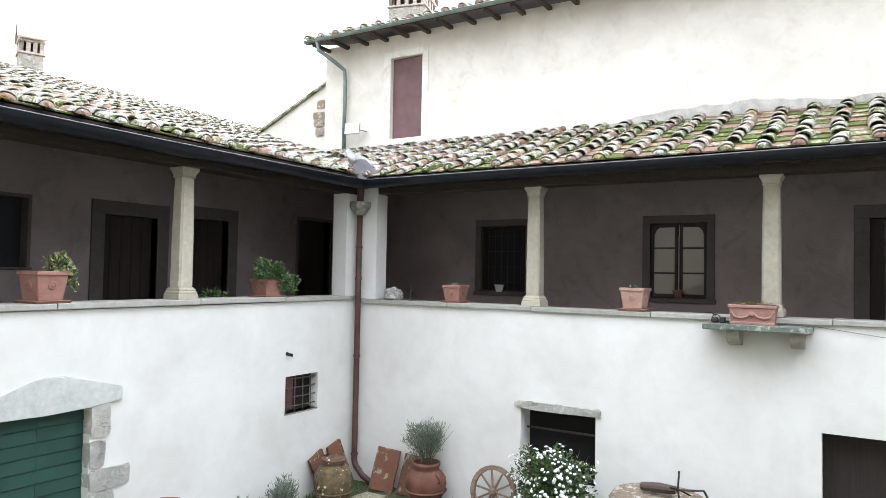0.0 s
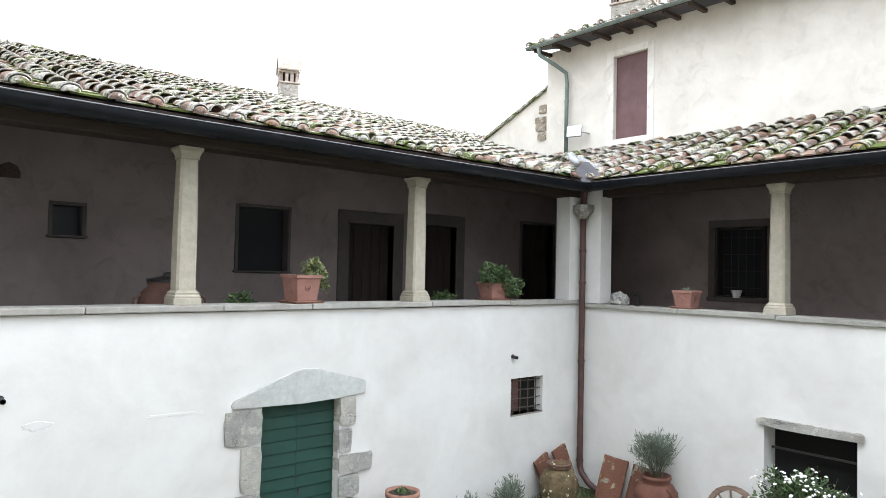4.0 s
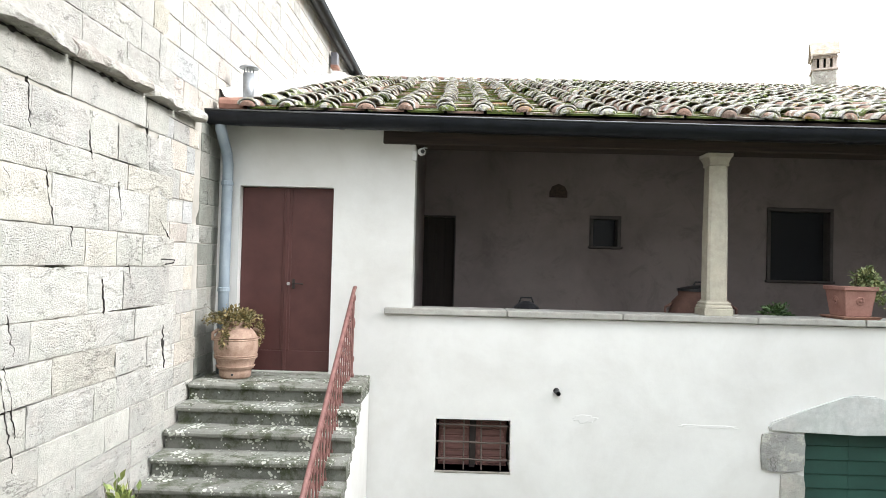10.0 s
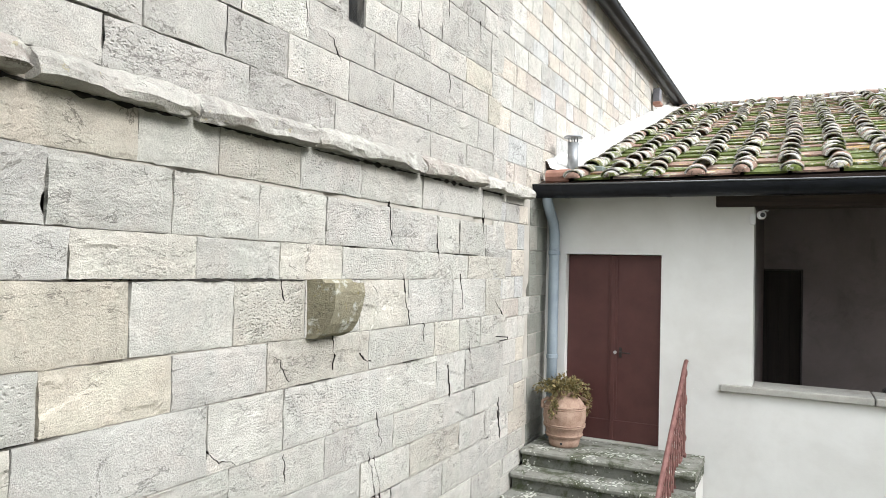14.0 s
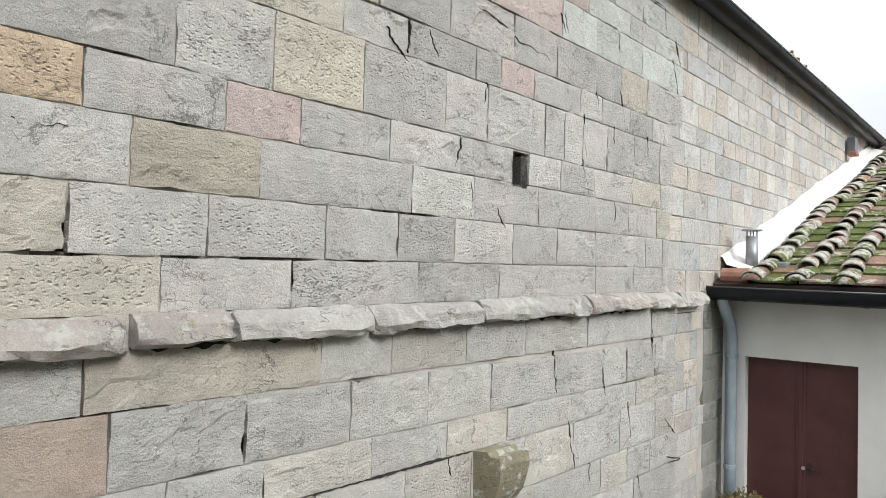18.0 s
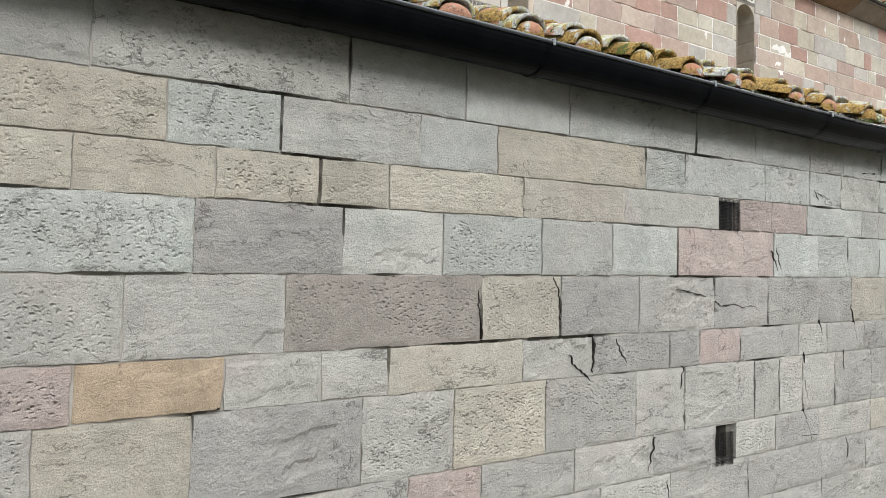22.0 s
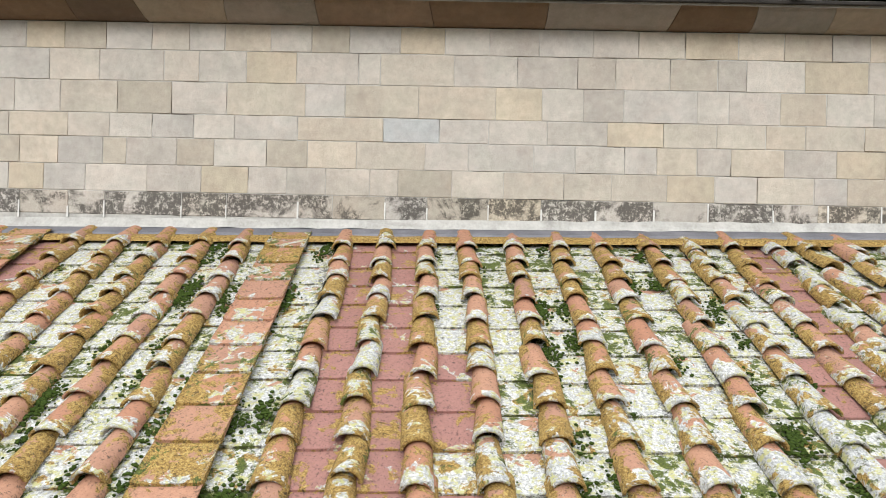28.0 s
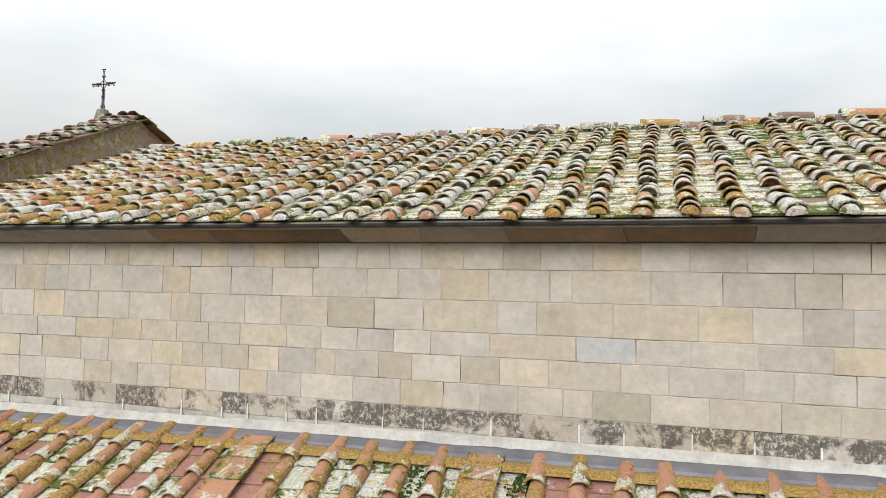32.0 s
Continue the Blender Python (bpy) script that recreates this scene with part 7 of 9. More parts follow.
# east loggia
len_b = (BACK_X - B_EAVE[0] - 0.03) * math.sqrt(1 + B_SLOPE ** 2)
cos_b = 1 / math.sqrt(1 + B_SLOPE ** 2)
def inside_b(u, s):
    y, x = 4.0 - u, B_EAVE[0] + s * cos_b
    return y < A_EAVE[0] + (roof_b(x) - A_EAVE[1]) / A_SLOPE - 0.06
east = TileRoof("east_loggia_roof", (B_EAVE[0], 4.0, B_EAVE[1]), (0, -1, 0), (1, 0, B_SLOPE), "uneven old roof of grey mossy terracotta tiles over the east loggia", 0.418, 0.335, 0.2, None, 2.3,
                lambda p: -9.0 < p.y, taper=0.89)
east.lay(0.2, 20.0, len_b, inside_b, lambda i, c: M_OLDPAN, lambda i, c: M_OLDTILE)
east.done()

# upper house, seen from below at its edge
S_UP = 0.30
upper = TileRoof("upper_house_roof", (BACK_X - 0.62, 3.05, UPPER_TOP + 0.0), (0, -1, 0), (1, 0, S_UP), "tiled roof edge of the upper house", 0.40, 0.335, 0.19, None, 1.3, lambda p: p.x < BACK_X)
upper.lay(0.05, 19.5, 5.2, lambda u, s: True, lambda i, c: M_OLDPAN, lambda i, c: M_OLDTILE)
upper.done()
sloped("ceiling_upper_house", [(BACK_X - 0.60, 3.10, UPPER_TOP - 0.02), (BACK_X - 0.60, -16, UPPER_TOP - 0.02), (20.2, -16, UPPER_TOP + 1.68), (20.2, 3.10, UPPER_TOP + 1.68)], 0.04, M_RAFTER, "boarded eave of the upper house", "roof")


# ---- string course of the church wall ----
def string_course():
    s = tagged(empty("string_course", (0, -6, 5.02)), "projecting weathered stone string course with white lichen on the church wall", "string course")
    ys = [-16.0, -15.1, -14.2, -13.3, -12.4, -11.5, -10.6, -9.7, -8.8, -8.0, -7.25, -6.45, -6.02, -5.23, -4.34, -3.02, -1.89, -1.28, -0.68]
    for k, (a, b) in enumerate(zip(ys, ys[1:])):
        bm = bmesh.new()
        n = max(6, int((b - a) / 0.045))
        prof = [(-0.02, 0.150), (0.015, 0.149), (0.058, 0.134), (0.095, 0.098), (0.113, 0.055), (0.112, 0.026), (0.080, 0.014), (0.030, 0.022), (-0.02, 0.024)]
        drop = random.uniform(-0.012, 0.012)
        rows = []
        for i in range(n + 1):
            y = a + 0.012 + (b - a - 0.030) * i / n
            e = min(i, n - i) / n
            rag = noise.noise((y * 4.0, k * 3.1, 0))
            row = []
            for j, (x, z) in enumerate(prof):
                w = 1.0 if 1 <= j <= 6 else 0.4 if j == 7 else 0.0
                dx = w * (0.020 * noise.noise((y * 5, j * 0.9, k)) + 0.014 * noise.noise((y * 17, j * 1.9, k)) + (0.022 * rag if j in (3, 4, 5) else 0)) - (0.034 * w if e < 0.01 else 0.012 * w if e < 0.04 else 0)
                dz = w * (0.014 * noise.noise((y * 6, j * 1.3, k + 9)) + 0.010 * noise.noise((y * 19, j * 1.3, k))) + (0.02 * rag if j in (4, 5, 6) else 0)
                row.append(bm.verts.new((x + dx, y + 6, z + dz + drop + 0.016 * (y + 4))))
            rows.append(row)
        for p, q in zip(rows, rows[1:]):
            for j in range(len(prof)):
                m = (j + 1) % len(prof)
                bm.faces.new((p[j], p[m], q[m], q[j]))
        bm.faces.new(rows[0]), bm.faces.new(rows[-1][::-1])
        p = part("string_stone", bm, M_STRING, s)
        p.color = random.choice(((0.44, 0.42, 0.385, 1), (0.47, 0.45, 0.41, 1), (0.42, 0.40, 0.37, 1), (0.44, 0.40, 0.36, 1)))


string_course()

# ---- corbel, hook, slots, vents on the aisle wall ----
co = tagged(empty("stone_corbel", (0, -4.17, 4.08)), "mossy yellow-grey stone corbel sticking out of the church wall", "corbel")
bm = bmesh.new()
prof = [(0.0, 0.17), (0.12, 0.18), (0.15, 0.155), (0.23, 0.165), (0.245, 0.11), (0.235, 0.02), (0.20, -0.07), (0.14, -0.135), (0.07, -0.165), (0.0, -0.17)]
cols = []
for i in range(6):
    y = -0.145 + 0.29 * i / 5
    cols.append([bm.verts.new((x + (0.012 * noise.noise((x * 7, y * 9, z * 7)) if x > 0 else -0.05), y + 0.008 * noise.noise((z * 8, x * 6, i)), z + 0.010 * noise.noise((y * 9, x * 8, 3)))) for x, z in [(0.84 * px, pz) for px, pz in prof]])
for a, b in zip(cols, cols[1:]):
    for j in range(len(prof)):
        m = (j + 1) % len(prof)
        bm.faces.new((a[j], a[m], b[m], b[j]))
bm.faces.new(cols[0][::-1]), bm.faces.new(cols[-1])
c_ = part("block", bm, M_STRING, co)
c_.color = (0.275, 0.25, 0.17, 1)
hk = tagged(empty("iron_hook", (0, -1.45, 3.71)), "thin bent iron hook in the church wall", "hook")
part("wire", tube([(-0.02, 0, 0.0), (0.06, 0.0, 0.0), (0.10, 0.06, -0.005), (0.08, 0.10, -0.03), (0.03, 0.03, -0.045)], 0.006, 6), M_IRON, hk)


def vent(y0, y1, z0, z1):
    v = tagged(empty("wall_vent", (0, (y0 + y1) / 2, z0)), "narrow vent slit covered by black wire mesh", "vent", "vents of the church wall")
    hw, h = (y1 - y0) / 2, z1 - z0
    # near-black plate for the shade inside the slit
    part("recess", box(-0.10, -0.09, -hw, hw, 0, h), M_DARKIN, v)
    bm = bmesh.new()
    for k in range(15):
        y = -hw + 2 * hw * k / 14
        b_box(bm, 0.002, 0.0045, y - 0.0011, y + 0.0011, -0.01, h + 0.004)
    for k in range(22):
        z = h * k / 21
        b_box(bm, 0.003, 0.0055, -hw - 0.01, hw + 0.01, z - 0.0011, z + 0.0011)
    part("wire_mesh", bm, M_MESH, v)


vent(-3.98, -3.83, 5.90, 6.085)
vent(-3.96, -3.78, 7.315, 7.495)

# ---- flue, pot cowl and white mortar where the loggia roof meets the church ----
fu = tagged(empty("metal_flue", (0.25, 0.12, 5.42)), "grey metal flue pipe with a flat cowl", "flue")
part("pipe", lathe([(0.062, 0.0), (0.062, 0.40)], 18), M_ZINC, fu, smooth=True)
part("cowl_plate", lathe([(0.105, 0.455), (0.11, 0.46), (0.10, 0.475), (0.02, 0.485)], 18), M_ZINC, fu)
for k in range(4):
    a = k * math.pi / 2
    part("strut", box(0.05 * math.cos(a) - 0.006, 0.05 * math.cos(a) + 0.006, 0.05 * math.sin(a) - 0.006, 0.05 * math.sin(a) + 0.006, 0.39, 0.46), M_ZINC, fu)
fb = tagged(empty("flue_base", (0.46, 0.28, 5.40)), "low grey-green metal flashing box beside the flue", "flashing")
part("box", box(-0.12, 0.12, -0.1, 0.1, 0, 0.15, 0.01), M_COPPER, fb)
tl = tagged(empty("verge_tile", (0.12, -0.22, 5.36)), "single red half-round tile at the roof corner", "tile")
part("tile", tube([(-0.06, 0, 0.02), (0.2, 0.02, 0.02)], [0.085, 0.095], 12), M_TERRA, tl)
bm = bmesh.new()
n = 30
rows = []
for i in range(n + 1):
    y = -0.1 + (A_RIDGE_Y - 0.2) * i / n
    z = roof_a(y)
    k = 0.04 * noise.noise((y * 2.1, 3, 0))
    top = z + 0.20 + k + 0.05 * noise.noise((y * 5, 1, 2))
    rows.append([bm.verts.new(c) for c in ((-0.03, y, z - 0.05), (-0.03, y, top), (0.018, y, top - 0.01), (0.06, y, z + 0.12 + k), (0.28 + k, y, z + 0.055), (0.30 + k, y, z - 0.05))])
for p, q in zip(rows, rows[1:]):
    for j in range(5):
        bm.faces.new((p[j], p[j + 1], q[j + 1], q[j]))
ob = slab("trim_white_mortar", bm, M_WHITEMORTAR, "thick white mortar fillet between loggia roof and church", "trim")
sp = tagged(empty("wall_vent_pipe", (0.08, 6.2, 7.62)), "short pipe with terracotta collar on the church wall", "pipe")
part("pipe", box(-0.05, 0.08, -0.10, 0.10, 0.05, 0.32, 0.01), M_LEAD, sp)
part("collar", box(-0.05, 0.10, -0.12, 0.12, 0.0, 0.06, 0.008), M_TERRA, sp)

# ---- flashing at the foot of the nave wall ----
def nave_foot(name, mat, label, prof, seg=60, wob=0.004, seed=0):
    bm = bmesh.new()
    rows = []
    for i in range(seg + 1):
        y = -17.6 + 28.2 * i / seg
        t = 0.014 * (y + 8)
        rows.append([bm.verts.new((x + wob * noise.noise((y * 3, j, seed)), y, z + t + wob * noise.noise((y * 4, j + 5, seed)))) for j, (x, z) in enumerate(prof)])
    for p, q in zip(rows, rows[1:]):
        for j in range(len(prof) - 1):
            bm.faces.new((p[j], p[j + 1], q[j + 1], q[j]))
    return slab(name, bm, mat, label, "trim")


nave_foot("trim_lead_flashing", M_LEAD, "grey lead flashing along the foot of the nave wall", [(-3.90, 9.925), (-3.86, 9.915), (-3.78, 9.885), (-3.71, 9.86), (-3.69, 9.835), (-3.69, 9.81)], 90, 0.006)
nave_foot("trim_foot_mortar", M_MORTARL, "pale mortar above the lead flashing", [(-3.888, 10.0), (-3.875, 9.97), (-3.86, 9.935), (-3.84, 9.91)], 120, 0.014, 4)
nave_foot("trim_ochre_lichen", M_OCHRE, "mortar bed under the flashing crusted with ochre lichen", [(-3.70, 9.828), (-3.65, 9.838), (-3.57, 9.822), (-3.53, 9.775)], 120, 0.012, 8)
sm = tagged(empty("mortar_strips", (-3.885, -8, 10.1)), "short upright strips of white mortar over the joints", "mortar")
for y in (-15.9, -15.2, -14.4, -13.5, -12.71, -12.19, -11.87, -11.4, -11.05, -10.31, -9.88, -9.2, -8.37, -7.97, -7.39, -6.89, -6.38, -5.83, -5.32, -4.71, -4.2, -3.7, -3.2):
    h = random.uniform(0.1, 0.17)
    part("strip", box(-0.002, 0.008, y + 8 - 0.006, y + 8 + random.uniform(0.004, 0.012), -0.1 + 0.014 * (y + 8), -0.1 + h + 0.014 * (y + 8), 0.003), M_WHITEMORTAR, sm)

# ---- arched nave windows ----
def nave_window(y0, y1, z0, z1, white):
    w = tagged(empty("nave_window", (-3.89, (y0 + y1) / 2, z0)), "narrow round-arched stone window of the nave", "window", "nave windows")
    hw, h = (y1 - y0) / 2, z1 - z0
    arc = [(hw * math.cos(math.pi * k / 10), h - hw + hw * math.sin(math.pi * k / 10)) for k in range(11)]
    # the stone above the arch
    bm = prism([(hw + 0.001, h - hw), *arc, (-hw - 0.001, h - hw), (-hw - 0.001, h + 0.001), (hw + 0.001, h + 0.001)], -0.45, 0.0, "yz")
    s = part("arch_stone", bm, M_NAVE, w)
    s.color = (0.42, 0.39, 0.33, 1)
    for sgn in (-1, 1):
        for k in range(4):
            z_a, z_b = (h - hw) * k / 4, (h - hw) * (k + 1) / 4
            a, b = sorted((sgn * hw, sgn * (hw - 0.012)))
            mat = M_NAVE
            j = part("jamb_stone", box(-0.44, 0.004, a, b, z_a + 0.004, z_b - 0.004, 0.002), mat, w)
            j.color = (0.33, 0.29, 0.235, 1)
    bk = part("back_wall", box(-0.46, -0.42, -hw, hw, 0, h), M_WHITEMORTAR if white else M_NAVE, w)
    bk.color = (0.30, 0.265, 0.21, 1)


nave_window(-2.80, -2.37, 9.9, 11.35, True)
nave_window(1.68, 2.12, 9.9, 11.35, False)

# ---- moulded return where the nave eave ends ----
rt = tagged(empty("cornice_return", (-3.9, 10.2, 11.5)), "moulded stone cornice return at the end of the nave eave", "cornice")
for n_, d_, z_a, z_b in (("block", 0.30, 0.0, 0.22), ("moulding", 0.42, 0.22, 0.33), ("moulding", 0.54, 0.33, 0.44), ("slab", 0.66, 0.44, 0.52)):
    q_ = part(n_, box(-0.5, d_, 0.0, 0.42 + d_, z_a, z_b, 0.015), M_STRING, rt)
    q_.color = (0.36, 0.33, 0.28, 1)

# ---- front gable with its cross ----
gb = tagged(empty("front_gable", (-8.25, -17.6, 12.0)), "raised front gable wall with tile coping and lichen", "gable")
g_ = part("gable_wall", prism([(4.85, 0.0), (4.85, 0.32), (0.0, 2.42), (-4.85, 0.32), (-4.85, 0.0), (-4.2, -1.0), (4.2, -1.0)], -0.35, 0.35, "xz"), M_GABLE, gb, "lichened rubble and mortar of the gable")
g_.color = (0.34, 0.21, 0.10, 1)
gt_v, gt_f, _w = cover_arrays(0.46, 0.12, 0.10, 0.07, 0.02, False)
gt_me = mesh_of("gable_tile", gt_v, gt_f, M_OLDTILE, True)
gp_v, gp_f, _w = pan_arrays(0.30, 0.40, 0.03)
gp_me = mesh_of("gable_pan", gp_v, gp_f, M_OLDPAN)
ang = math.degrees(math.atan(2.1 / 4.85))
random.seed(41)
for side in (1, -1):
    for k in range(19):
        s = 0.285 * k
        for row, lift in ((-0.40, 0.0), (-0.13, 0.0), (0.14, 0.0), (0.38, 0.0), (-0.27, 0.055), (0.0, 0.06), (0.26, 0.055)):
            o = new("coping_tile", gp_me if lift == 0.0 else gt_me)
            o.parent = gb
            d_ = math.radians(ang)
            o.matrix_local = pose(side * (4.98 - s * math.cos(d_)), row + random.uniform(-0.02, 0.02), 0.30 + s * math.sin(d_) + lift + random.uniform(-0.012, 0.012), 0, 0, 90 * side) @ pose(0, 0, 0, ang - 5, random.uniform(-5, 5), random.uniform(-6, 6))
cr = tagged(empty("iron_cross", (-8.3, -18.21, 14.50)), "ornate dark iron cross on a small stone pedestal", "cross")
pd = part("pedestal", frustum(0.34, 0.34, 0.16, 0.16, -0.25, 0.22, 0.02), M_STRING, cr, "weathered stone pedestal")
pd.color = (0.22, 0.20, 0.16, 1)
bm = bmesh.new()
b_tube(bm, [(0, 0, 0.2), (0, 0, 0.98)], 0.012, 6)
b_tube(bm, [(0, -0.24, 0.72), (0, 0.24, 0.72)], 0.012, 6)
for s in (-1, 1):
    b_tube(bm, [(0, s * 0.028, 0.24), (0, s * 0.028, 0.60)], 0.007, 5)
    b_tube(bm, [(0, s * 0.06, 0.745), (0, s * 0.20, 0.745)], 0.007, 5)
    b_tube(bm, [(0, s * 0.06, 0.695), (0, s * 0.20, 0.695)], 0.007, 5)
part("cross_bars", bm, M_IRON, cr)
bm = bmesh.new()
for y, z in ((0.25, 0.72), (-0.25, 0.72), (0, 1.0), (0, 0.46), (0, 0.60), (0, 0.86), (0.13, 0.72), (-0.13, 0.72)):
    for k in range(3):
        a = 2.1 * k + 0.5
        bmesh.ops.create_icosphere(bm, subdivisions=1, radius=0.021, matrix=Matrix.Translation((0, y + 0.028 * math.cos(a), z + 0.028 * math.sin(a))))
part("rosettes", bm, M_IRON, cr)
bm = bmesh.new()
b_tube(bm, [(0, 0.07 * math.cos(a * 0.5236), 0.72 + 0.07 * math.sin(a * 0.5236)) for a in range(13)], 0.008, 5)
b_tube(bm, [(0, 0.05 * math.cos(a * 0.5236), 0.27 + 0.05 * math.sin(a * 0.5236)) for a in range(13)], 0.008, 5)
part("rings", bm, M_IRON, cr)

# ---- bell tower beyond the nave ----
tw = tagged(empty("bell_tower", (-15.0, 3.6, 0)), "dark brown brick bell tower beyond the nave roof", "tower")
part("shaft", box(-2.6, 2.6, -2.6, 2.6, 0, 24.0, 0.03), M_MORTAR, tw)
bm = bmesh.new()
for k in range(26):
    z = 12.9 + 0.16 * k
    x = -2.6
    for j in range(14):
        w = 5.2 / 14
        b_box(bm, -2.6 + j * w + 0.008 + (0.18 if k % 2 else 0), -2.6 + (j + 1) * w - 0.008 + (0.18 if k % 2 else 0), -2.63, -2.58, z, z + 0.145)
        b_box(bm, 2.58, 2.63, -2.6 + j * w + 0.008 + (0.18 if k % 2 else 0), -2.6 + (j + 1) * w - 0.008 + (0.18 if k % 2 else 0), z, z + 0.145)
part("bricks", bm, M_TOWER, tw)
part("cornice", box(-2.75, 2.75, -2.75, 2.75, 23.6, 24.2, 0.05), M_TOWER, tw)


# ---- chimneys ----
def chimney(name, label, at, w, h, rz, posts):
    """A rendered shaft, a ring of brick posts and a little pitched roof of slabs."""
    c = tagged(empty(name, at, rz), label, "chimney")
    s = part("shaft", box(-w / 2, w / 2, -w / 2, w / 2, -1.2, h * 0.40, 0.02), M_STRING, c)
    s.color = (0.40, 0.37, 0.33, 1)
    part("ledge", box(-w / 2 - 0.03, w / 2 + 0.03, -w / 2 - 0.03, w / 2 + 0.03, h * 0.40, h * 0.44, 0.01), M_CHIM, c)
    g = w / 2 - 0.05
    for k in range(posts + 1):
        u = -g + 2 * g * k / posts
        for x, y in {(u, -g), (u, g), (-g, u), (g, u)}:
            part("brick_post", box(x - 0.045, x + 0.045, y - 0.045, y + 0.045, h * 0.44, h * 0.64, 0.005), M_CHIM, c)
    # near-black block for the shade between the posts
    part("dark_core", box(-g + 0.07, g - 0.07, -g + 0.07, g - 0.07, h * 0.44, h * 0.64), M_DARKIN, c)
    part("lintel", box(-w / 2 - 0.02, w / 2 + 0.02, -w / 2 - 0.02, w / 2 + 0.02, h * 0.64, h * 0.68, 0.008), M_CHIM, c)
    part("gable_infill", prism([(-w / 2, h * 0.68), (w / 2, h * 0.68), (w * 0.12, h - 0.03), (-w * 0.12, h - 0.03)], -w / 2, w / 2, "xz"), M_CHIM, c)
    for s_ in (-1, 1):
        part("cap_slab", prism([(0.0, h - 0.005), (s_ * w * 0.15, h - 0.03), (s_ * (w / 2 + 0.10), h * 0.68), (s_ * (w / 2 + 0.10), h * 0.68 + 0.03), (s_ * w * 0.15, h + 0.005), (0.0, h + 0.03)], -w / 2 - 0.05, w / 2 + 0.05, "xz"), M_CHIMCAP, c, "lichened terracotta slab")


chimney("chimney", "pale rendered chimney with a vented brick top and tile cap", (11.62, 9.6, 8.25), 0.53, 1.24, 68, 3)
chimney("chimney", "pale rendered chimney with a vented brick top on the upper house", (17.0, 2.05, 9.75), 0.95, 1.25, 15, 4)

vp = tagged(empty("valley_pipe", (12.66, 0.40, 5.74)), "pale grey sheet-metal spout lying in the roof valley", "pipe")
part("spout", tube([(0.55, 0.50, 0.27), (0.0, 0.0, 0.06), (-0.42, -0.42, -0.10)], [0.07, 0.07, 0.065], 10), M_ZINC, vp, smooth=True)

# ---- moss cushions between the church tiles ----
random.seed(21)
MOSS_PANS = (3, 4, 5, 6, 11, 13, 14)
moss = tagged(empty("roof_moss", (0, 0, 0)), "dark green moss cushions growing between the church tiles", "moss", kind="stuff")
dome = bmesh.new()
bmesh.ops.create_icosphere(dome, subdivisions=2, radius=1.0)
dv = np.array([v.co[:] for v in dome.verts])
df = [tuple(v.index for v in f.verts) for f in dome.faces]
dome.free()
VV, FF, o = [], [], 0
fr_up = Vector((-1, 0, 0.446)).normalized()
def moss_at(u, s, r):
    global o
    p = Vector((0.115, -18.28 + u, 7.977 + 0.010 * u)) + fr_up * s + Vector((0, 0, 0.036))
    d = dv * np.array([r * random.uniform(0.8, 1.3), r * random.uniform(0.8, 1.3), r * 0.75])
    for k in range(len(d)):
        d[k] *= 1 + 0.45 * noise.noise((d[k][0] * 150 + u * 9, d[k][1] * 150, d[k][2] * 150 + s))
    VV.append(d + np.array(p))
    FF.extend(tuple(i + o for i in f) for f in df)
    o += len(dv)
for k in range(-2, 20):
    dense = k in MOSS_PANS
    if k in BARE_PANS:
        continue
    (ua, ub), (va, vb) = AISLE_ROWS[first + k], AISLE_ROWS[first + k + 1]
    for _ in range(4 if not dense else 11):
        s0 = random.uniform(0.15, 4.0)
        side = random.choice((0.27, 0.36, 0.5, 0.64, 0.73)) if dense else random.choice((0.27, 0.73))
        f = s0 / 4.2
        u0 = 18.28 + (1 - side) * (ua + (ub - ua) * f) + side * (va + (vb - va) * f)
        for _ in range(random.randint(4, 14) if not dense else random.randint(26, 100)):
            moss_at(u0 + random.gauss(0, 0.018 if not dense else 0.034), s0 + random.gauss(0, 0.055 if not dense else 0.08), random.uniform(0.0045, 0.0135))
mo = new("moss_cushions", mesh_of("moss_cushions", np.concatenate(VV).tolist(), FF, M_MOSS, True))
mo.parent = moss
tagged(mo, kind="stuff")


# ---- ashlar blocks ----
def washed_out(y, z, seed):
    """How far the joint mortar is gone at a place of the wall, 0 to 1."""
    g = noise.noise((y * 1.3 + seed, z * 2.3, seed)) + 0.6 * noise.noise((y * 4.1, z * 6.0 + seed, 2.0)) - 0.22
    return min(1.0, max(0.0, g * 4.0))


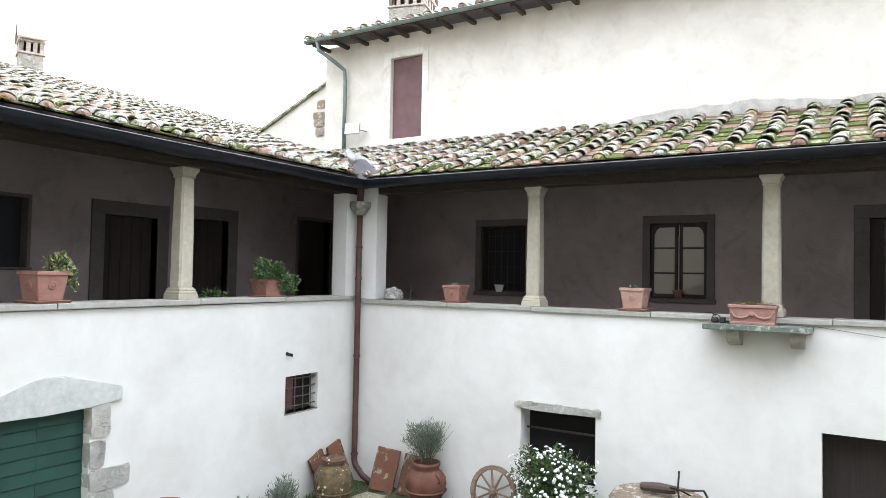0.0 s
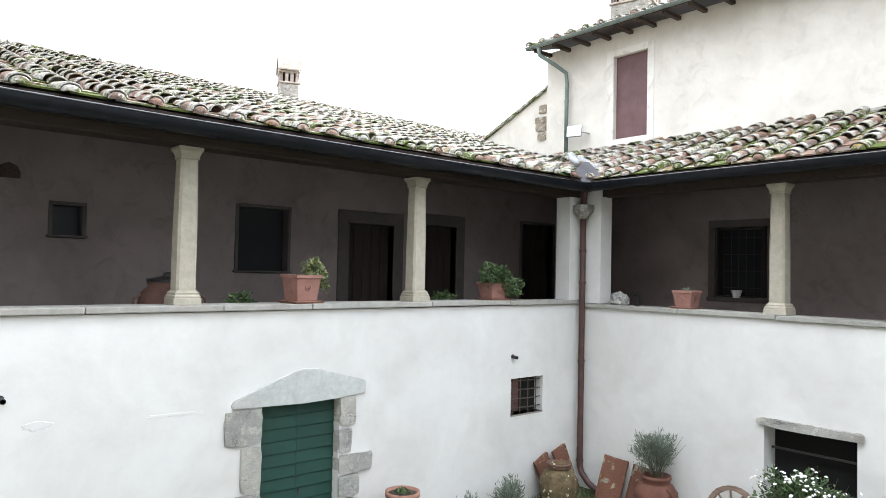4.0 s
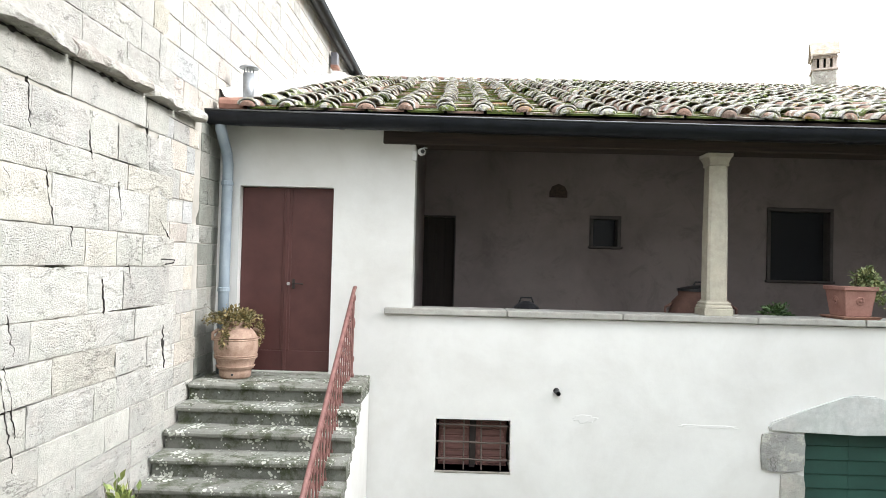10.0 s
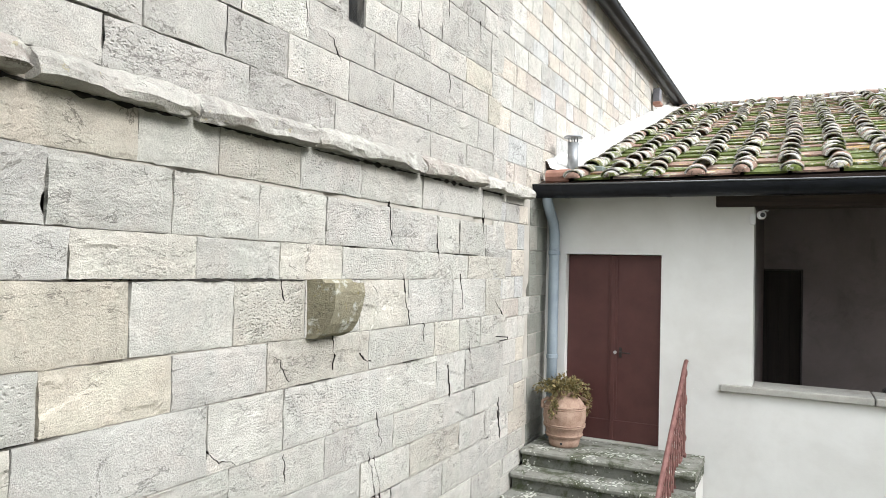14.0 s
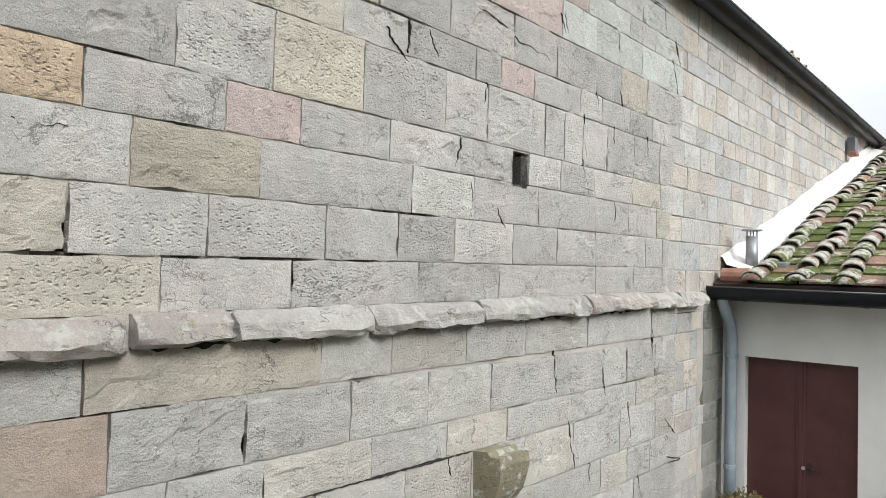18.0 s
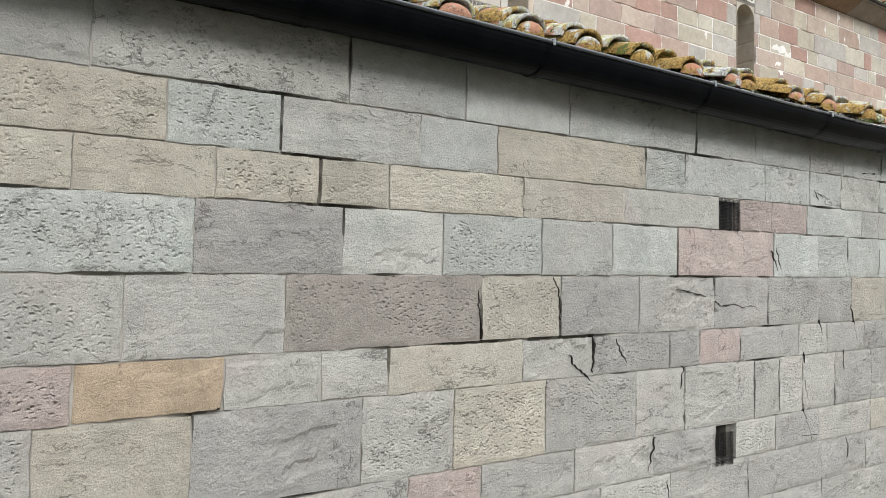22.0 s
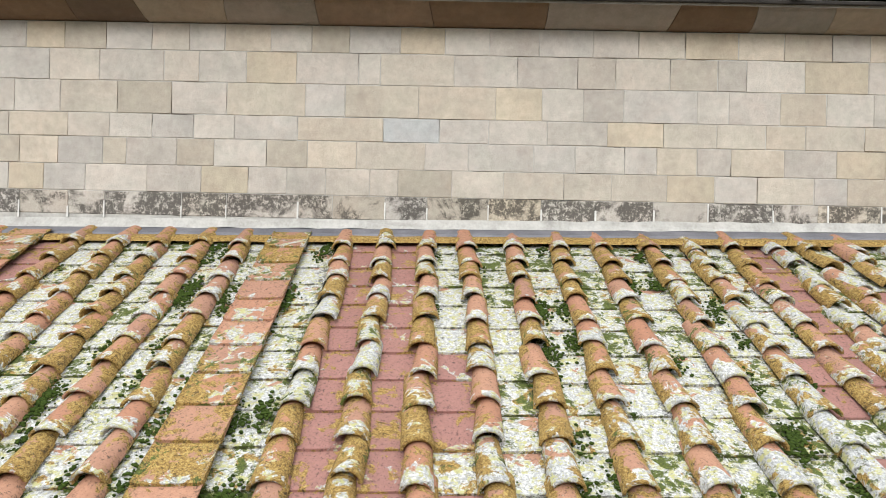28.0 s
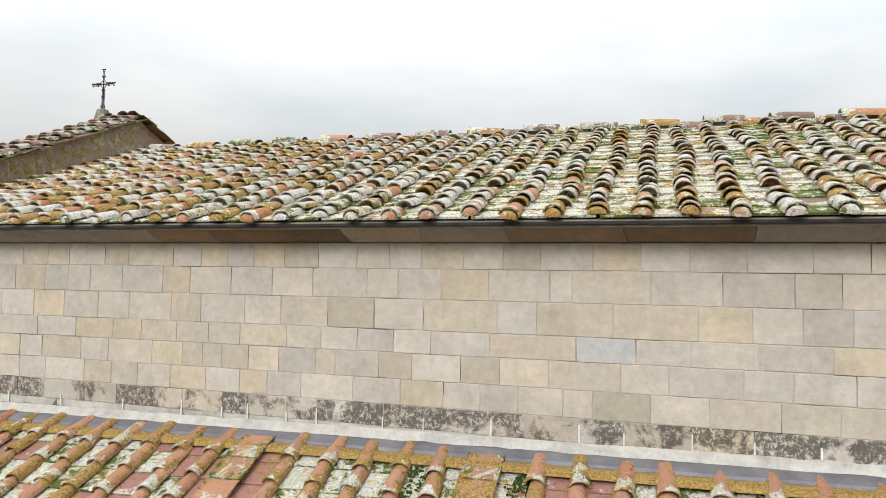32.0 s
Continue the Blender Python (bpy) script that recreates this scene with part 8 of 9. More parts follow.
def block_arrays(w, h, depth, rough, edge, seed, y_at=0.0, z_at=0.0, worn=None, split=False):
    """A squared stone: y along the wall, z up, x out of it, with a worn face, rounded arrises and, where it has split, broken layers."""
    cell = 0.0165 if worn is not None else 0.08
    nu, nv = max(3, int(w / cell)), max(3, int(h / cell))
    us = [0, edge, *[edge + (w - 2 * edge) * k / (nu - 1) for k in range(1, nu - 1)], w - edge, w]
    vs = [0, edge, *[edge + (h - 2 * edge) * k / (nv - 1) for k in range(1, nv - 1)], h - edge, h]
    V, F = [], []
    a, b = len(us), len(vs)
    n = noise.noise
    for j, v in enumerate(vs):
        for i, u in enumerate(us):
            rim = i in (0, a - 1) or j in (0, b - 1)
            u2, v2 = u, v
            if worn is None:
                x = depth + rough * (n((u * 5 + seed, v * 5, seed * 3.1)) + 0.5 * n((u * 14, v * 14 + seed, seed)))
                if rim:
                    chip = max(0.0, n((u * 4 + seed * 2, v * 4, 7.7)) - 0.28) * rough * 7
                    x = depth - chip - edge * (0.55 + 0.6 * abs(n((u * 9, v * 9, seed))))
            else:
                x = depth + rough * (0.32 * n((u * 3.2 + seed, v * 3.2, seed * 3.1)) + 0.16 * n((u * 12, v * 12 + seed, seed)) - 0.14 * abs(n((u * 37, v * 37, seed))))
                if split:
                    q = n((u * 2.3 + seed, v * 5.0, seed * 1.7)) + 0.5 * n((u * 6.5, v * 12.0 + seed, seed)) + 0.10 * n((u * 17.0, v * 26.0, seed * 2.3))
                    x -= rough * 1.9 * max(0.0, math.floor(q * 3.4 + 0.3) / 3.4)
                    x -= rough * 0.22 * max(0.0, q)
                inset = min(u, w - u, v, h - v)
                x -= math.exp(-inset / 0.009) * (0.0035 + 0.004 * abs(n((u * 9, v * 9, seed))))
                x -= math.exp(-inset / 0.024) * max(0.0, n((u * 6 + seed * 2, v * 6, 7.7)) + 0.4 * n((u * 19, v * 19, seed)) - 0.24) * 0.045
                x = max(x, depth - 0.0085)
                if rim:
                    u2, v2 = u + 0.006 * n((v * 10, seed, 1)) + 0.003 * n((v * 37, seed, 4)), v + 0.006 * n((u * 9, seed, 2)) + 0.003 * n((u * 35, seed, 6))
                    bite = washed_out(y_at + u, z_at + v, worn) * (0.25 + abs(n((u * 11, v * 13, seed)))) * 0.016
                    u2 += bite * (1 if i == 0 else -1 if i == a - 1 else 0)
                    v2 += bite * (1 if j == 0 else -1 if j == b - 1 else 0)
                elif 1 < i < a - 2 and 1 < j < b - 2:
                    u2, v2 = u + 0.35 * cell * n((u * 60, v * 60, seed)), v + 0.35 * cell * n((u * 60 + 9, v * 60, seed))
            V.append((x, u2, v2))
    for j in range(b - 1):
        for i in range(a - 1):
            k = j * a + i
            F.append((k, k + 1, k + a + 1, k + a))
    o = len(V)
    ring = [i for i in range(a)] + [j * a + a - 1 for j in range(1, b)] + [(b - 1) * a + i for i in range(a - 2, -1, -1)] + [j * a for j in range(b - 2, 0, -1)]
    for k in ring:
        V.append((-0.02, V[k][1], V[k][2]))
    for k in range(len(ring)):
        j = (k + 1) % len(ring)
        F.append((ring[k], o + k, o + j, ring[j]))
    return V, F


class Ashlar:
    def __init__(self, x, parent, mat, colours, depth, rough, edge, joint, near):
        self.x, self.parent, self.mat, self.col, self.depth, self.rough, self.edge, self.joint, self.near = x, parent, mat, colours, depth, rough, edge, joint, near
        self.rest, self.count, self.tilt, self.worn, self.gain = {}, 0, 0.0, None, 1.0

    def block(self, y0, y1, z0, z1, colour=None):
        self.count += 1
        near = self.near((y0 + y1) / 2, z0)
        if self.worn:
            # a third of the old stones are still smooth, a third pecked, the rest have split along their layers
            pecked, split = random.choice(((0.0, False), (0.15, False), (1.0, False), (0.9, False), (0.3, True), (0.15, True), (0.0, True)))
            g, depth = self.joint * random.choice((0.3, 0.35, 0.4, 0.5, 0.7)), self.depth * random.uniform(0.97, 1.04)
            rough, edge = self.rough * random.uniform(0.8, 1.25) * (1.15 if split else 0.7), 0.004
        else:
            pecked, split = random.choice((0.0, 0.2, 0.6)), False
            g, depth = self.joint * random.choice((0.3, 0.4, 0.5, 0.5, 0.9)), self.depth * random.uniform(0.95, 1.06)
            rough, edge = self.rough * random.choice((0.5, 1, 1.5)), self.edge * random.uniform(0.7, 1.4)
        V, F = block_arrays(y1 - y0 - 2 * g, z1 - z0 - 2 * g, depth, rough, edge, self.count * 1.37, y0, z0 + self.tilt * (y0 + 6), self.worn if near else None, split)
        c = colour or random.choice(self.col)
        at = Vector((self.x, y0 + g, z0 + g + self.tilt * (y0 + 6)))
        if self.tilt:
            V = [(v[0], v[1], v[2] + self.tilt * v[1]) for v in V]
        if near:
            me = mesh_of("stone_block", V, F, self.mat)
            if pecked:
                # a plain chiselled margin runs round the pecked field
                bw, bh = y1 - y0 - 2 * g, z1 - z0 - 2 * g
                me.attributes.new("inner_field", "FLOAT", "POINT").data.foreach_set("value", [min(1.0, max(0.0, (min(v[1], bw - v[1], v[2] - self.tilt * v[1], bh - v[2] + self.tilt * v[1]) - 0.022) / 0.012)) for v in V])
            ob = new("stone_block", me)
            ob.location = at
            ob.parent = self.parent
            ob.color = (*[self.gain * k for k in c], 1 - pecked)
        else:
            self.rest.setdefault((c, self.mat.name), []).append((V, F, at))

    def course(self, z0, z1, y0, y1, widths, holes=()):
        y = y0
        while y < y1 - 0.05:
            w = random.uniform(*widths)
            if y1 - (y + w) < widths[0] * 0.6:
                w = y1 - y
            self.cut(y, y + w, z0, z1, holes)
            y += w

    def joints(self, z0, z1, ys, colours=None, holes=()):
        for k, (a, b) in enumerate(zip(ys, ys[1:])):
            self.cut(a, b, z0, z1, holes, (colours or {}).get(k))

    def cut(self, a, b, z0, z1, holes, colour=None):
        for h in holes:
            if h[2] < z1 - 0.02 and h[3] > z0 + 0.02 and h[0] < b and h[1] > a:
                if h[0] - a > 0.06:
                    self.block(a, h[0], z0, z1, colour)
                if b - h[1] > 0.06:
                    self.block(h[1], b, z0, z1, colour)
                return
        self.block(a, b, z0, z1, colour)

    def done(self):
        for (c, mat), items in self.rest.items():
            VV, FF, o = [], [], 0
            for V, F, at in items:
                VV += [(v[0] + at.x, v[1] + at.y, v[2] + at.z) for v in V]
                FF += [tuple(i + o for i in f) for f in F]
                o += len(V)
            ob = new("stone_blocks", mesh_of("stone_blocks", VV, FF, bpy.data.materials[mat]))
            ob.parent = self.parent
            ob.color = (*[self.gain * k for k in c], 1)
            tagged(ob, kind="stuff")


def mortar_sheet(name, mat, y0, y1, z0, z1, x, dip, step, seed, holes, parent, smear=0.0):
    """Lime mortar that fills the joints nearly flush, washed out in places."""
    ny, nz = int((y1 - y0) / step), int((z1 - z0) / step)
    V, F = [], []
    for j in range(nz + 1):
        for i in range(ny + 1):
            y, z = y0 + (y1 - y0) * i / ny, z0 + (z1 - z0) * j / nz
            V.append((x - washed_out(y, z, seed) * dip + smear * max(0.0, noise.noise((y * 3.7, z * 4.4, seed)) + 0.4 * noise.noise((y * 13, z * 13, seed)) - 0.22), y, z))
    for j in range(nz):
        for i in range(ny):
            y, z = y0 + (y1 - y0) * (i + 0.5) / ny, z0 + (z1 - z0) * (j + 0.5) / nz
            if not any(h[0] - step < y < h[1] + step and h[2] - step < z < h[3] + step for h in holes):
                k = j * (ny + 1) + i
                F.append((k, k + 1, k + ny + 2, k + ny + 1))
    ob = new(name, mesh_of(name, V, F, mat, True))
    ob.parent = parent
    return ob


GREY, GREY2, LIGHT, BEIGE, PINK, ORANGE, YELLOW = (0.412, 0.398, 0.366), (0.386, 0.373, 0.346), (0.46, 0.446, 0.408), (0.445, 0.415, 0.352), (0.44, 0.37, 0.34), (0.475, 0.375, 0.27), (0.468, 0.434, 0.362)
random.seed(5)
old = Ashlar(-0.05, bpy.data.objects["wall_church_aisle_core"], M_ASHLAR, [GREY, GREY, GREY, GREY, GREY2, GREY2, GREY2, BEIGE], 0.052, 0.014, 0.006, 0.007,
             lambda y, z: -8.7 < y < -1.25 and z > 2.4)
old.worn, old.gain = 3.0, 1.06
VENTS = [(-3.98, -3.83, 5.90, 6.08), (-3.96, -3.78, 7.29, 7.45)]
# courses from the eave down: lower edge at y = -6, the upright joints, and what is not grey
COURSES = [
    (7.705, [-7.38, -6.4, -5.81, -5.17, -4.17, -3.6, -3.0], {}),
    (7.468, [-7.12, -6.69, -6.05, -5.62, -4.6, -4.27, -3.5, -3.0], {-1: YELLOW, 3: YELLOW}),
    (7.27, [-6.94, -6.52, -6.2, -5.46, -4.76, -3.96, -3.76, -3.43, -3.03], {-2: YELLOW, -1: YELLOW, 0: YELLOW, 1: YELLOW, 2: YELLOW, 3: (0.48, 0.445, 0.385), 4: LIGHT, 6: PINK, 7: PINK}),
    (6.985, [-7.95, -7.01, -6.41, -5.92, -5.34, -4.85, -4.33, -3.41, -2.9], {1: GREY2, 6: PINK}),
    (6.672, [-7.24, -6.65, -5.7, -5.21, -4.64, -4.0, -3.47, -2.9], {1: (0.36, 0.325, 0.29), 5: GREY2}),
    (6.465, [-7.75, -7.39, -6.88, -6.49, -6.18, -5.45, -4.98, -4.39, -4.13, -3.75, -3.13, -2.8], {0: PINK, 1: ORANGE, 2: LIGHT, 3: LIGHT, 4: BEIGE, 5: LIGHT, 8: PINK}),
    (6.10, [-7.5, -6.99, -6.3, -5.84, -5.3, -4.66, -4.26, -3.61, -3.35, -3.09, -2.7], {0: YELLOW, 2: LIGHT, 3: YELLOW, 4: GREY, 5: LIGHT, 7: LIGHT, 8: LIGHT}),
    (5.878, [-7.55, -7.1, -6.64, -6.07, -5.68, -5.1, -4.52, -3.98, -3.79, -3.39, -2.9], {0: YELLOW, 1: ORANGE, 3: PINK}),
    (5.612, [-7.0, -6.46, -5.89, -4.92, -4.38, -3.67, -2.87, -2.3], {-1: GREY2, 1: (0.36, 0.33, 0.27), 3: LIGHT}),
    (5.35, [-7.3, -6.67, -6.13, -5.51, -5.02, -4.55, -3.96, -3.42, -2.86], {0: BEIGE, 5: LIGHT}),
    (5.125, [-6.95, -6.32, -5.70, -4.85, -4.1, -2.85, -2.2], {2: GREY2}),
    (4.765, [-6.59, -5.51, -5.04, -4.41, -3.79, -2.95, -1.82], {0: BEIGE}),
    (4.465, [-7.2, -6.49, -5.91, -5.31, -4.74, -4.15, -3.38, -2.7], {0: (0.41, 0.335, 0.28)}),
    (4.255, [-6.9, -6.26, -5.81, -5.16, -4.56, -3.97, -3.17, -2.1], {}),
    (3.915, [-6.5, -5.52, -4.9, -4.33, -3.76, -3.13, -2.38], {0: YELLOW, -1: BEIGE}),
    (3.645, [-6.6, -5.91, -5.28, -4.64, -3.64, -2.7], {1: YELLOW}),
    (3.30, [-6.0, -5.05, -4.49, -3.45, -2.64], {1: LIGHT}),
    (3.04, [-5.6, -4.9, -4.1, -3.3, -2.5, -1.9], {}),
    (2.78, [-5.3, -4.6, -3.7, -3.05, -2.2], {}),
    (2.50, [-5.5, -4.8, -4.2, -3.3, -2.5], {}),
]
z1 = 8.0
for z0, ys, tints in COURSES:
    # top courses are lightened in colour to make up for the gutter's shade
    old.col = [(0.485, 0.50, 0.465), (0.465, 0.475, 0.44), (0.50, 0.505, 0.475), (0.455, 0.45, 0.415)] if z0 > 6.9 else [GREY, GREY, GREY, LIGHT, GREY2, GREY2, BEIGE] if z0 > 5.0 else [(0.435, 0.425, 0.388), (0.425, 0.415, 0.385), (0.45, 0.44, 0.40), (0.445, 0.425, 0.375), (0.43, 0.42, 0.39)]
    old.tilt = 0.018 if z0 > 5.0 else 0.010 if z0 > 4.5 else 0.0
    left, right = [ys[0]], [ys[-1]]
    while left[0] > -16.5:
        left.insert(0, left[0] - random.uniform(0.4, 0.9))
    while right[-1] < -1.6:
        right.append(right[-1] + random.uniform(0.32, 0.7))
    right[-1] = -1.25 + random.uniform(-0.3, 0.22)
    shift = len(left) - 1
    old.joints(z0, z1, left[:-1] + ys + right[1:], {k + shift: c for k, c in tints.items()}, VENTS)
    z1 = z0
old.tilt = 0.0
while z1 > 0.05:
    z0 = max(0.0, z1 - random.choice((0.24, 0.27, 0.3)))
    old.course(z0, z1, -16.5, -1.25, (0.4, 0.85))
    z1 = z0
old.worn = None
old.col = [LIGHT, (0.50, 0.485, 0.45), (0.41, 0.40, 0.375), (0.45, 0.44, 0.41), (0.475, 0.435, 0.38), (0.44, 0.40, 0.36), LIGHT, (0.43, 0.43, 0.42)]
old.rough, old.tilt, old.depth, old.gain = 0.004, 0.018, 0.046, 1.1
z = 0.05
while z < 8.0:
    h = random.choice((0.19, 0.22, 0.24, 0.27))
    if 8.0 - (z + h) < 0.14:
        h = 8.0 - z
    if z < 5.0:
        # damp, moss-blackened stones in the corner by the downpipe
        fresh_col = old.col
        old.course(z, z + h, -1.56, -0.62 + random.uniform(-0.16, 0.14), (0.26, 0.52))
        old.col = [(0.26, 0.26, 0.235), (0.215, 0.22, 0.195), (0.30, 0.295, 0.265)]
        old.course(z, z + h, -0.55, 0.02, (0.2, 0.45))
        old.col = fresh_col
    else:
        old.course(z, z + h, -1.56, 10.6, (0.26, 0.52))
    z += h
old.done()
CORE = bpy.data.objects["wall_church_aisle_core"]
mortar_sheet("joint_mortar", M_MORTAR, -16.5, -1.25, 2.2, 7.98, -0.0128, 0.04, 0.045, 3.0, VENTS, CORE)
mortar_sheet("joint_mortar", M_MORTAR, -1.25, 10.5, 2.2, 7.98, -0.0125, 0.033, 0.10, 5.0, (), CORE)

random.seed(8)
TAN = [(0.445, 0.412, 0.368), (0.422, 0.393, 0.355), (0.440, 0.396, 0.340), (0.455, 0.418, 0.368), (0.448, 0.392, 0.319), (0.425, 0.386, 0.341), (0.452, 0.390, 0.301), (0.435, 0.400, 0.353), (0.445, 0.400, 0.336), (0.410, 0.366, 0.301)]
nave_ash = Ashlar(-3.92, bpy.data.objects["wall_church_nave_core"], M_NAVE, TAN, 0.03, 0.002, 0.004, 0.006,
                  lambda y, z: -16.5 < y < -2.4)
NAVE_HOLES = [(-2.80, -2.37, 9.9, 11.35), (1.68, 2.12, 9.9, 11.35)]
NAVE = [
    (11.57, [-12.51, -12.17, -11.84, -11.47, -11.07, -10.63, -10.27, -9.93, -9.49, -9.1, -8.74, -8.26, -7.83, -7.41, -6.94, -6.43, -6.0, -5.56, -5.06, -4.63]),
    (11.27, [-12.65, -12.12, -11.61, -11.13, -10.51, -10.17, -9.72, -9.24, -8.65, -8.44, -7.74, -7.14, -6.57, -6.21, -5.7, -5.25, -4.98]),
    (10.96, [-12.5, -11.94, -11.5, -10.95, -10.43, -9.9, -9.15, -8.77, -8.07, -7.34, -6.9, -6.51, -6.13, -5.44, -5.14, -4.66]),
    (10.73, [-12.81, -12.39, -11.99, -11.42, -11.02, -10.61, -10.21, -9.82, -9.22, -8.4, -7.87, -7.4, -6.85, -6.28, -5.75, -5.25, -4.79]),
    (10.47, [-12.72, -12.46, -12.21, -11.88, -11.51, -11.08, -10.85, -10.37, -10.01, -9.51, -9.12, -8.65, -8.0, -7.59, -6.97, -6.58, -6.11, -5.81, -5.43, -5.11, -4.61]),
    (10.215, [-12.41, -11.98, -11.64, -11.24, -10.65, -10.13, -9.68, -9.31, -8.94, -8.52, -8.25, -7.74, -7.25, -6.68, -6.23, -5.71, -5.26, -4.86]),
    (9.99, [-12.71, -12.19, -11.87, -11.4, -11.05, -10.31, -9.88, -9.2, -8.87, -8.37, -7.97, -7.39, -6.89, -6.38, -5.83, -5.32, -4.71]),
]
z1 = 11.83
for z0, ys in NAVE:
    left, right = [ys[0]], [ys[-1]]
    while left[0] > -17.3:
        left.insert(0, left[0] - random.uniform(0.3, 0.62))
    while right[-1] < -2.75:
        right.append(right[-1] + random.uniform(0.3, 0.6))
    row = [y for y in left[:-1] + ys + right[1:] if y < -2.45] + [-2.3]
    tints = {k: (0.455, 0.46, 0.45) for k in range(len(row)) if z0 == 10.73 and abs(row[k] + 8.39) < 0.08}
    nave_ash.mat = M_NAVESTAIN if z0 < 10.1 else M_NAVE
    nave_ash.joints(z0, z1, row, tints, NAVE_HOLES)
    z1 = z0
nave_ash.col = [(0.36, 0.24, 0.20), (0.40, 0.33, 0.28), (0.39, 0.30, 0.25), BEIGE, (0.43, 0.39, 0.32), (0.35, 0.27, 0.235), (0.40, 0.38, 0.35)]
nave_ash.mat = M_NAVE
zs = [11.83] + [z for z, _ in NAVE]
for z1, z0 in zip(zs, zs[1:]):
    nave_ash.mat = M_NAVESTAIN if z0 < 10.1 else M_NAVE
    nave_ash.joint, nave_ash.rough, nave_ash.edge = 0.008, 0.007, 0.008
    nave_ash.course(z0, z1, -2.3, 10.6, (0.26, 0.78), NAVE_HOLES)
nave_ash.done()
CORE = bpy.data.objects["wall_church_nave_core"]
mortar_sheet("joint_mortar", M_MORTARL, -17.3, -2.3, 9.9, 11.83, -3.8965, 0.02, 0.07, 9.0, NAVE_HOLES, CORE)
mortar_sheet("joint_mortar", M_WHITEMORTAR, -2.3, 10.6, 9.9, 11.83, -3.896, 0.02, 0.05, 12.0, NAVE_HOLES, CORE, 0.012)


# ---- hollow cornice under the nave eave ----
random.seed(31)
y, lean = -17.4, 0.0
while y < 10.5:
    w = random.uniform(0.65, 1.25)
    e = min(y + w, 10.6)
    lean, before = random.choice((0.0, 0.0, 0.05, -0.05)), lean
    bm = bmesh.new()
    prof = [(-3.925, 11.838), (-3.862, 11.838), (-3.80, 11.852), (-3.70, 11.895), (-3.62, 11.945), (-3.585, 11.975), (-3.585, 12.0), (-3.925, 12.0)]
    cols = [[bm.verts.new((px, yy + slant * (pz - 11.84) / 0.16, pz)) for px, pz in prof] for yy, slant in ((y + 0.003, before), ((y + e) / 2, 0.0), (e - 0.003, lean))]
    for p, q in zip(cols, cols[1:]):
        for j in range(len(prof)):
            m = (j + 1) % len(prof)
            bm.faces.new((p[j], p[m], q[m], q[j]))
    bm.faces.new(cols[0][::-1]), bm.faces.new(cols[-1])
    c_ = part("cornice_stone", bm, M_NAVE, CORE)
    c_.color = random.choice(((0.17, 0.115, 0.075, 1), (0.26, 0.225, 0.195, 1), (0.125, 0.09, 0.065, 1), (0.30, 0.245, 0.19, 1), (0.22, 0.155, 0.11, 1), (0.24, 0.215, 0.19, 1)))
    y = e


# ---- cracks in the old wall: dark ribbons painted for their depth ----
def crack(y0, z0, y1, z1, width, seed, stray=1.0):
    """A jagged dark ribbon in place of a split's shade, widest in the middle."""
    rnd = random.Random(seed)
    d = Vector((y1 - y0, z1 - z0))
    n = max(4, int(d.length / 0.013))
    side = Vector((-d.y, d.x)).normalized()
    V, F = [], []
    for k in range(n + 1):
        t = k / n
        wander = 0.035 * noise.noise((t * d.length * 7, seed, 0)) + 0.024 * noise.noise((t * d.length * 25, seed, 5)) + rnd.uniform(-1, 1) * 0.006
        c = Vector((y0, z0)) + d * t + side * wander * stray
        w = width * (0.05 + math.sin(math.pi * t) ** 0.8) * max(0.10, 0.38 + 1.1 * noise.noise((t * d.length * 15, seed, 9))) / 2.6
        for x in (-0.03, 0.0048):
            for s in (-1, 1):
                V.append((x, c.x + side.x * w * s, c.y + side.y * w * s))
    for k in range(n):
        o = 4 * k
        F += [(o + 2, o + 3, o + 7, o + 6), (o, o + 2, o + 6, o + 4), (o + 3, o + 1, o + 5, o + 7)]
    ob = new("crack", mesh_of("crack", V, F, M_CRACK))
    ob.parent = bpy.data.objects["wall_church_aisle_core"]


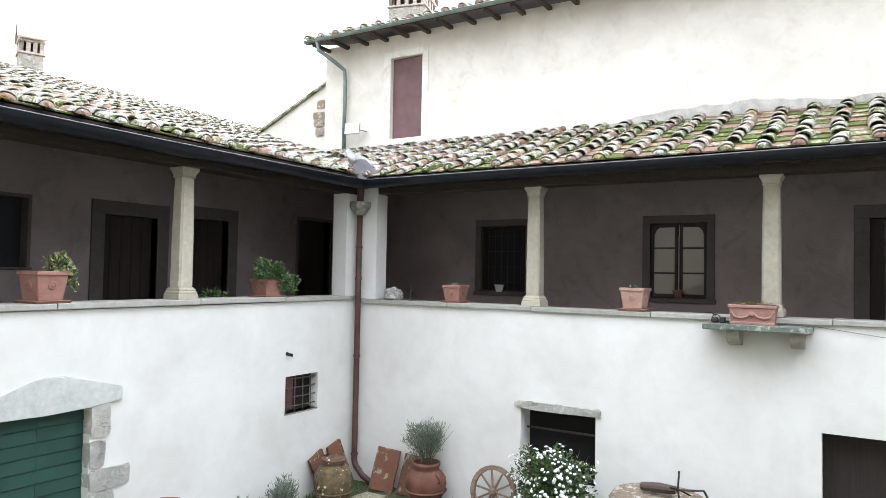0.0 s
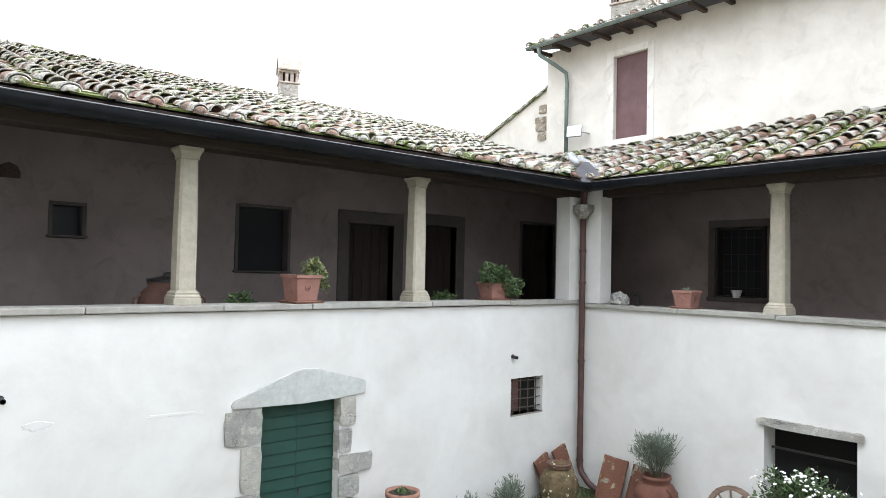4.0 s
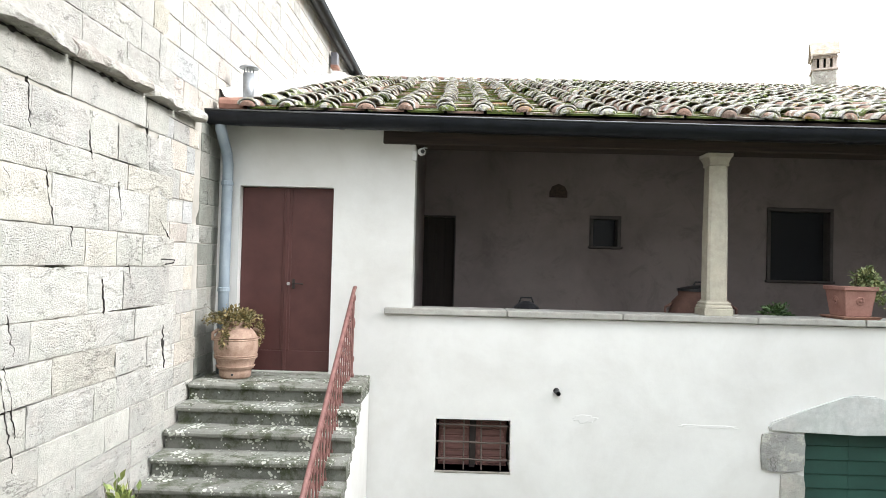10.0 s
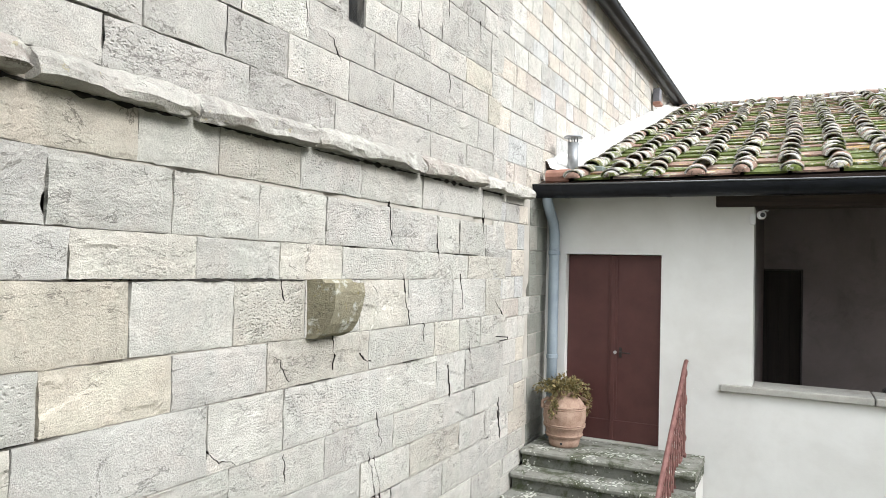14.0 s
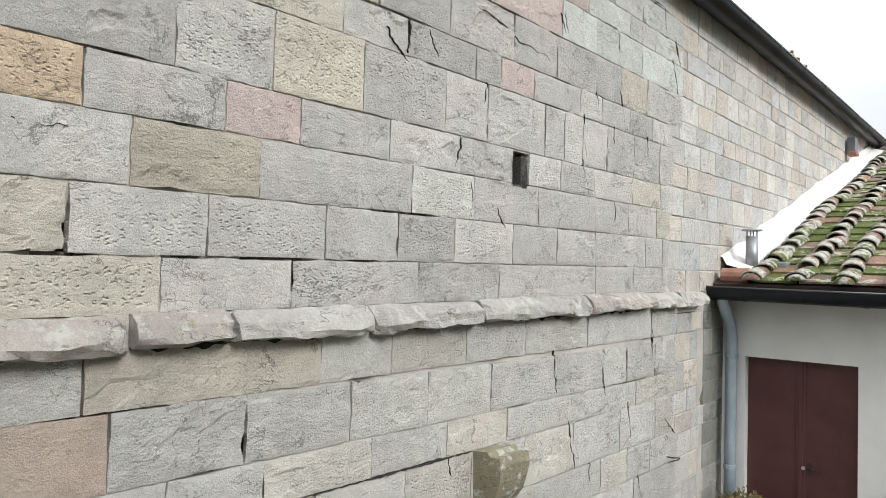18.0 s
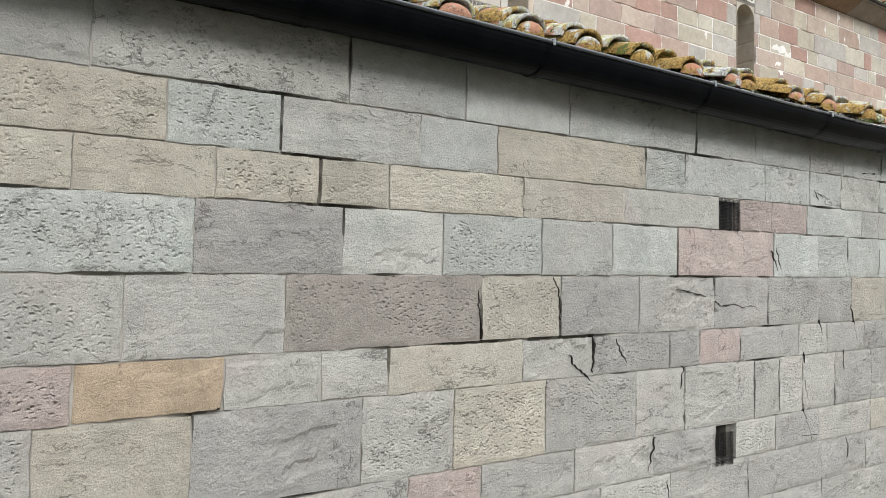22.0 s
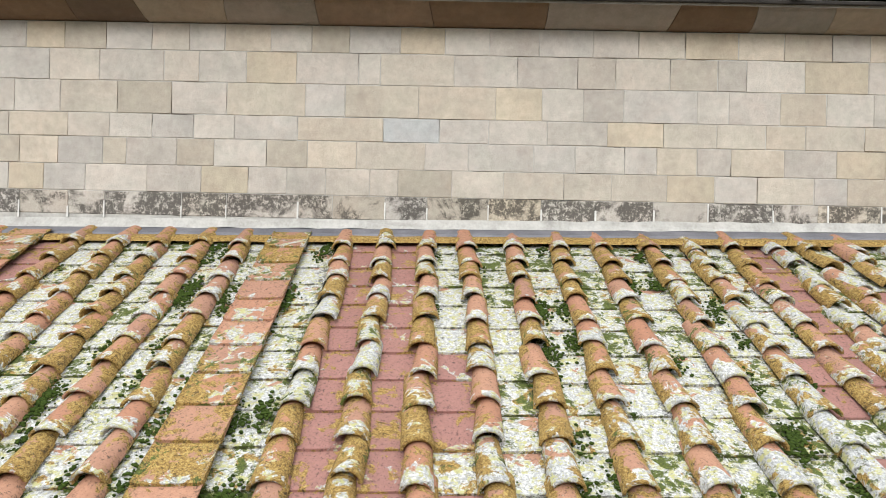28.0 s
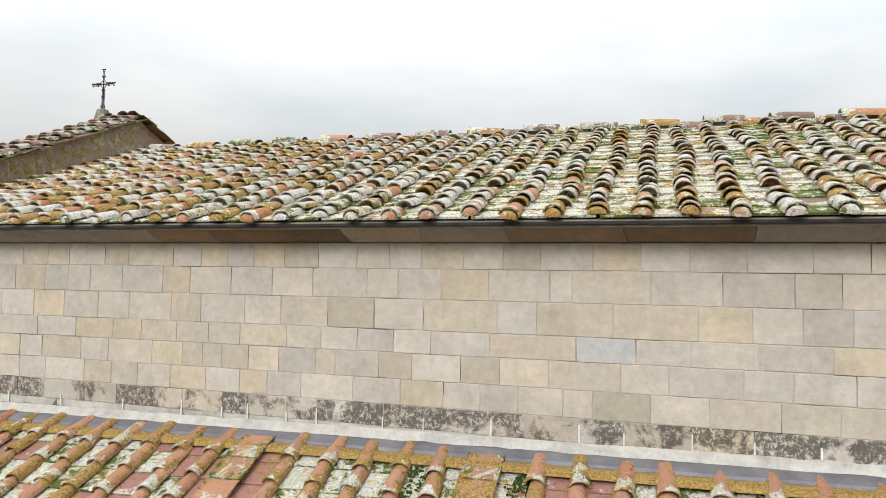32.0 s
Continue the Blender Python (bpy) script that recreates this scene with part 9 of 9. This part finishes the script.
for k, (y0, z0, y1, z1, w) in enumerate((
        (-3.62, 4.22, -3.50, 4.06, 0.014), (-3.23, 4.30, -3.10, 3.92, 0.018), (-4.05, 3.92, -4.03, 3.70, 0.014), (-3.75, 3.77, -3.62, 3.70, 0.012),
        (-3.61, 3.12, -3.42, 2.40, 0.018), (-3.54, 3.36, -3.46, 3.10, 0.022), (-3.44, 4.80, -3.39, 4.50, 0.02), (-1.80, 4.88, -1.81, 4.56, 0.022),
        (-2.89, 3.92, -2.88, 3.78, 0.016), (-4.60, 3.84, -4.45, 3.68, 0.012), (-1.52, 4.06, -1.27, 3.90, 0.014), (-5.53, 4.258, -4.33, 4.252, 0.030),
        (-6.96, 5.80, -6.80, 5.76, 0.012), (-6.80, 5.76, -6.68, 5.79, 0.012), (-3.44, 7.20, -3.37, 7.07, 0.02), (-2.96, 7.63, -2.90, 7.57, 0.02),
        (-4.0, 6.87, -3.57, 6.82, 0.022), (-1.92, 7.80, -1.64, 7.80, 0.018), (-1.64, 7.80, -1.63, 7.56, 0.02), (-1.46, 7.38, -1.33, 7.08, 0.012),
        (-2.70, 4.62, -2.66, 4.36, 0.016), (-2.25, 4.30, -2.20, 4.0, 0.016), (-2.45, 3.55, -2.40, 3.28, 0.014), (-2.05, 3.72, -2.0, 3.5, 0.018),
        (-1.36, 3.12, -1.30, 2.72, 0.07), (-5.05, 3.42, -4.86, 3.30, 0.010), (-4.2, 5.75, -4.05, 5.62, 0.012),
        (-5.15, 6.60, -5.0, 6.45, 0.010), (-2.5, 6.85, -2.42, 6.6, 0.014), (-3.1, 6.2, -3.0, 5.95, 0.012), (-3.54, 3.06, -3.41, 2.61, 0.016), (-4.55, 4.26, -4.51, 4.14, 0.014), (-4.48, 3.28, -4.47, 3.12, 0.014),
        (-4.35, 6.94, -4.19, 6.92, 0.016), (-4.19, 6.92, -4.08, 6.90, 0.016), (-3.39, 7.22, -3.33, 7.08, 0.020), (-4.82, 6.67, -4.74, 6.54, 0.018), (-5.26, 6.99, -5.20, 6.78, 0.016), (-5.72, 6.92, -5.70, 6.69, 0.018), (-4.99, 6.69, -4.99, 6.50, 0.018), (-1.42, 7.60, -1.29, 7.37, 0.016), (-2.35, 7.81, -2.08, 7.83, 0.014), (-2.93, 7.62, -2.85, 7.58, 0.016), (-2.90, 6.75, -2.87, 6.60, 0.020), (-3.08, 6.54, -3.04, 6.22, 0.014), (-2.60, 6.54, -2.59, 6.40, 0.012), (-1.98, 6.56, -1.96, 6.36, 0.012), (-4.51, 6.12, -4.57, 5.93, 0.014), (-4.41, 5.87, -4.40, 5.66, 0.016), (-2.57, 5.93, -2.55, 5.78, 0.018), (-3.11, 5.99, -2.90, 5.98, 0.014), (-4.29, 6.50, -4.30, 6.37, 0.012))):
    crack(y0, z0, y1, z1, w, 100 + k, 0.12 if abs(z1 - z0) < 0.03 else 0.8)

# the open joint and the shade under the string course, as dark ribbons
for k, (y0, y1) in enumerate(((-7.2, -6.5), (-6.42, -5.95), (-5.95, -5.25), (-5.2, -4.38), (-4.3, -3.05), (-3.0, -1.95), (-1.85, -1.3))):
    crack(y0, 5.027 + 0.016 * (y0 + 4), y1, 5.027 + 0.016 * (y1 + 4), 0.055, 180 + k, 0.15)

# ---- bare grey mortar patch on the upper house above the loggia tiles ----
V, F = [], []
n = 40
for k in range(n + 1):
    y = -3.3 - 7.7 * k / n
    base = roof_b(BACK_X) - 0.05
    h = 0.06 + 0.16 * math.sin(math.pi * min(1.0, k / 22)) + 0.10 * min(1.0, k / 20) + 0.10 * noise.noise((y * 1.7, 3.0, 1.0)) + 0.04 * noise.noise((y * 6, 1.0, 1.0))
    V += [(BACK_X + 0.01, y, base), (BACK_X - 0.014, y, base), (BACK_X - 0.012, y, base + h * 0.9), (BACK_X + 0.01, y, base + h)]
for k in range(n):
    o = 4 * k
    F += [(o + 1, o + 2, o + 6, o + 5), (o + 2, o + 3, o + 7, o + 6)]
tagged(new("trim_bare_mortar_patch", mesh_of("bare_mortar_patch", V, F, M_MORTARL)), "bare grey mortar patch on the cream wall above the tiles", "trim", kind="structure")
